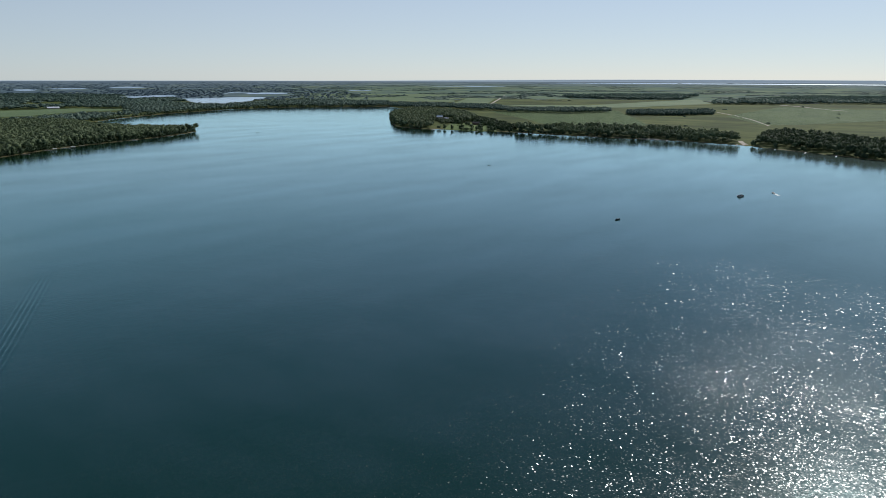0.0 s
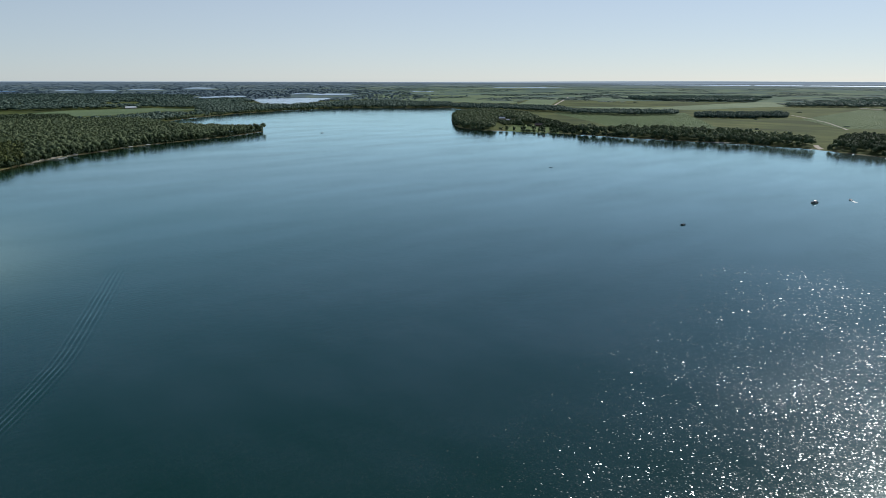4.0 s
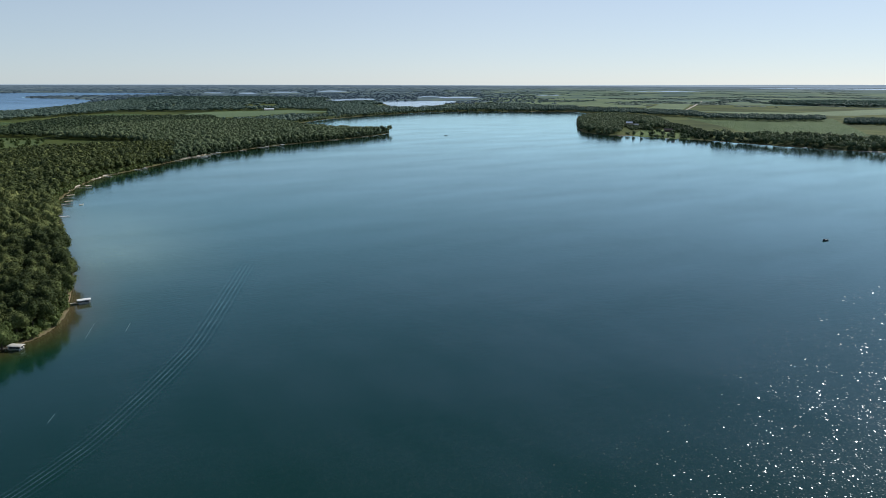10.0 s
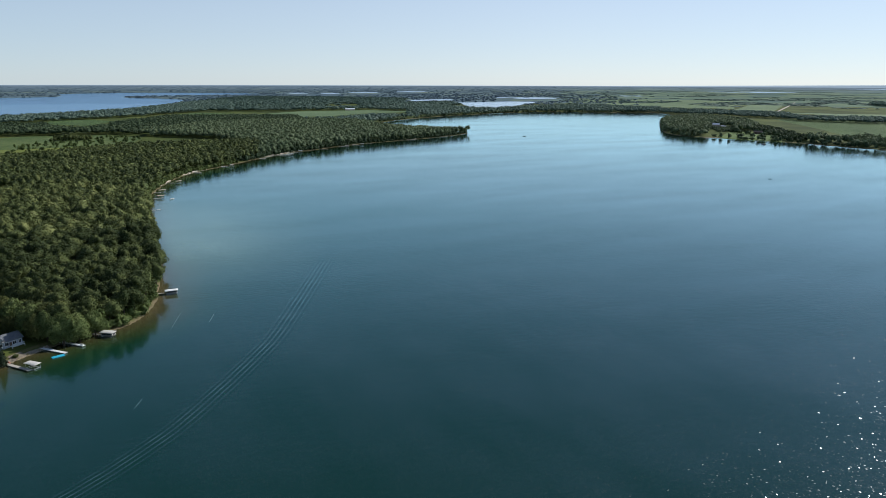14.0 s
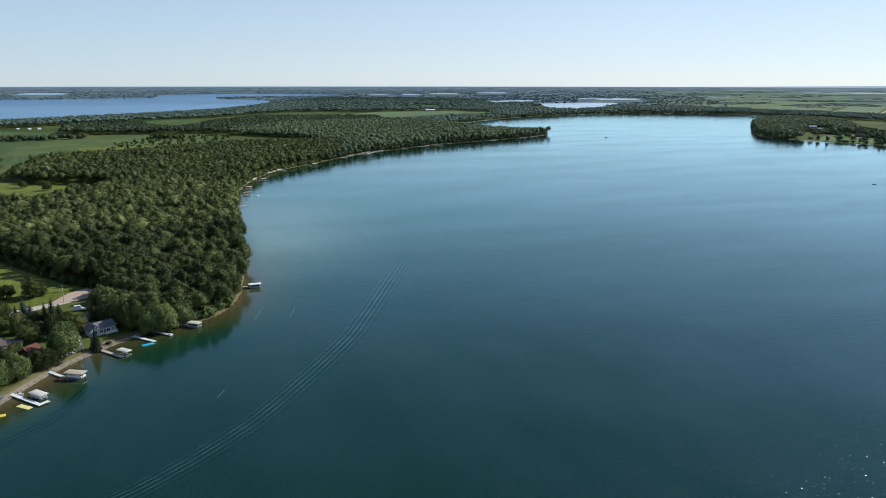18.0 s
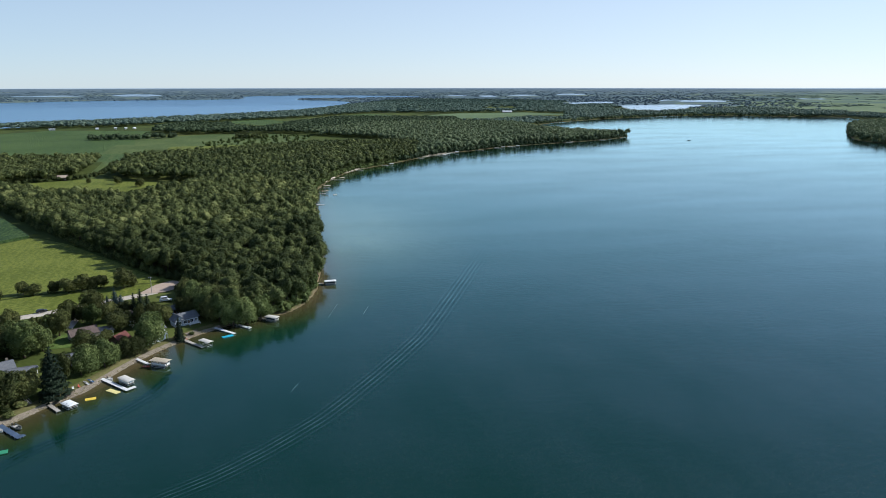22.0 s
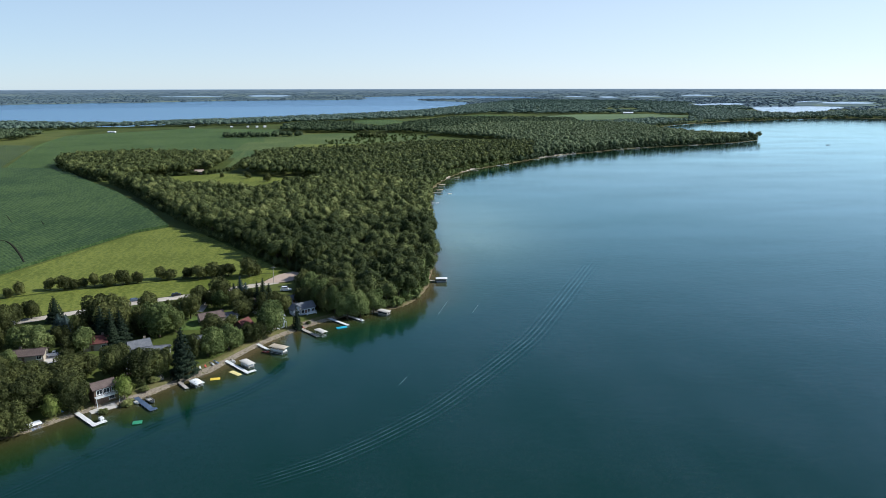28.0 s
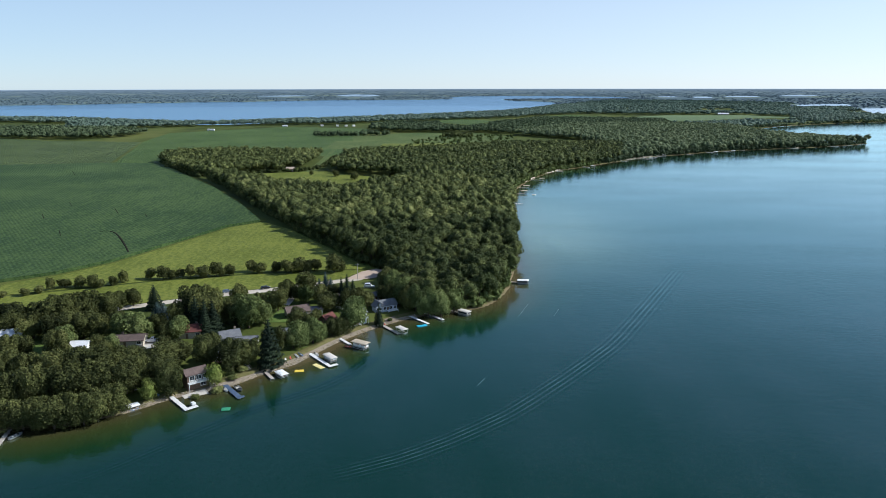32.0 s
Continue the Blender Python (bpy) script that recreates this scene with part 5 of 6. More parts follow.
plant_trees(BLUES, BLUE, 4.0, "blue spruces")
plant_trees(BUSHES, BUSH, 6.0, "bushes")
plant_trees(SMALLS, ROW, 6.0, "meadow tree row")
plant_trees(SMALLS, ROW_EAST, 6.0, "meadow tree row")
plant_trees(SMALLS, [(-120, 778, 8, 4), (-96, 752, 9, 4.5), (-150, 792, 6, 3), (-250, 790, 9, 5), (-62, 775, 6, 3.5)], 6.0, "clearing trees", "lone round tree in the grassy clearing")


def fill_trees(templates, outline, gap, tall, wide, group, label, clear):
    """More trees inside an outline, clear of the houses, lawns and trees that stand there and of the camera's view of
    them.
    """
    x, y = scatter(outline, gap, shore_gap=1.5)
    rows = []
    for a, b in zip(x, y):
        if all(math.hypot(a - c * (1 - k), b - d * (1 - k)) > e * (1 - 4 * k) for c, d, e in clear for k in (0, 0.03, 0.06, 0.09)):
            rows.append((round(float(a), 1), round(float(b), 1), float(RNG.uniform(*tall)), float(RNG.uniform(*wide))))
    plant_trees(templates, rows, 6.0, group, label)


plant_trees(DARK_TREES, [(-99.5, 247.5, 8, 4.5), (-94.0, 256.5, 7, 3.8), (-82.5, 253.5, 6.5, 3.8), (-74.5, 254.5, 6.5, 3.6), (-91.0, 259.0, 7, 3.6), (-70.0, 262.0, 7, 3.4), (-112.5, 281.0, 12, 4.6), (-92.5, 290.5, 11, 4.4),
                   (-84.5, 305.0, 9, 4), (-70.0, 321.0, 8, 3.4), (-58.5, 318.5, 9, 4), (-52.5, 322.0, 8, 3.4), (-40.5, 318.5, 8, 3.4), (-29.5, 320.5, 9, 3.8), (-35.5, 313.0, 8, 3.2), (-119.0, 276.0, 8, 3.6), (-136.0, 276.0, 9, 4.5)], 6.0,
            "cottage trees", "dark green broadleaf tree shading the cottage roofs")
HOMES = [(-86.5, 222, 9), (-103.5, 271, 8), (-124.5, 263, 9), (-117, 265, 7), (-92.5, 274, 8), (-81.5, 266, 9), (-87, 247, 8), (-68, 279, 6), (-66, 300, 9), (-51, 288, 7), (-49, 315, 6),
         (-34.5, 283, 9), (-27, 310, 8), (-33, 325, 6), (-140.5, 253, 6), (-175, 264, 9), (-160, 240, 12), (-158, 252, 10), (-37.9, 342, 9), (-70, 296, 8), (-106.9, 330, 8)]
fill_trees(DARK_TREES, [(-20, 298), (-4, 310), (-12, 335), (-26, 345), (-30, 330), (-18, 316)], 8.0, (12, 16), (4.6, 6.2), "cottage trees",
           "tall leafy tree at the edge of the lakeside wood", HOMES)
for t in DARK_TREES + LIGHTS + YELLOWS + SPRUCES + BLUES + SMALLS + BUSHES:
    remove_template(t)


# ---- houses ----
def gable(bm, w, d, h, rise, over=0.5, thick=0.22):
    """A gable roof with its ridge along x."""
    a, b = w / 2 + over, d / 2 + over
    drop = rise * over / (d / 2)
    for side in (1, -1):
        top = [(-a, 0, h + rise), (a, 0, h + rise), (a, side * b, h - drop), (-a, side * b, h - drop)]
        lo = [bm.verts.new(p) for p in top]
        hi = [bm.verts.new((p[0], p[1], p[2] + thick)) for p in top]
        bm.faces.new(lo)
        bm.faces.new(hi)
        for k in range(4):
            j = (k + 1) % 4
            bm.faces.new((lo[k], lo[j], hi[j], hi[k]))
    bmesh.ops.recalc_face_normals(bm, faces=bm.faces[:])


def body(bm, w, d, h, rise):
    """Walls with gable ends, from below the ground up to the roof."""
    for x0, x1 in ((-w / 2, w / 2),):
        ends = []
        for x in (x0, x1):
            ends.append([bm.verts.new(p) for p in ((x, -d / 2, -1.2), (x, d / 2, -1.2), (x, d / 2, h), (x, 0, h + rise - 0.02), (x, -d / 2, h))])
        for k in range(5):
            j = (k + 1) % 5
            bm.faces.new((ends[0][k], ends[0][j], ends[1][j], ends[1][k]))
        bm.faces.new(ends[0][::-1])
        bm.faces.new(ends[1])
    bmesh.ops.recalc_face_normals(bm, faces=bm.faces[:])


def window(parent, x, y, z, w, h, turn):
    """A window: a frame proud of the wall, a pane set in it and a sill."""
    m = pose(x, y, z, 0, 0, turn)
    bm = boxes((-w / 2, 0, 0, 0.12, 0.12, h), (w / 2, 0, 0, 0.12, 0.12, h), (0, 0, -0.06, w + 0.12, 0.12, 0.12), (0, 0, h - 0.06, w + 0.12, 0.12, 0.12), (0, 0, 0, 0.06, 0.1, h))
    fr = part("window", bm, M_TRIM, parent)
    fr.matrix_basis = m
    part("pane", boxes((0, 0.01, 0, w - 0.1, 0.06, h - 0.04)), M_GLASS, fr, "dark reflecting pane")
    part("sill", boxes((0, -0.06, -0.14, w + 0.3, 0.2, 0.08)), M_TRIM, fr)


def house(name, label, x, y, turn, w, d, h, rise, wall, roof, panes=(), chimney=None, door=True, deck=None, category="house", z=None):
    root = thing(name, label, category, pose(x, y, on_land(x, y) if z is None else z, 0, 0, turn))
    part("wall", mesh_from(body, w, d, h, rise), wall, root)
    rf = part("roof", mesh_from(gable, w, d, h, rise), roof, root)
    part("ridge_cap", boxes((0, 0, h + rise + 0.16, w + 0.9, 0.35, 0.1)), roof, rf)
    if chimney:
        part("chimney", boxes((chimney, d * 0.15, h, 0.8, 0.8, rise + 0.9)), M_STONE, rf)
    for side, u, zz, ww, hh in panes:
        if side == "front":
            window(root, u, -d / 2 - 0.03, zz, ww, hh, 0)
        elif side == "east":
            window(root, w / 2 + 0.03, u, zz, ww, hh, 90)
        else:
            window(root, -w / 2 - 0.03, u, zz, ww, hh, -90)
    if door:
        dr = part("door", boxes((-w * 0.12, -d / 2 - 0.03, 0, 0.95, 0.1, 2.05)), M_SIDING_BROWN, root)
        part("handle", boxes((-w * 0.12 + 0.36, -d / 2 - 0.1, 1.0, 0.06, 0.06, 0.14)), M_RIM, dr)
    if deck:
        dx, dw, dd, dz, mat = deck
        dk = part("deck", boxes((dx, -d / 2 - dd / 2 - 0.02, dz - 0.15, dw, dd, 0.15)), mat, root, "raised wooden deck")
        for k in (-1, 1):
            part("deck_post", boxes((dx + k * (dw / 2 - 0.1), -d / 2 - dd + 0.12, -1.2, 0.14, 0.14, dz + 1.05)), mat, dk)
        rail = bmesh.new()
        box(rail, dx, -d / 2 - dd + 0.08, dz + 0.9, dw, 0.08, 0.08)
        for q in np.arange(-dw / 2 + 0.1, dw / 2, 0.3):
            box(rail, dx + q, -d / 2 - dd + 0.08, dz, 0.05, 0.05, 0.9)
        part("railing", rail, M_TRIM if mat is M_DECK else mat, dk)
    return root


house("lake_cottage", "two-storey brown and white cottage above the stone bank", -87.0, 227.4, 38, 7.2, 5.6, 5.2, 1.2, M_SIDING_BROWN, M_ROOF_BROWN,
      [("front", -1.9, 3.2, 1.8, 1.5), ("front", 0.4, 3.2, 1.8, 1.5), ("front", 2.6, 3.2, 1.4, 1.5), ("front", 1.8, 0.6, 1.8, 1.4), ("east", 0, 3.2, 1.6, 1.3)],
      deck=(0, 7.2, 1.8, 2.6, M_TRIM))
house("red_roofed_house", "low house with a red-brown shingle roof", -104.3, 272.3, 12, 8.5, 6.5, 3, 1.9, M_SIDING_TAN, M_ROOF_RED, [("front", 3, 1, 1.5, 1.2), ("east", 0, 1, 1.4, 1.2)], 2.5)
house("brown_roofed_house", "long low house with a brown roof under the trees", -124.8, 262.5, 8, 11, 6.5, 2.6, 1.4, M_SIDING_TAN, M_ROOF_BROWN, [("front", -4, 1, 1.6, 1.2), ("front", 4, 1, 1.6, 1.2)], -3)
house("grey_roofed_house", "large house with grey shingle roofs behind dark trees", -86.8, 267.5, 28, 7.6, 6, 2.9, 1.8, M_SIDING_WHITE, M_ROOF_GREY, [("front", -2.4, 1, 1.4, 1.2), ("front", 2.2, 1, 1.4, 1.2), ("east", 0, 1, 1.4, 1.2)], 2.4)
house("grey_roofed_wing", "long wing with a grey shingle roof facing the lake", -78.4, 262.6, 8, 8.2, 5.2, 2.7, 1.5, M_SIDING_WHITE, M_ROOF_GREY, [("front", -3, 1, 1.8, 1.3), ("front", 0.5, 1, 1.8, 1.3), ("front", 3.2, 1, 1.8, 1.3)])
house("small_deck_cottage", "small dark cottage with a red cedar deck", -87.5, 249, 35, 7, 6, 3.2, 1.5, M_SIDING_BLUE, M_ROOF_GREY, [("front", -1.5, 1, 1.4, 1.2), ("front", 2.2, 1, 1.4, 1.2)], deck=(0.5, 9, 3.2, 0.9, M_DECK))
house("white_roofed_cottage", "small white cottage beside a tall spruce", -66, 273, 30, 5, 4.5, 2.6, 1.2, M_SIDING_WHITE, M_ROOF_GREY, [("front", 1.2, 1, 1.3, 1.1)])
house("brown_cottage", "low cottage with a brown roof under leafy trees", -66, 300, 25, 10, 7, 2.8, 1.8, M_SIDING_TAN, M_ROOF_BROWN, [("front", -2.5, 1, 1.5, 1.1), ("front", 2.8, 1, 1.5, 1.1)])
house("white_garage", "low white garage beside the brown cottage", -58.5, 303, 20, 6, 5, 2.5, 0.9, M_SIDING_WHITE, M_ROOF_GREY, [("front", 1.2, 0.9, 1.2, 1.0)], category="garage")
house("red_roofed_cottage", "cottage with a steep red-brown roof", -50.6, 289.5, 60, 6, 5, 2.8, 2.0, M_SIDING_BROWN, M_ROOF_RED, [("front", -2, 1, 1.4, 1.2), ("east", 0, 1, 1.4, 1.2)])
house("white_gabled_house", "white house with its gable to the lake", -48, 312.5, 125, 6, 4.6, 3.6, 2.2, M_SIDING_WHITE, M_ROOF_BROWN, [("front", 0, 2.6, 1.3, 1.2), ("west", 0, 3.0, 1.3, 1.3), ("west", 1.4, 0.8, 1.1, 1.2)])
house("white_lake_house", "two-storey white house with balconies behind a large tree", -39.0, 292, 42, 8.4, 6.5, 5.0, 2.0, M_SIDING_WHITE, M_ROOF_GREY,
      [("front", -2.8, 3.2, 1.6, 1.4), ("front", 0, 3.2, 1.6, 1.4), ("front", 2.8, 3.2, 1.6, 1.4), ("front", -2.5, 0.7, 1.6, 1.6), ("front", 2.5, 0.7, 1.6, 1.6), ("east", 0, 3.4, 1.6, 1.4)], 2, deck=(2.2, 4, 1.5, 2.7, M_TRIM))
house("blue_lake_house", "slate-blue cottage with white trim and a grey roof", -26.5, 311, 30, 7.4, 6.4, 3.0, 1.7, M_SIDING_BLUE, M_ROOF_GREY,
      [("front", -2.4, 0.9, 1.5, 1.4), ("front", 0.6, 0.9, 1.5, 1.4), ("front", 2.7, 0.9, 1.1, 1.4), ("east", 0, 0.9, 1.6, 1.4)], deck=(1, 5, 2.2, 0.6, M_TRIM))
house("blue_cottage_wing", "front wing of the slate-blue cottage with its own gable", -30.2, 308.2, 120, 4.6, 4.2, 2.8, 1.8, M_SIDING_BLUE, M_ROOF_GREY, [("west", 0, 0.9, 1.4, 1.3)], door=False)
house("blue_garage", "blue-grey garage near the end of the road", -33, 325, 30, 5.4, 5, 2.5, 1.2, M_SIDING_BLUE, M_ROOF_GREY, [("front", 1.5, 0.9, 1.3, 1.1)], category="garage")
house("white_shed", "small white shed with a metal roof among the trees", -139.9, 253, 6, 6.0, 4.6, 3.6, 1.2, M_SIDING_WHITE, M_ROOF_WHITE, [("front", 1.6, 0.9, 0.9, 0.9)], category="shed")
house("pole_barn", "long white metal-roofed barn by the lawn", -175, 265, 10, 12, 7, 3, 1.5, M_SIDING_WHITE, M_ROOF_WHITE, [("front", 3, 1, 1.2, 1)], category="barn")
house("grey_shed", "grey-roofed shed beside the lawn", -160, 238, 20, 7, 5, 2.4, 1.4, M_SIDING_TAN, M_ROOF_WHITE, [("front", 1.5, 0.9, 1, 0.9)], category="shed")
house("wood_cabin", "cabin with a pale roof hidden in the wood", 19, 353, 50, 8, 6, 7.5, 2.0, M_SIDING_BROWN, M_ROOF_BROWN, [("front", 0, 5.5, 1.3, 1.1)], door=False)
house("wood_cabin", "cabin with a pale roof hidden in the wood", -1, 378, 20, 7, 6, 8.0, 1.6, M_SIDING_TAN, M_ROOF_GREY, [("front", 0, 5.5, 1.3, 1.1)], door=False)
house("field_hut", "small brown hut at the edge of the clearing", -181, 826, 8, 9, 6, 3.4, 2.0, M_SIDING_BROWN, M_TURNING, [("front", 2, 1, 1.2, 1)], category="hut")
house("long_barn", "long barn with a white metal roof in the cape field", 945, 2392, -15, 34, 14, 4, 3.5, M_SIDING_TAN, M_ROOF_WHITE, [("front", k, 1.2, 1.6, 1.2) for k in (-12, -6, 6, 12)], category="barn")
house("cape_house", "white house among trees on the eastern cape", 1347, 1120, 130, 15, 8, 4, 3, M_SIDING_TAN, M_ROOF_WHITE, [("front", k, 1.2, 1.6, 1.4) for k in (-5, 0, 5)], z=7)
house("cape_garage", "white garage beside the cape house", 1338, 1092, 130, 11, 7, 3, 2.2, M_SIDING_TAN, M_ROOF_WHITE, [("front", 3, 1.2, 1.6, 1.2)], category="garage", z=5)
house("shore_house", "brown house by the lawn on the eastern bank", 1252, 935, 115, 16, 9, 4, 3, M_SIDING_BROWN, M_ROOF_BROWN, [("front", k, 1.2, 1.6, 1.4) for k in (-5, 4)])
house("farm_building", "long white farm building beyond the bean field", -530, 1612, -5, 16, 6, 2.4, 1.0, M_SIDING_WHITE, M_ROOF_WHITE, [("front", k, 0.8, 1.4, 1.1) for k in (-5, 0, 5)], category="barn")
for k, (fx, fy, fw) in enumerate([(-393, 1758, 12), (-300, 1752, 6), (-262, 1752, 5), (-240, 1750, 5), (-222, 1752, 6)]):
    house("farmhouse", "white farmhouse in front of the lakeside trees", fx, fy, 5 + 8 * k, fw, 5, 2.6, 1.2, M_SIDING_WHITE, M_ROOF_WHITE, [("front", 2, 1, 1.2, 1.1)])


# ---- docks, lifts and boats ----
def dock(ax, ay, bx, by, width, material, label, head=None, z=0.55):
    """A dock of panels on pipe legs from the bank at a out to b; head: length of a cross piece at the end."""
    length, turn = math.hypot(bx - ax, by - ay), math.degrees(math.atan2(by - ay, bx - ax))
    root = thing("dock", label, "dock", pose(ax, ay, 0, 0, 0, turn), "docks along the shore")
    n = max(2, round(length / 2.4))
    step = length / n
    for k in range(n):
        part("deck_panel", boxes(((k + 0.5) * step, 0, z - 0.1, step - 0.05, width, 0.1, 0, 0.015)), material, root)
        part("cross_beam", boxes(((k + 1) * step - 0.06, 0, z - 0.24, 0.1, width + 0.2, 0.12)), M_POST, root)
        for s in (-1, 1):
            bm = bmesh.new()
            rod(bm, ((k + 1) * step - 0.06, s * (width / 2 + 0.06), -1.4), ((k + 1) * step - 0.06, s * (width / 2 + 0.06), z + 0.25), 0.045)
            part("leg", bm, M_POST, root)
    if head:
        hl, hw = head
        part("end_platform", boxes((length + hw / 2 + 0.03, hl / 2 - width / 2, z - 0.1, hw, hl, 0.1, 0, 0.015)), material, root)
        for s in (0.1, hl - width + 0.1):
            bm = bmesh.new()
            rod(bm, (length + hw - 0.1, s, -1.4), (length + hw - 0.1, s, z + 0.3), 0.045)
            part("leg", bm, M_POST, root)
    return root


def canopy_shape(bm, length, width, z, rise=0.3):
    """A cloth canopy: arched across, sloping down at its ends, with a short valance."""
    prof = [(-0.5, -0.35), (-0.5, 0.0), (-0.36, 0.62), (-0.15, 0.96), (0.15, 0.96), (0.36, 0.62), (0.5, 0.0), (0.5, -0.35)]
    rows = []
    for u, k in ((-0.5, 0.25), (-0.44, 0.75), (-0.3, 1.0), (0.3, 1.0), (0.44, 0.75), (0.5, 0.25)):
        rows.append([(u * length, v * width, z + rise * (q * k if q > 0 else q)) for v, q in prof])
    loft(bm, [r + [(p[0], p[1] * 0.97, p[2] - 0.07) for p in r[::-1]] for r in rows])


def boat_lift(x, y, turn, length, width, material, label, top=2.35):
    length, width, top = length * 0.9, width * 0.9, top * 0.88
    root = thing("boat_lift", label, "boat lift", pose(x, y, 0, 0, 0, turn), "boat lifts")
    part("canopy", mesh_from(canopy_shape, length, width, top), material, root, "arched cloth canopy")
    for sx in (-1, 1):
        for sy in (-1, 1):
            bm = bmesh.new()
            rod(bm, (sx * length * 0.36, sy * width * 0.44, -1.6), (sx * length * 0.36, sy * width * 0.44, top - 0.05), 0.06)
            part("post", bm, M_POST, root)
    for sy in (-1, 1):
        part("side_beam", boxes((0, sy * width * 0.44, 0.12, length * 0.76, 0.12, 0.16)), M_POST, root)
        part("bunk", boxes((0, sy * width * 0.2, 0.35, length * 0.7, 0.16, 0.12)), M_DOCK_GREY, root)
    for sx in (-1, 1):
        part("cross_beam", boxes((sx * length * 0.36, 0, 0.2, 0.12, width * 0.9, 0.14)), M_POST, root)
        part("canopy_bow", boxes((sx * length * 0.36, 0, top - 0.12, 0.06, width * 0.9, 0.06)), M_POST, root)
    return root


def hull_shape(bm, length, width, depth, z):
    """An open hull: pointed bow at +x, square stern."""
    rows = []
    for u, w, k in ((-0.5, 0.86, 0.0), (-0.2, 1.0, 0.0), (0.15, 0.96, 0.0), (0.35, 0.66, 0.12), (0.46, 0.28, 0.35), (0.5, 0.06, 0.55)):
        a = w * width / 2
        sheer = 0.18 * depth * max(0, u + 0.1) * 2
        rows.append([(u * length, -a, z + depth + sheer), (u * length, -a * 0.86, z + depth * (0.35 + k * 0.5)), (u * length, 0, z + depth * k),
                     (u * length, a * 0.86, z + depth * (0.35 + k * 0.5)), (u * length, a, z + depth + sheer),
                     (u * length, a * 0.84, z + depth + sheer), (u * length, a * 0.7, z + depth * (0.45 + k * 0.5)), (u * length, -a * 0.7, z + depth * (0.45 + k * 0.5)), (u * length, -a * 0.84, z + depth + sheer)])
    loft(bm, rows)


def motor_boat(x, y, turn, length, hull, label, z=-0.12, screen=True):
    root = thing("motor_boat", label, "boat", pose(x, y, z, 0, 0, turn), "boats")
    w = length * 0.38
    part("hull", mesh_from(hull_shape, length, w, 0.75, 0), hull, root)
    part("seat", boxes((-0.18 * length, 0, 0.34, 0.5, w * 0.62, 0.35, 0, 0.04)), M_VINYL, root)
    part("seat", boxes((0.08 * length, w * 0.16, 0.34, 0.45, 0.45, 0.5, 0, 0.04)), M_VINYL, root)
    if screen:
        part("windscreen", boxes((0.2 * length, 0, 0.72, 0.08, w * 0.66, 0.36, 0, 0, 0.86)), M_GLASS, root)
    mo = part("outboard_motor", boxes((-0.53 * length, 0, 0.55, 0.42, 0.34, 0.5, 0, 0.06)), M_MOTOR, root)
    part("motor_leg", boxes((-0.53 * length, 0, -0.35, 0.16, 0.12, 0.92)), M_MOTOR, mo)
    return root


def pontoon_shape(bm, length, y):
    rings = []
    for u, r in ((-0.5, 0.2), (-0.46, 0.32), (0.36, 0.32), (0.46, 0.2), (0.5, 0.05)):
        rings.append([(u * length, y + r * math.cos(k * math.pi / 4), 0.32 + r * math.sin(k * math.pi / 4) + (0.32 - r) * 0.6) for k in range(8)])
    loft(bm, rings)


def pontoon_boat(x, y, turn, length, rail_material, label, z=-0.2, shade=None):
    root = thing("pontoon_boat", label, "boat", pose(x, y, z, 0, 0, turn), "boats")
    w = 2.5
    for s in (-1, 1):
        part("pontoon", mesh_from(pontoon_shape, length, s * 0.85), M_HULL_GREY, root)
    part("deck", boxes((-0.1, 0, 0.66, length * 0.92, w, 0.1)), M_DOCK_GREY, root)
    for s in (-1, 1):
        part("side_panel", boxes((-0.1, s * (w / 2 - 0.05), 0.8, length * 0.84, 0.05, 0.62)), rail_material, root)
    for s in (-1, 1):
        part("end_panel", boxes((-0.1 + s * length * 0.42, s * 0.4, 0.8, 0.05, w * 0.62, 0.62)), rail_material, root)
    for u, v, a, b in ((-0.34, 0.6, 1.2, 0.6), (-0.34, -0.6, 1.2, 0.6), (0.3, 0.85, 1.5, 0.5), (0.3, -0.85, 1.5, 0.5)):
        part("seat", boxes((u * length, v, 0.76, a, b, 0.5, 0, 0.05)), M_VINYL, root)
    part("console", boxes((0.02 * length, -0.6, 0.76, 0.6, 0.7, 0.9, 0, 0.05, 0.85)), M_HULL_WHITE, root)
    mo = part("outboard_motor", boxes((-0.52 * length, 0, 0.6, 0.45, 0.4, 0.65, 0, 0.06)), M_MOTOR, root)
    part("motor_leg", boxes((-0.52 * length, 0, -0.3, 0.18, 0.14, 0.95)), M_MOTOR, mo)
    if shade is not None:
        cp = part("bimini_top", mesh_from(canopy_shape, 2.8, 2.3, 2.5, 0.25), shade, root, "arched dark sun top")
        for sx in (-1, 1):
            for sy in (-1, 1):
                bm = bmesh.new()
                rod(bm, (0, sy * 1.12, 1.3), (sx * 1.2, sy * 1.12, 2.5), 0.03)
                part("top_strut", bm, M_POST, cp)
    return root


def raft(x, y, turn, length, width, material, label, name="swim_raft", z=0.0, thick=0.22):
    root = thing(name, label, "raft", pose(x, y, z, 0, 0, turn), "rafts")
    part("deck", boxes((0, 0, 0.12, length, width, thick, 0, 0.04)), material, root)
    for s in (-1, 1):
        bm = bmesh.new()
        rod(bm, (-length * 0.46, s * width * 0.3, 0.02), (length * 0.46, s * width * 0.3, 0.02), 0.2, None, 8)
        part("float", bm, M_HULL_WHITE, root)
    return root


def paddle_craft(x, y, turn, length, width, material, label):
    root = thing("kayak", label, "kayak", pose(x, y, 0, 0, 0, turn), "small craft")
    part("hull", mesh_from(hull_shape, length, width, 0.35, -0.08), material, root)
    part("seat", boxes((-0.1 * length, 0, 0.1, 0.5, width * 0.55, 0.22, 0, 0.03)), M_VINYL, root)
    return root


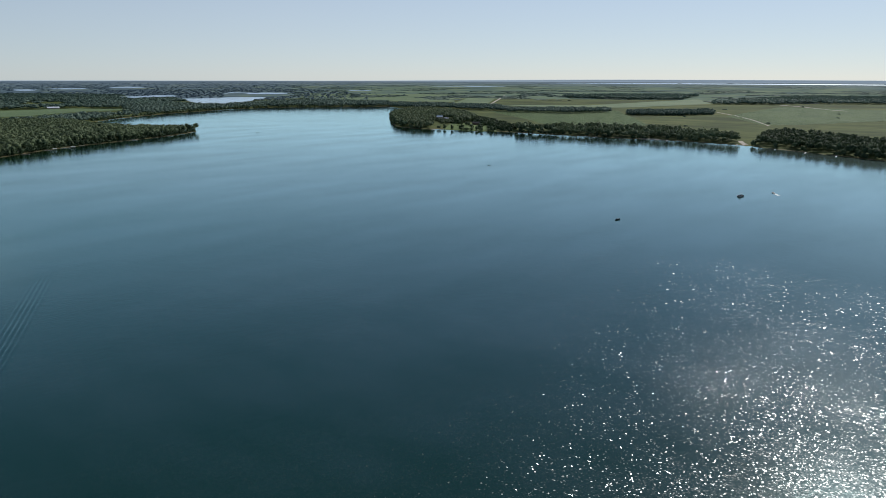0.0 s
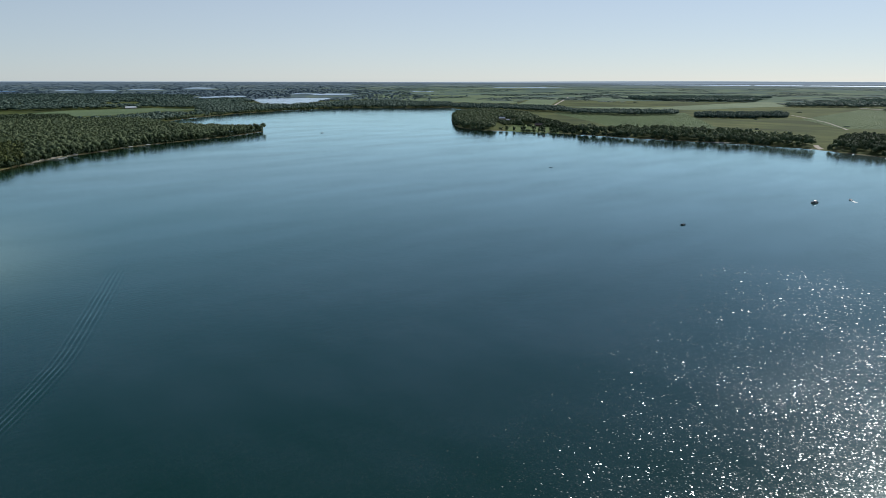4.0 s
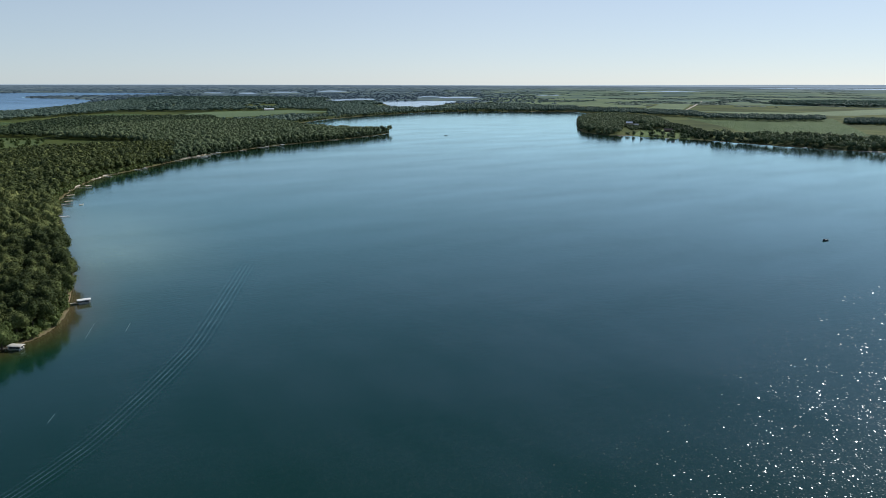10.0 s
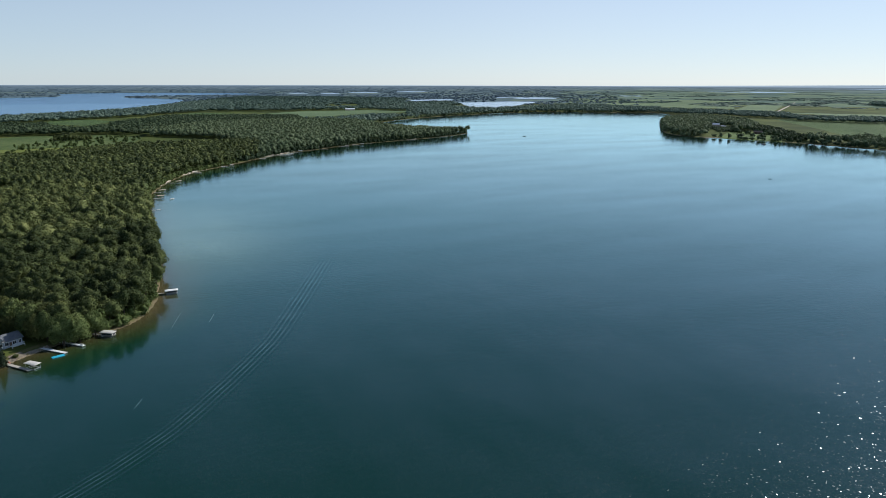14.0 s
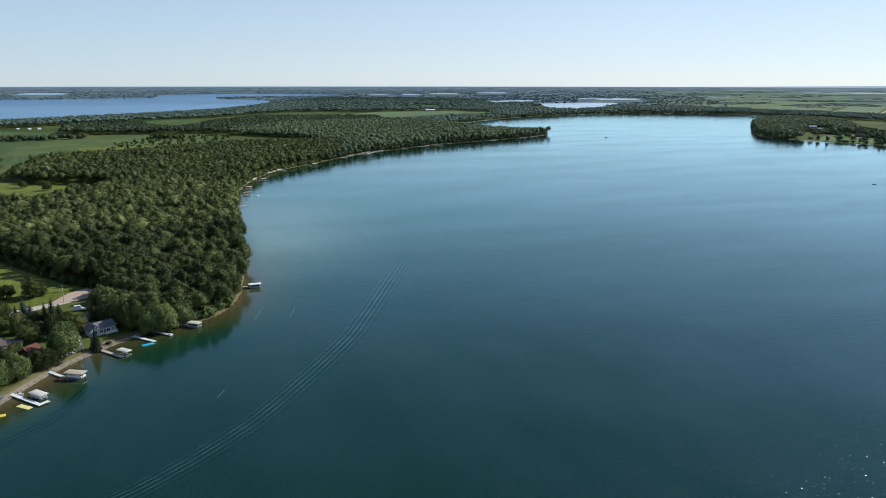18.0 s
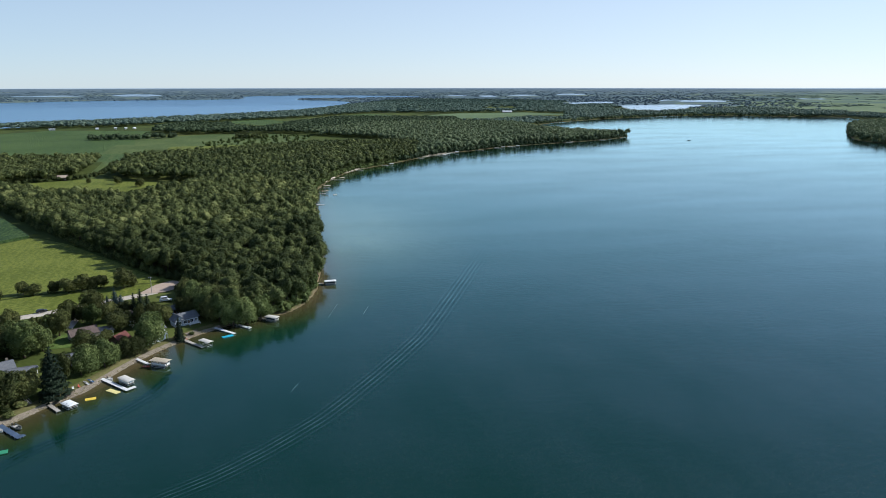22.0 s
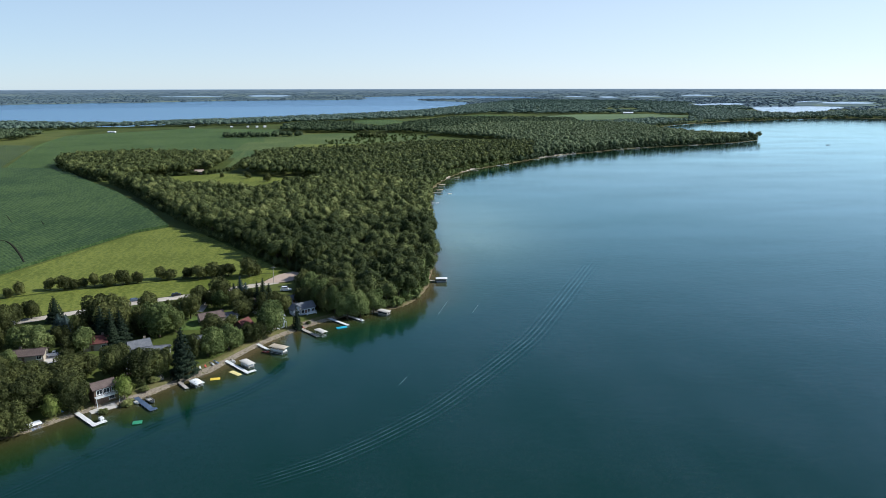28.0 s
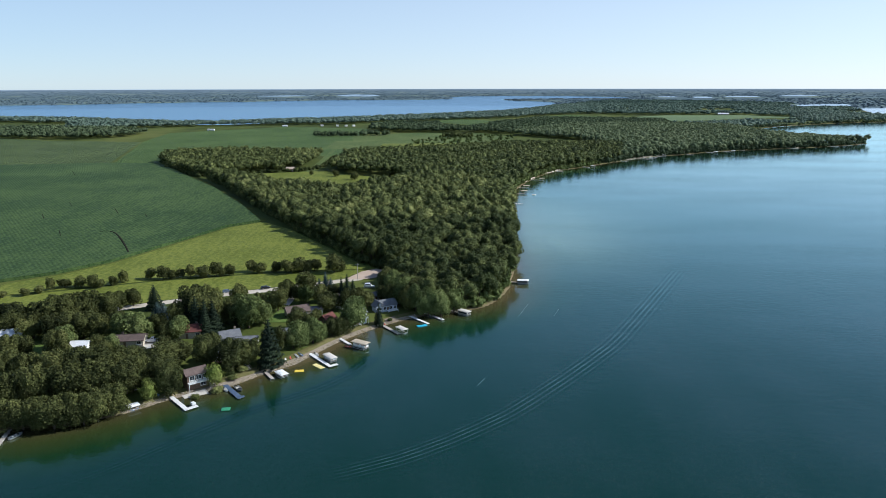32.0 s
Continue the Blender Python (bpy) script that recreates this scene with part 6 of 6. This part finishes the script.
WHITE_DOCK, GREY_DOCK = "long white panel dock on pipe legs", "weathered grey wooden dock on pipe legs"
dock(-130.8, 185.5, -133.5, 196.0, 1.3, M_DOCK_GREY, "grey dock with a small boat beside the sandy shore")
motor_boat(-129.4, 192.2, 65, 4.4, M_HULL_GREY, "small grey boat with a green cover beside the dock")
boat_lift(-101.9, 211.0, 40, 4.2, 3.4, M_CANVAS_WHITE, "small boat lift with a white top on the sandy shore", 1.7)
paddle_craft(-101.2, 210.2, 50, 2.6, 0.9, M_BLUE, "small blue craft lying at the water's edge")
dock(-93.0, 219.6, -84.6, 210.4, 1.5, M_DOCK_WHITE, "long white dock with a cross platform at its end", (4.6, 1.7))
raft(-83.0, 213.3, -48, 1.6, 1.2, M_HULL_WHITE, "white storage box standing on the dock end", "dock_box", 0.52, 0.6)
dock(-77.2, 228.6, -69.6, 219.2, 1.8, M_DOCK_BLUE, "blue-grey dock with boats moored on both sides", (2.6, 1.6))
motor_boat(-75.9, 224.9, -50, 3.0, M_HULL_WHITE, "small white boat moored at the blue-grey dock", screen=False)
motor_boat(-71.6, 226.0, -50, 5.2, M_HULL_GREY, "grey motor boat with a windscreen at the blue-grey dock")
raft(-71.3, 210.3, 10, 2.8, 2.2, M_GREEN, "square green swimming raft floating off the docks")
dock(-67.2, 242.4, -61.6, 234.0, 1.3, M_DOCK_GREY, GREY_DOCK)
boat_lift(-59.0, 237.2, -50, 6.0, 3.6, M_CANVAS_WHITE, "boat lift with a clean white canopy", 1.7)
pontoon_boat(-59.0, 237.2, -50, 5.6, M_HULL_DARK, "dark boat stored under the white canopy", z=0.25)
raft(-53.6, 242.0, 8, 3.4, 2.0, M_YELLOW, "bright yellow floating mat", "floating_mat", -0.1, 0.14)
dock(-52.8, 258.4, -43.2, 246.2, 1.5, M_DOCK_WHITE, WHITE_DOCK, (4.0, 1.6))
boat_lift(-43.6, 252.0, -51, 7.4, 3.4, M_CANVAS_PALE, "boat lift with a pale rounded canopy")
pontoon_boat(-43.6, 252.0, -51, 6.4, M_HULL_WHITE, "white pontoon boat under the pale canopy", z=0.25)
raft(-47.2, 246.4, -45, 5.6, 2.0, M_PALE_YELLOW, "pale yellow floating mat beside the white dock", "floating_mat", -0.1, 0.14)
motor_boat(-49.8, 257.3, -51, 3.2, M_HULL_WHITE, "small white boat tied inside the white dock", screen=False)
dock(-43.2, 275.0, -37.8, 267.8, 1.3, M_DOCK_WHITE, "short white dock with red craft beside it")
paddle_craft(-38.6, 266.6, -20, 2.8, 1.0, M_RED, "red paddle craft beside the short dock")
boat_lift(-33.4, 265.4, -33, 8.4, 4.0, M_CANVAS_TAN, "large boat lift with a tan canopy", 3.0)
pontoon_boat(-33.4, 265.4, -33, 7.4, M_HULL_WHITE, "white pontoon boat under the tan canopy", z=0.2)
dock(-26.8, 291.6, -18.8, 280.4, 1.5, M_DOCK_GREY, GREY_DOCK)
boat_lift(-17.8, 283.4, -50, 6.8, 3.2, M_CANVAS_PALE, "boat lift with a rounded off-white canopy", 2.4)
dock(-15.0, 303.6, -6.6, 293.4, 1.5, M_DOCK_WHITE, WHITE_DOCK)
raft(-9.4, 291.6, 20, 4.6, 1.8, M_CYAN, "turquoise inflatable raft beside the white dock", "inflatable_raft", -0.08, 0.3)
dock(-8.6, 308.6, 0.0, 298.6, 1.5, M_DOCK_WHITE, "long white dock with a bench at its end")
raft(-0.6, 299.4, -48, 1.4, 0.6, M_VINYL, "small bench on the end of the dock", "dock_bench", 0.52, 0.4)
dock(3.6, 312.4, 8.0, 308.0, 1.3, M_DOCK_GREY, GREY_DOCK)
boat_lift(9.8, 307.0, -40, 7.0, 3.6, M_CANVAS_PALE, "boat lift with an off-white canopy under the trees", 2.4)
pontoon_boat(9.8, 307.0, -40, 6.2, M_HULL_DARK, "dark pontoon boat under the off-white canopy", z=0.2)
dock(35.0, 361.0, 40.8, 359.6, 1.4, M_DOCK_GREY, GREY_DOCK)
boat_lift(42.6, 358.6, -5, 7.0, 3.4, M_CANVAS_WHITE, "lone boat lift with a white canopy off the wooded point", 2.4)
pontoon_boat(42.6, 358.6, -5, 6.0, M_HULL_DARK, "dark boat under the lone white canopy", z=0.2)
dock(58.0, 613.7, 70.8, 613.7, 1.4, M_DOCK_WHITE, "narrow pale dock under the wooded bank")
dock(66.0, 673.5, 80.0, 676.0, 1.5, M_DOCK_GREY, GREY_DOCK)
boat_lift(79.5, 679.5, 10, 7.5, 3.5, M_CANVAS_TAN, "boat lift with a tan canopy at the far docks", 2.8)
motor_boat(88.0, 668.0, 30, 4.5, M_HULL_WHITE, "white boat moored off the far docks")
boat_lift(86.0, 716.0, 10, 8.0, 3.5, M_CANVAS_TAN, "boat lift with a tan canopy by the sandy bank", 2.8)
dock(78.0, 715.0, 84.0, 713.0, 1.4, M_DOCK_GREY, GREY_DOCK)
boat_lift(110.0, 774.0, 20, 7.5, 3.5, M_CANVAS_TAN, "boat lift with a tan canopy by the sandy bank", 2.8)
dock(98.0, 778.0, 106.0, 774.0, 1.4, M_DOCK_GREY, GREY_DOCK)
for k, (dx, dy, l) in enumerate([(141, 858, 10), (184, 899, 7), (250, 974, 9), (282, 1004, 16), (291, 1013, 14), (318, 1040, 8), (372, 1068, 12), (416, 1098, 9), (446, 1116, 14), (481, 1133, 7), (582, 1166, 9), (667, 1201, 8)]):
    dock(dx - 3, dy + 4, dx + l * 0.55, dy - l * 0.8, 1.6, M_DOCK_WHITE if k % 3 else M_DOCK_GREY, "pale dock on the far wooded shore")
    if k in (1, 3, 4, 5, 7, 8):
        boat_lift(dx + l * 0.55 + 5, dy - l * 0.8 + 3, -40, 7, 3.4, M_CANVAS_WHITE, "boat lift with a white canopy on the far shore", 2.6)
for dx, dy in [(1113, 940), (1140, 850), (1160, 745), (1176, 600), (1190, 470), (1188, 352), (1152, 283), (1128, 235), (1106, 190)]:
    dock(dx + 5, dy, dx - 11, dy - 2, 1.8, M_DOCK_WHITE, "white dock on the eastern bank")

pontoon_boat(664.5, 184.0, 160, 7.6, M_HULL_DARK, "dark pontoon boat with a sun top drifting on the lake", shade=M_HULL_DARK)
motor_boat(705, 166, 35, 6.0, M_HULL_WHITE, "white motor boat running on the lake")
motor_boat(489, 222, 170, 5.2, M_HULL_DARK, "dark fishing boat lying still on the lake")
motor_boat(822, 1145, 180, 7.0, M_HULL_DARK, "dark motor boat off the wooded cape")
paddle_craft(701, 499, 150, 4.2, 1.0, M_HULL_DARK, "slim dark canoe far out on the lake")
pontoon_boat(1086, 797, 100, 7.0, M_HULL_DARK, "dark pontoon boat anchored off the eastern lawn", shade=M_HULL_DARK)
motor_boat(-68.5, 297.1, 20, 4.0, M_HULL_WHITE, "white boat lying on the lawn between cottages", on_land(-68.5, 297.1) + 0.05, False)


# ---- vehicles and poles ----
def car_shape(bm, l, w, h, truck):
    prof = [(-0.5, 0.32), (-0.5, 0.62), (-0.48, 0.9)]
    prof += [(-0.02, 0.93), (0.02, h), (0.2, h), (0.28, 0.98), (0.46, 0.88), (0.5, 0.6), (0.5, 0.32)] if truck else [(-0.44, 1.0), (-0.36, h - 0.04), (0.08, h), (0.24, 0.98), (0.45, 0.86), (0.5, 0.6), (0.5, 0.32)]
    rows = []
    for s, k in ((-0.5, 0.94), (-0.46, 1.0), (0.46, 1.0), (0.5, 0.94)):
        rows.append([(u * l * k, s * w * (0.86 if z > 1.02 else 1.0), z if k == 1.0 else 0.32 + (z - 0.32) * 0.96) for u, z in prof])
    loft(bm, rows)


def car(x, y, turn, paint, label, l=4.7, w=1.85, h=1.55, truck=False, name="car"):
    root = thing(name, label, "car", pose(x, y, on_land(x, y) + 0.3, 0, 0, turn))
    bodywork = part("body", mesh_from(car_shape, l, w, h, truck), paint, root)
    c0, c1 = (0.05, 0.2) if truck else (-0.33, 0.1)
    for s in (-1, 1):
        part("side_window", boxes(((c0 + c1) / 2 * l, s * (w * 0.44), 1.04, (c1 - c0) * l, 0.06, h - 1.16)), M_GLASS, bodywork)
        part("headlight", boxes((0.49 * l, s * w * 0.36, 0.62, 0.1, 0.3, 0.16)), M_CANVAS_WHITE, bodywork)
    part("windscreen", boxes(((c1 + 0.05) * l, 0, 1.0, 0.3, w * 0.78, h - 1.12)), M_GLASS, bodywork)
    for sx in (-0.31, 0.31):
        for sy in (-1, 1):
            bm = bmesh.new()
            rod(bm, (sx * l, sy * (w / 2 - 0.2), 0.34), (sx * l, sy * (w / 2 + 0.02), 0.34), 0.34, None, 12)
            wheel = part("wheel", bm, M_TYRE, root)
            bm = bmesh.new()
            rod(bm, (sx * l, sy * (w / 2 + 0.02), 0.34), (sx * l, sy * (w / 2 + 0.04), 0.34), 0.2, None, 10)
            part("rim", bm, M_RIM, wheel)
    return root


car(-117.6, 264.6, 12, M_CAR_WHITE, "white pickup truck parked by the brown-roofed house", 5.6, 2.0, 1.85, True, "pickup_truck")
car(-106.9, 330.6, 28, M_CAR_BLUE, "blue-grey car on the gravel road", name="car")
car(-89.6, 337.4, 30, M_CAR_BLACK, "black car on the gravel road")
car(-37.9, 342.5, 5, M_CAR_WHITE, "white van parked on the grass near the road end", 5.6, 2.1, 2.3, False, "van")
car(-32.0, 331.0, 20, M_CAR_BLACK, "dark car beside the blue garage")

pole = thing("utility_pole", "grey wooden utility pole at the end of the road", "pole", pose(-45.4, 356.5, on_land(-45.4, 356.5)))
bm = bmesh.new()
rod(bm, (0, 0, -0.8), (0, 0, 9.0), 0.17, 0.11, 8)
part("shaft", bm, M_DOCK_GREY, pole)
part("cross_arm", boxes((0, 0, 8.3, 2.2, 0.12, 0.14)), M_DOCK_GREY, pole)
for k in (-0.9, 0.9):
    part("insulator", boxes((k, 0, 8.44, 0.1, 0.1, 0.2)), M_HULL_WHITE, pole)



def stairs(x, y, turn, steps, label):
    """Wooden garden stairs with two stringers, down the bank."""
    root = thing("garden_stairs", label, "stairs", pose(x, y, on_land(x, y), 0, 0, turn))
    for k in range(steps):
        part("tread", boxes((k * 0.3, 0, k * 0.17 + 0.1, 0.32, 1.3, 0.06)), M_DOCK_GREY, root)
    for s in (-1, 1):
        bm = bmesh.new()
        rod(bm, (-0.2, s * 0.65, -0.1), (steps * 0.3, s * 0.65, steps * 0.17 + 0.1), 0.08)
        part("stringer", bm, M_DOCK_GREY, root)
        bm = bmesh.new()
        rod(bm, (0, s * 0.65, 0), (0, s * 0.65, 1.1), 0.05)
        rod(bm, (0, s * 0.65, 1.1), (steps * 0.3, s * 0.65, steps * 0.17 + 1.1), 0.05)
        part("handrail", bm, M_DOCK_GREY, root)


def swing(x, y, turn):
    root = thing("swing_frame", "dark timber swing frame on the bank", "swing", pose(x, y, on_land(x, y), 0, 0, turn))
    for s in (-1, 1):
        for k in (-1, 1):
            bm = bmesh.new()
            rod(bm, (s * 1.5, k * 0.8, -0.2), (s * 1.5, 0, 2.4), 0.08)
            part("leg", bm, M_BARK, root)
    part("top_beam", boxes((0, 0, 2.35, 3.4, 0.14, 0.14)), M_BARK, root)
    part("bench", boxes((0, 0, 0.55, 1.6, 0.5, 0.08)), M_DOCK_GREY, root)
    for s in (-1, 1):
        bm = bmesh.new()
        rod(bm, (s * 0.7, 0, 0.6), (s * 0.7, 0, 2.36), 0.02)
        part("chain", bm, M_POST, root)


def lawn_chair(x, y, turn, material):
    root = thing("lawn_chair", "garden chair on the bank above the docks", "chair", pose(x, y, on_land(x, y) + 0.05, 0, 0, turn), "garden chairs")
    part("seat", boxes((0, 0, 0.36, 0.6, 0.6, 0.06)), material, root)
    part("backrest", boxes((-0.3, 0, 0.42, 0.07, 0.6, 0.6)), material, root)
    for a in (-0.25, 0.25):
        for b in (-0.25, 0.25):
            part("leg", boxes((a, b, 0, 0.05, 0.05, 0.37)), material, root)


stairs(-71.5, 240.5, 140, 7, "weathered wooden stairs up the grassy bank")
stairs(-80.5, 226.5, 128, 6, "short wooden stairs beside the two-storey cottage")
swing(-105.2, 221.5, 35)
for k, (cx, cy) in enumerate([(-60.2, 249.5), (-58.6, 251.0), (-64.0, 246.0), (-27.5, 291.0), (-25.8, 292.5), (-96.5, 218.5)]):
    lawn_chair(cx, cy, 300 + 25 * k, (M_HULL_WHITE, M_RED, M_BLUE)[k % 3])
paddle_craft(-55.8, 255.6, 130, 3.6, 0.8, M_BLUE, "blue kayak lying on the bank under the trees").matrix_basis.translation.z = on_land(-55.8, 255.6) + 0.1
paddle_craft(-57.0, 254.0, 125, 3.6, 0.8, M_HULL_WHITE, "white kayak lying on the bank under the trees").matrix_basis.translation.z = on_land(-57.0, 254.0) + 0.1
drape("deck_platform", [(-24.6, 294.6), (-20.4, 298.6), (-22.4, 300.8), (-26.6, 296.8)], 0.35, M_BANK, "low brown timber platform on the bank", "platform", 3)
drape("driveway", [(-119, 257), (-113, 259.5), (-114.8, 267.2), (-120.6, 266.2)], 0.12, M_CONCRETE, "pale concrete drive beside the brown-roofed house", "driveway", 4)
drape("cottage_patio", [(-87, 217.6), (-80.6, 222.6), (-83, 225.5), (-89.4, 220.5)], 0.25, M_CONCRETE, "pale stone patio below the two-storey cottage", "patio", 3)
drape("cottage_lawn", [(-78, 290), (-63, 291), (-60, 306), (-76, 306)], 0.12, M_LAWN, "mown lawn between the cottages", "lawn", 4)
drape("barn_lawn", [(-172, 248), (-150, 246), (-146, 256), (-150, 262), (-170, 258)], 0.12, M_LAWN, "mown lawn beside the long barn", "lawn", 4)
drape("cape_lawn", [(1122, 924), (1143, 852), (1160, 815), (1250, 876), (1300, 959), (1256, 1007)], 0.3, M_LAWN, "bright mown lawn on the eastern bank", "lawn", 12)


# ---- wakes ----
def wake(line, ridges, label, height=0.10, spread=1.6, material=None):
    """Low ridges of water that a boat has left behind, side by side along a line."""
    line = np.array(line, float)
    t = np.linspace(0, len(line) - 1, 160)
    k = np.arange(len(line))
    pts = np.stack([np.interp(t, k, line[:, 0]), np.interp(t, k, line[:, 1])], 1)
    for _ in range(30):
        pts[1:-1] = (pts[:-2] + 2 * pts[1:-1] + pts[2:]) / 4
    d = np.gradient(pts, axis=0)
    d /= np.linalg.norm(d, axis=1)[:, None]
    side = np.stack([-d[:, 1], d[:, 0]], 1)
    u = np.linspace(-0.5, 0.5, ridges * 8 + 1)
    grow = np.linspace(1.0, 1.5, len(pts))[:, None]
    w = u[None] * ridges * spread * grow
    z = 0.006 + height * (0.5 - 0.5 * np.cos(u * ridges * 2 * math.pi + math.pi * ridges))[None] * (np.cos(u * math.pi) ** 0.7)[None]
    fade = np.clip(np.minimum(np.arange(len(pts)), np.arange(len(pts))[::-1]) / 30, 0, 1)[:, None]
    z = 0.006 + (z - 0.006) * fade * (0.75 + 0.25 * np.sin(np.arange(len(pts)) * 0.7)[:, None])
    v = np.stack([pts[:, :1] + side[:, :1] * w, pts[:, 1:] + side[:, 1:] * w, z], -1)
    n = v.shape[1]
    i = np.arange(len(pts) * n).reshape(-1, n)
    f = np.stack([i[:-1, :-1], i[:-1, 1:], i[1:, 1:], i[1:, :-1]], -1).reshape(-1, 4)[:, ::-1]
    me = mesh_of("wake", v.reshape(-1, 3), f, [material or M_WATER], smooth=True)
    deep(me)
    bay(me, v[..., 0].ravel(), v[..., 1].ravel())
    return tagged(new("wake", me), label, "wake", kind="structure")


wake([(-32.5, 169.5), (-25.5, 172.5), (-11.5, 179.5), (3.5, 190.5), (22.5, 207.5), (47.5, 238.5), (70.5, 269.5), (87.5, 299.5), (118.5, 355.5), (154.5, 421.5)], 5, "low parallel ripples left by a boat", 0.165, 1.6)
wake([(-106, 161), (-92, 174), (-81, 188), (-62, 210.5), (-44, 226), (-34, 239), (-27.5, 256)], 3, "faint dark ripples along the docks", 0.05, 1.5)
# the brightness of these ripples is painted on with the pale foam colour
for a, b, c, d in ((12, 229, 15, 235), (34.7, 305, 41.3, 323.6), (50.8, 305, 55, 315.6)):
    wake([(a, b), ((a + c) / 2, (b + d) / 2), (c, d)], 1, "short ripple on the open water, coloured pale", 0.05, 0.16, M_RIPPLE_FOAM)
wake([(702.5, 164.4), (698, 161.4), (693, 158)], 2, "pale wake behind the running motor boat", 0.12, 1.1, M_RIPPLE_FOAM)


# ---- the stone bank: fieldstones along the cottages' shore, last ----
def stone_mesh(seed):
    rng = np.random.default_rng(seed)
    bm = bmesh.new()
    bmesh.ops.create_icosphere(bm, subdivisions=1, radius=0.5)
    for v in bm.verts:
        v.co = v.co * rng.uniform(0.75, 1.15)
        v.co.z *= 0.72
    me = bpy.data.meshes.new("stone")
    bm.to_mesh(me)
    bm.free()
    me.materials.append(M_STONE)
    return me


ribbon("bank_grass", [(-104.5, 209), (-95.5, 218.5), (-86.5, 226.5), (-78, 231), (-69, 242), (-60, 250.5), (-55.5, 258.5), (-50, 268), (-45.5, 276), (-38.5, 285.5), (-29.5, 295), (-22.5, 302), (-13.5, 308)],
       [2.5, 4.5, 4.5, 5, 4.5, 4, 4, 3.6, 3, 2], 0.16, M_DRY_GRASS, "dry tan-green grass along the top of the stone bank", "grass")
ribbon("bank_sand", [(-104.3, 208.2), (-98.5, 213.8), (-93.6, 218.8), (-85.5, 224), (-76.6, 228.9), (-73.8, 231.7), (-66.8, 240.7), (-57.8, 248.8), (-53.3, 256.6), (-48.4, 266), (-43.8, 273.6), (-36.8, 282.7), (-27.7, 292.8), (-20.6, 299.4), (-12.4, 305.4)],
       [2.0, 2.8, 2.8, 2.8, 2.6, 2.0], 0.12, M_BANK, "tan sand and gravel under the piled stones", "bank")
bank = thing("stone_bank", "bank of pale piled fieldstones along the shore", "stone bank", kind="structure")
stones = [stone_mesh(k) for k in range(6)]
rng = np.random.default_rng(5)
run = np.array([(-104, 207.5), (-98, 213), (-93, 218), (-85, 223), (-76, 228), (-73, 231), (-66, 240), (-57, 248), (-52.5, 256), (-47.5, 265.5), (-43, 273), (-36, 282), (-27, 292), (-20, 298.5), (-12, 304.5)])
seg = np.concatenate([[0], np.cumsum(np.hypot(*np.diff(run, axis=0).T))])
V, F, at = [], [], 0
base_v = [np.array([v.co[:] for v in m.vertices]) for m in stones]
base_f = [np.array([p.vertices[:] for p in m.polygons]) for m in stones]
count = 0
for k in range(3400):
    s = rng.uniform(0, seg[-1])
    x, y = np.interp(s, seg, run[:, 0]), np.interp(s, seg, run[:, 1])
    i = min(np.searchsorted(seg, s), len(run) - 1)
    d = run[i] - run[i - 1]
    d /= np.hypot(*d)
    off = rng.uniform(-0.3, 1.7)
    x, y = x - d[1] * off, y + d[0] * off
    size = rng.uniform(0.3, 0.75) ** 1.15
    z = max(on_land(x, y), -0.15) + 0.1 * size
    kind = int(rng.integers(6))
    turn = rng.uniform(0, 360)
    if k < 300:
        share("stone", stones[kind], bank, pose(x, y, z, 0, 0, turn) @ Matrix.Scale(size, 4))
    else:
        m = np.array(pose(x, y, z, 0, 0, turn) @ Matrix.Scale(size, 4))
        V.append(base_v[kind] @ m[:3, :3].T + m[:3, 3])
        F.append(base_f[kind] + at)
        at += len(base_v[kind])
rest = share("stones", mesh_of("stones", np.concatenate(V), np.concatenate(F), [M_STONE]), bank)
tagged(rest, kind="stuff")
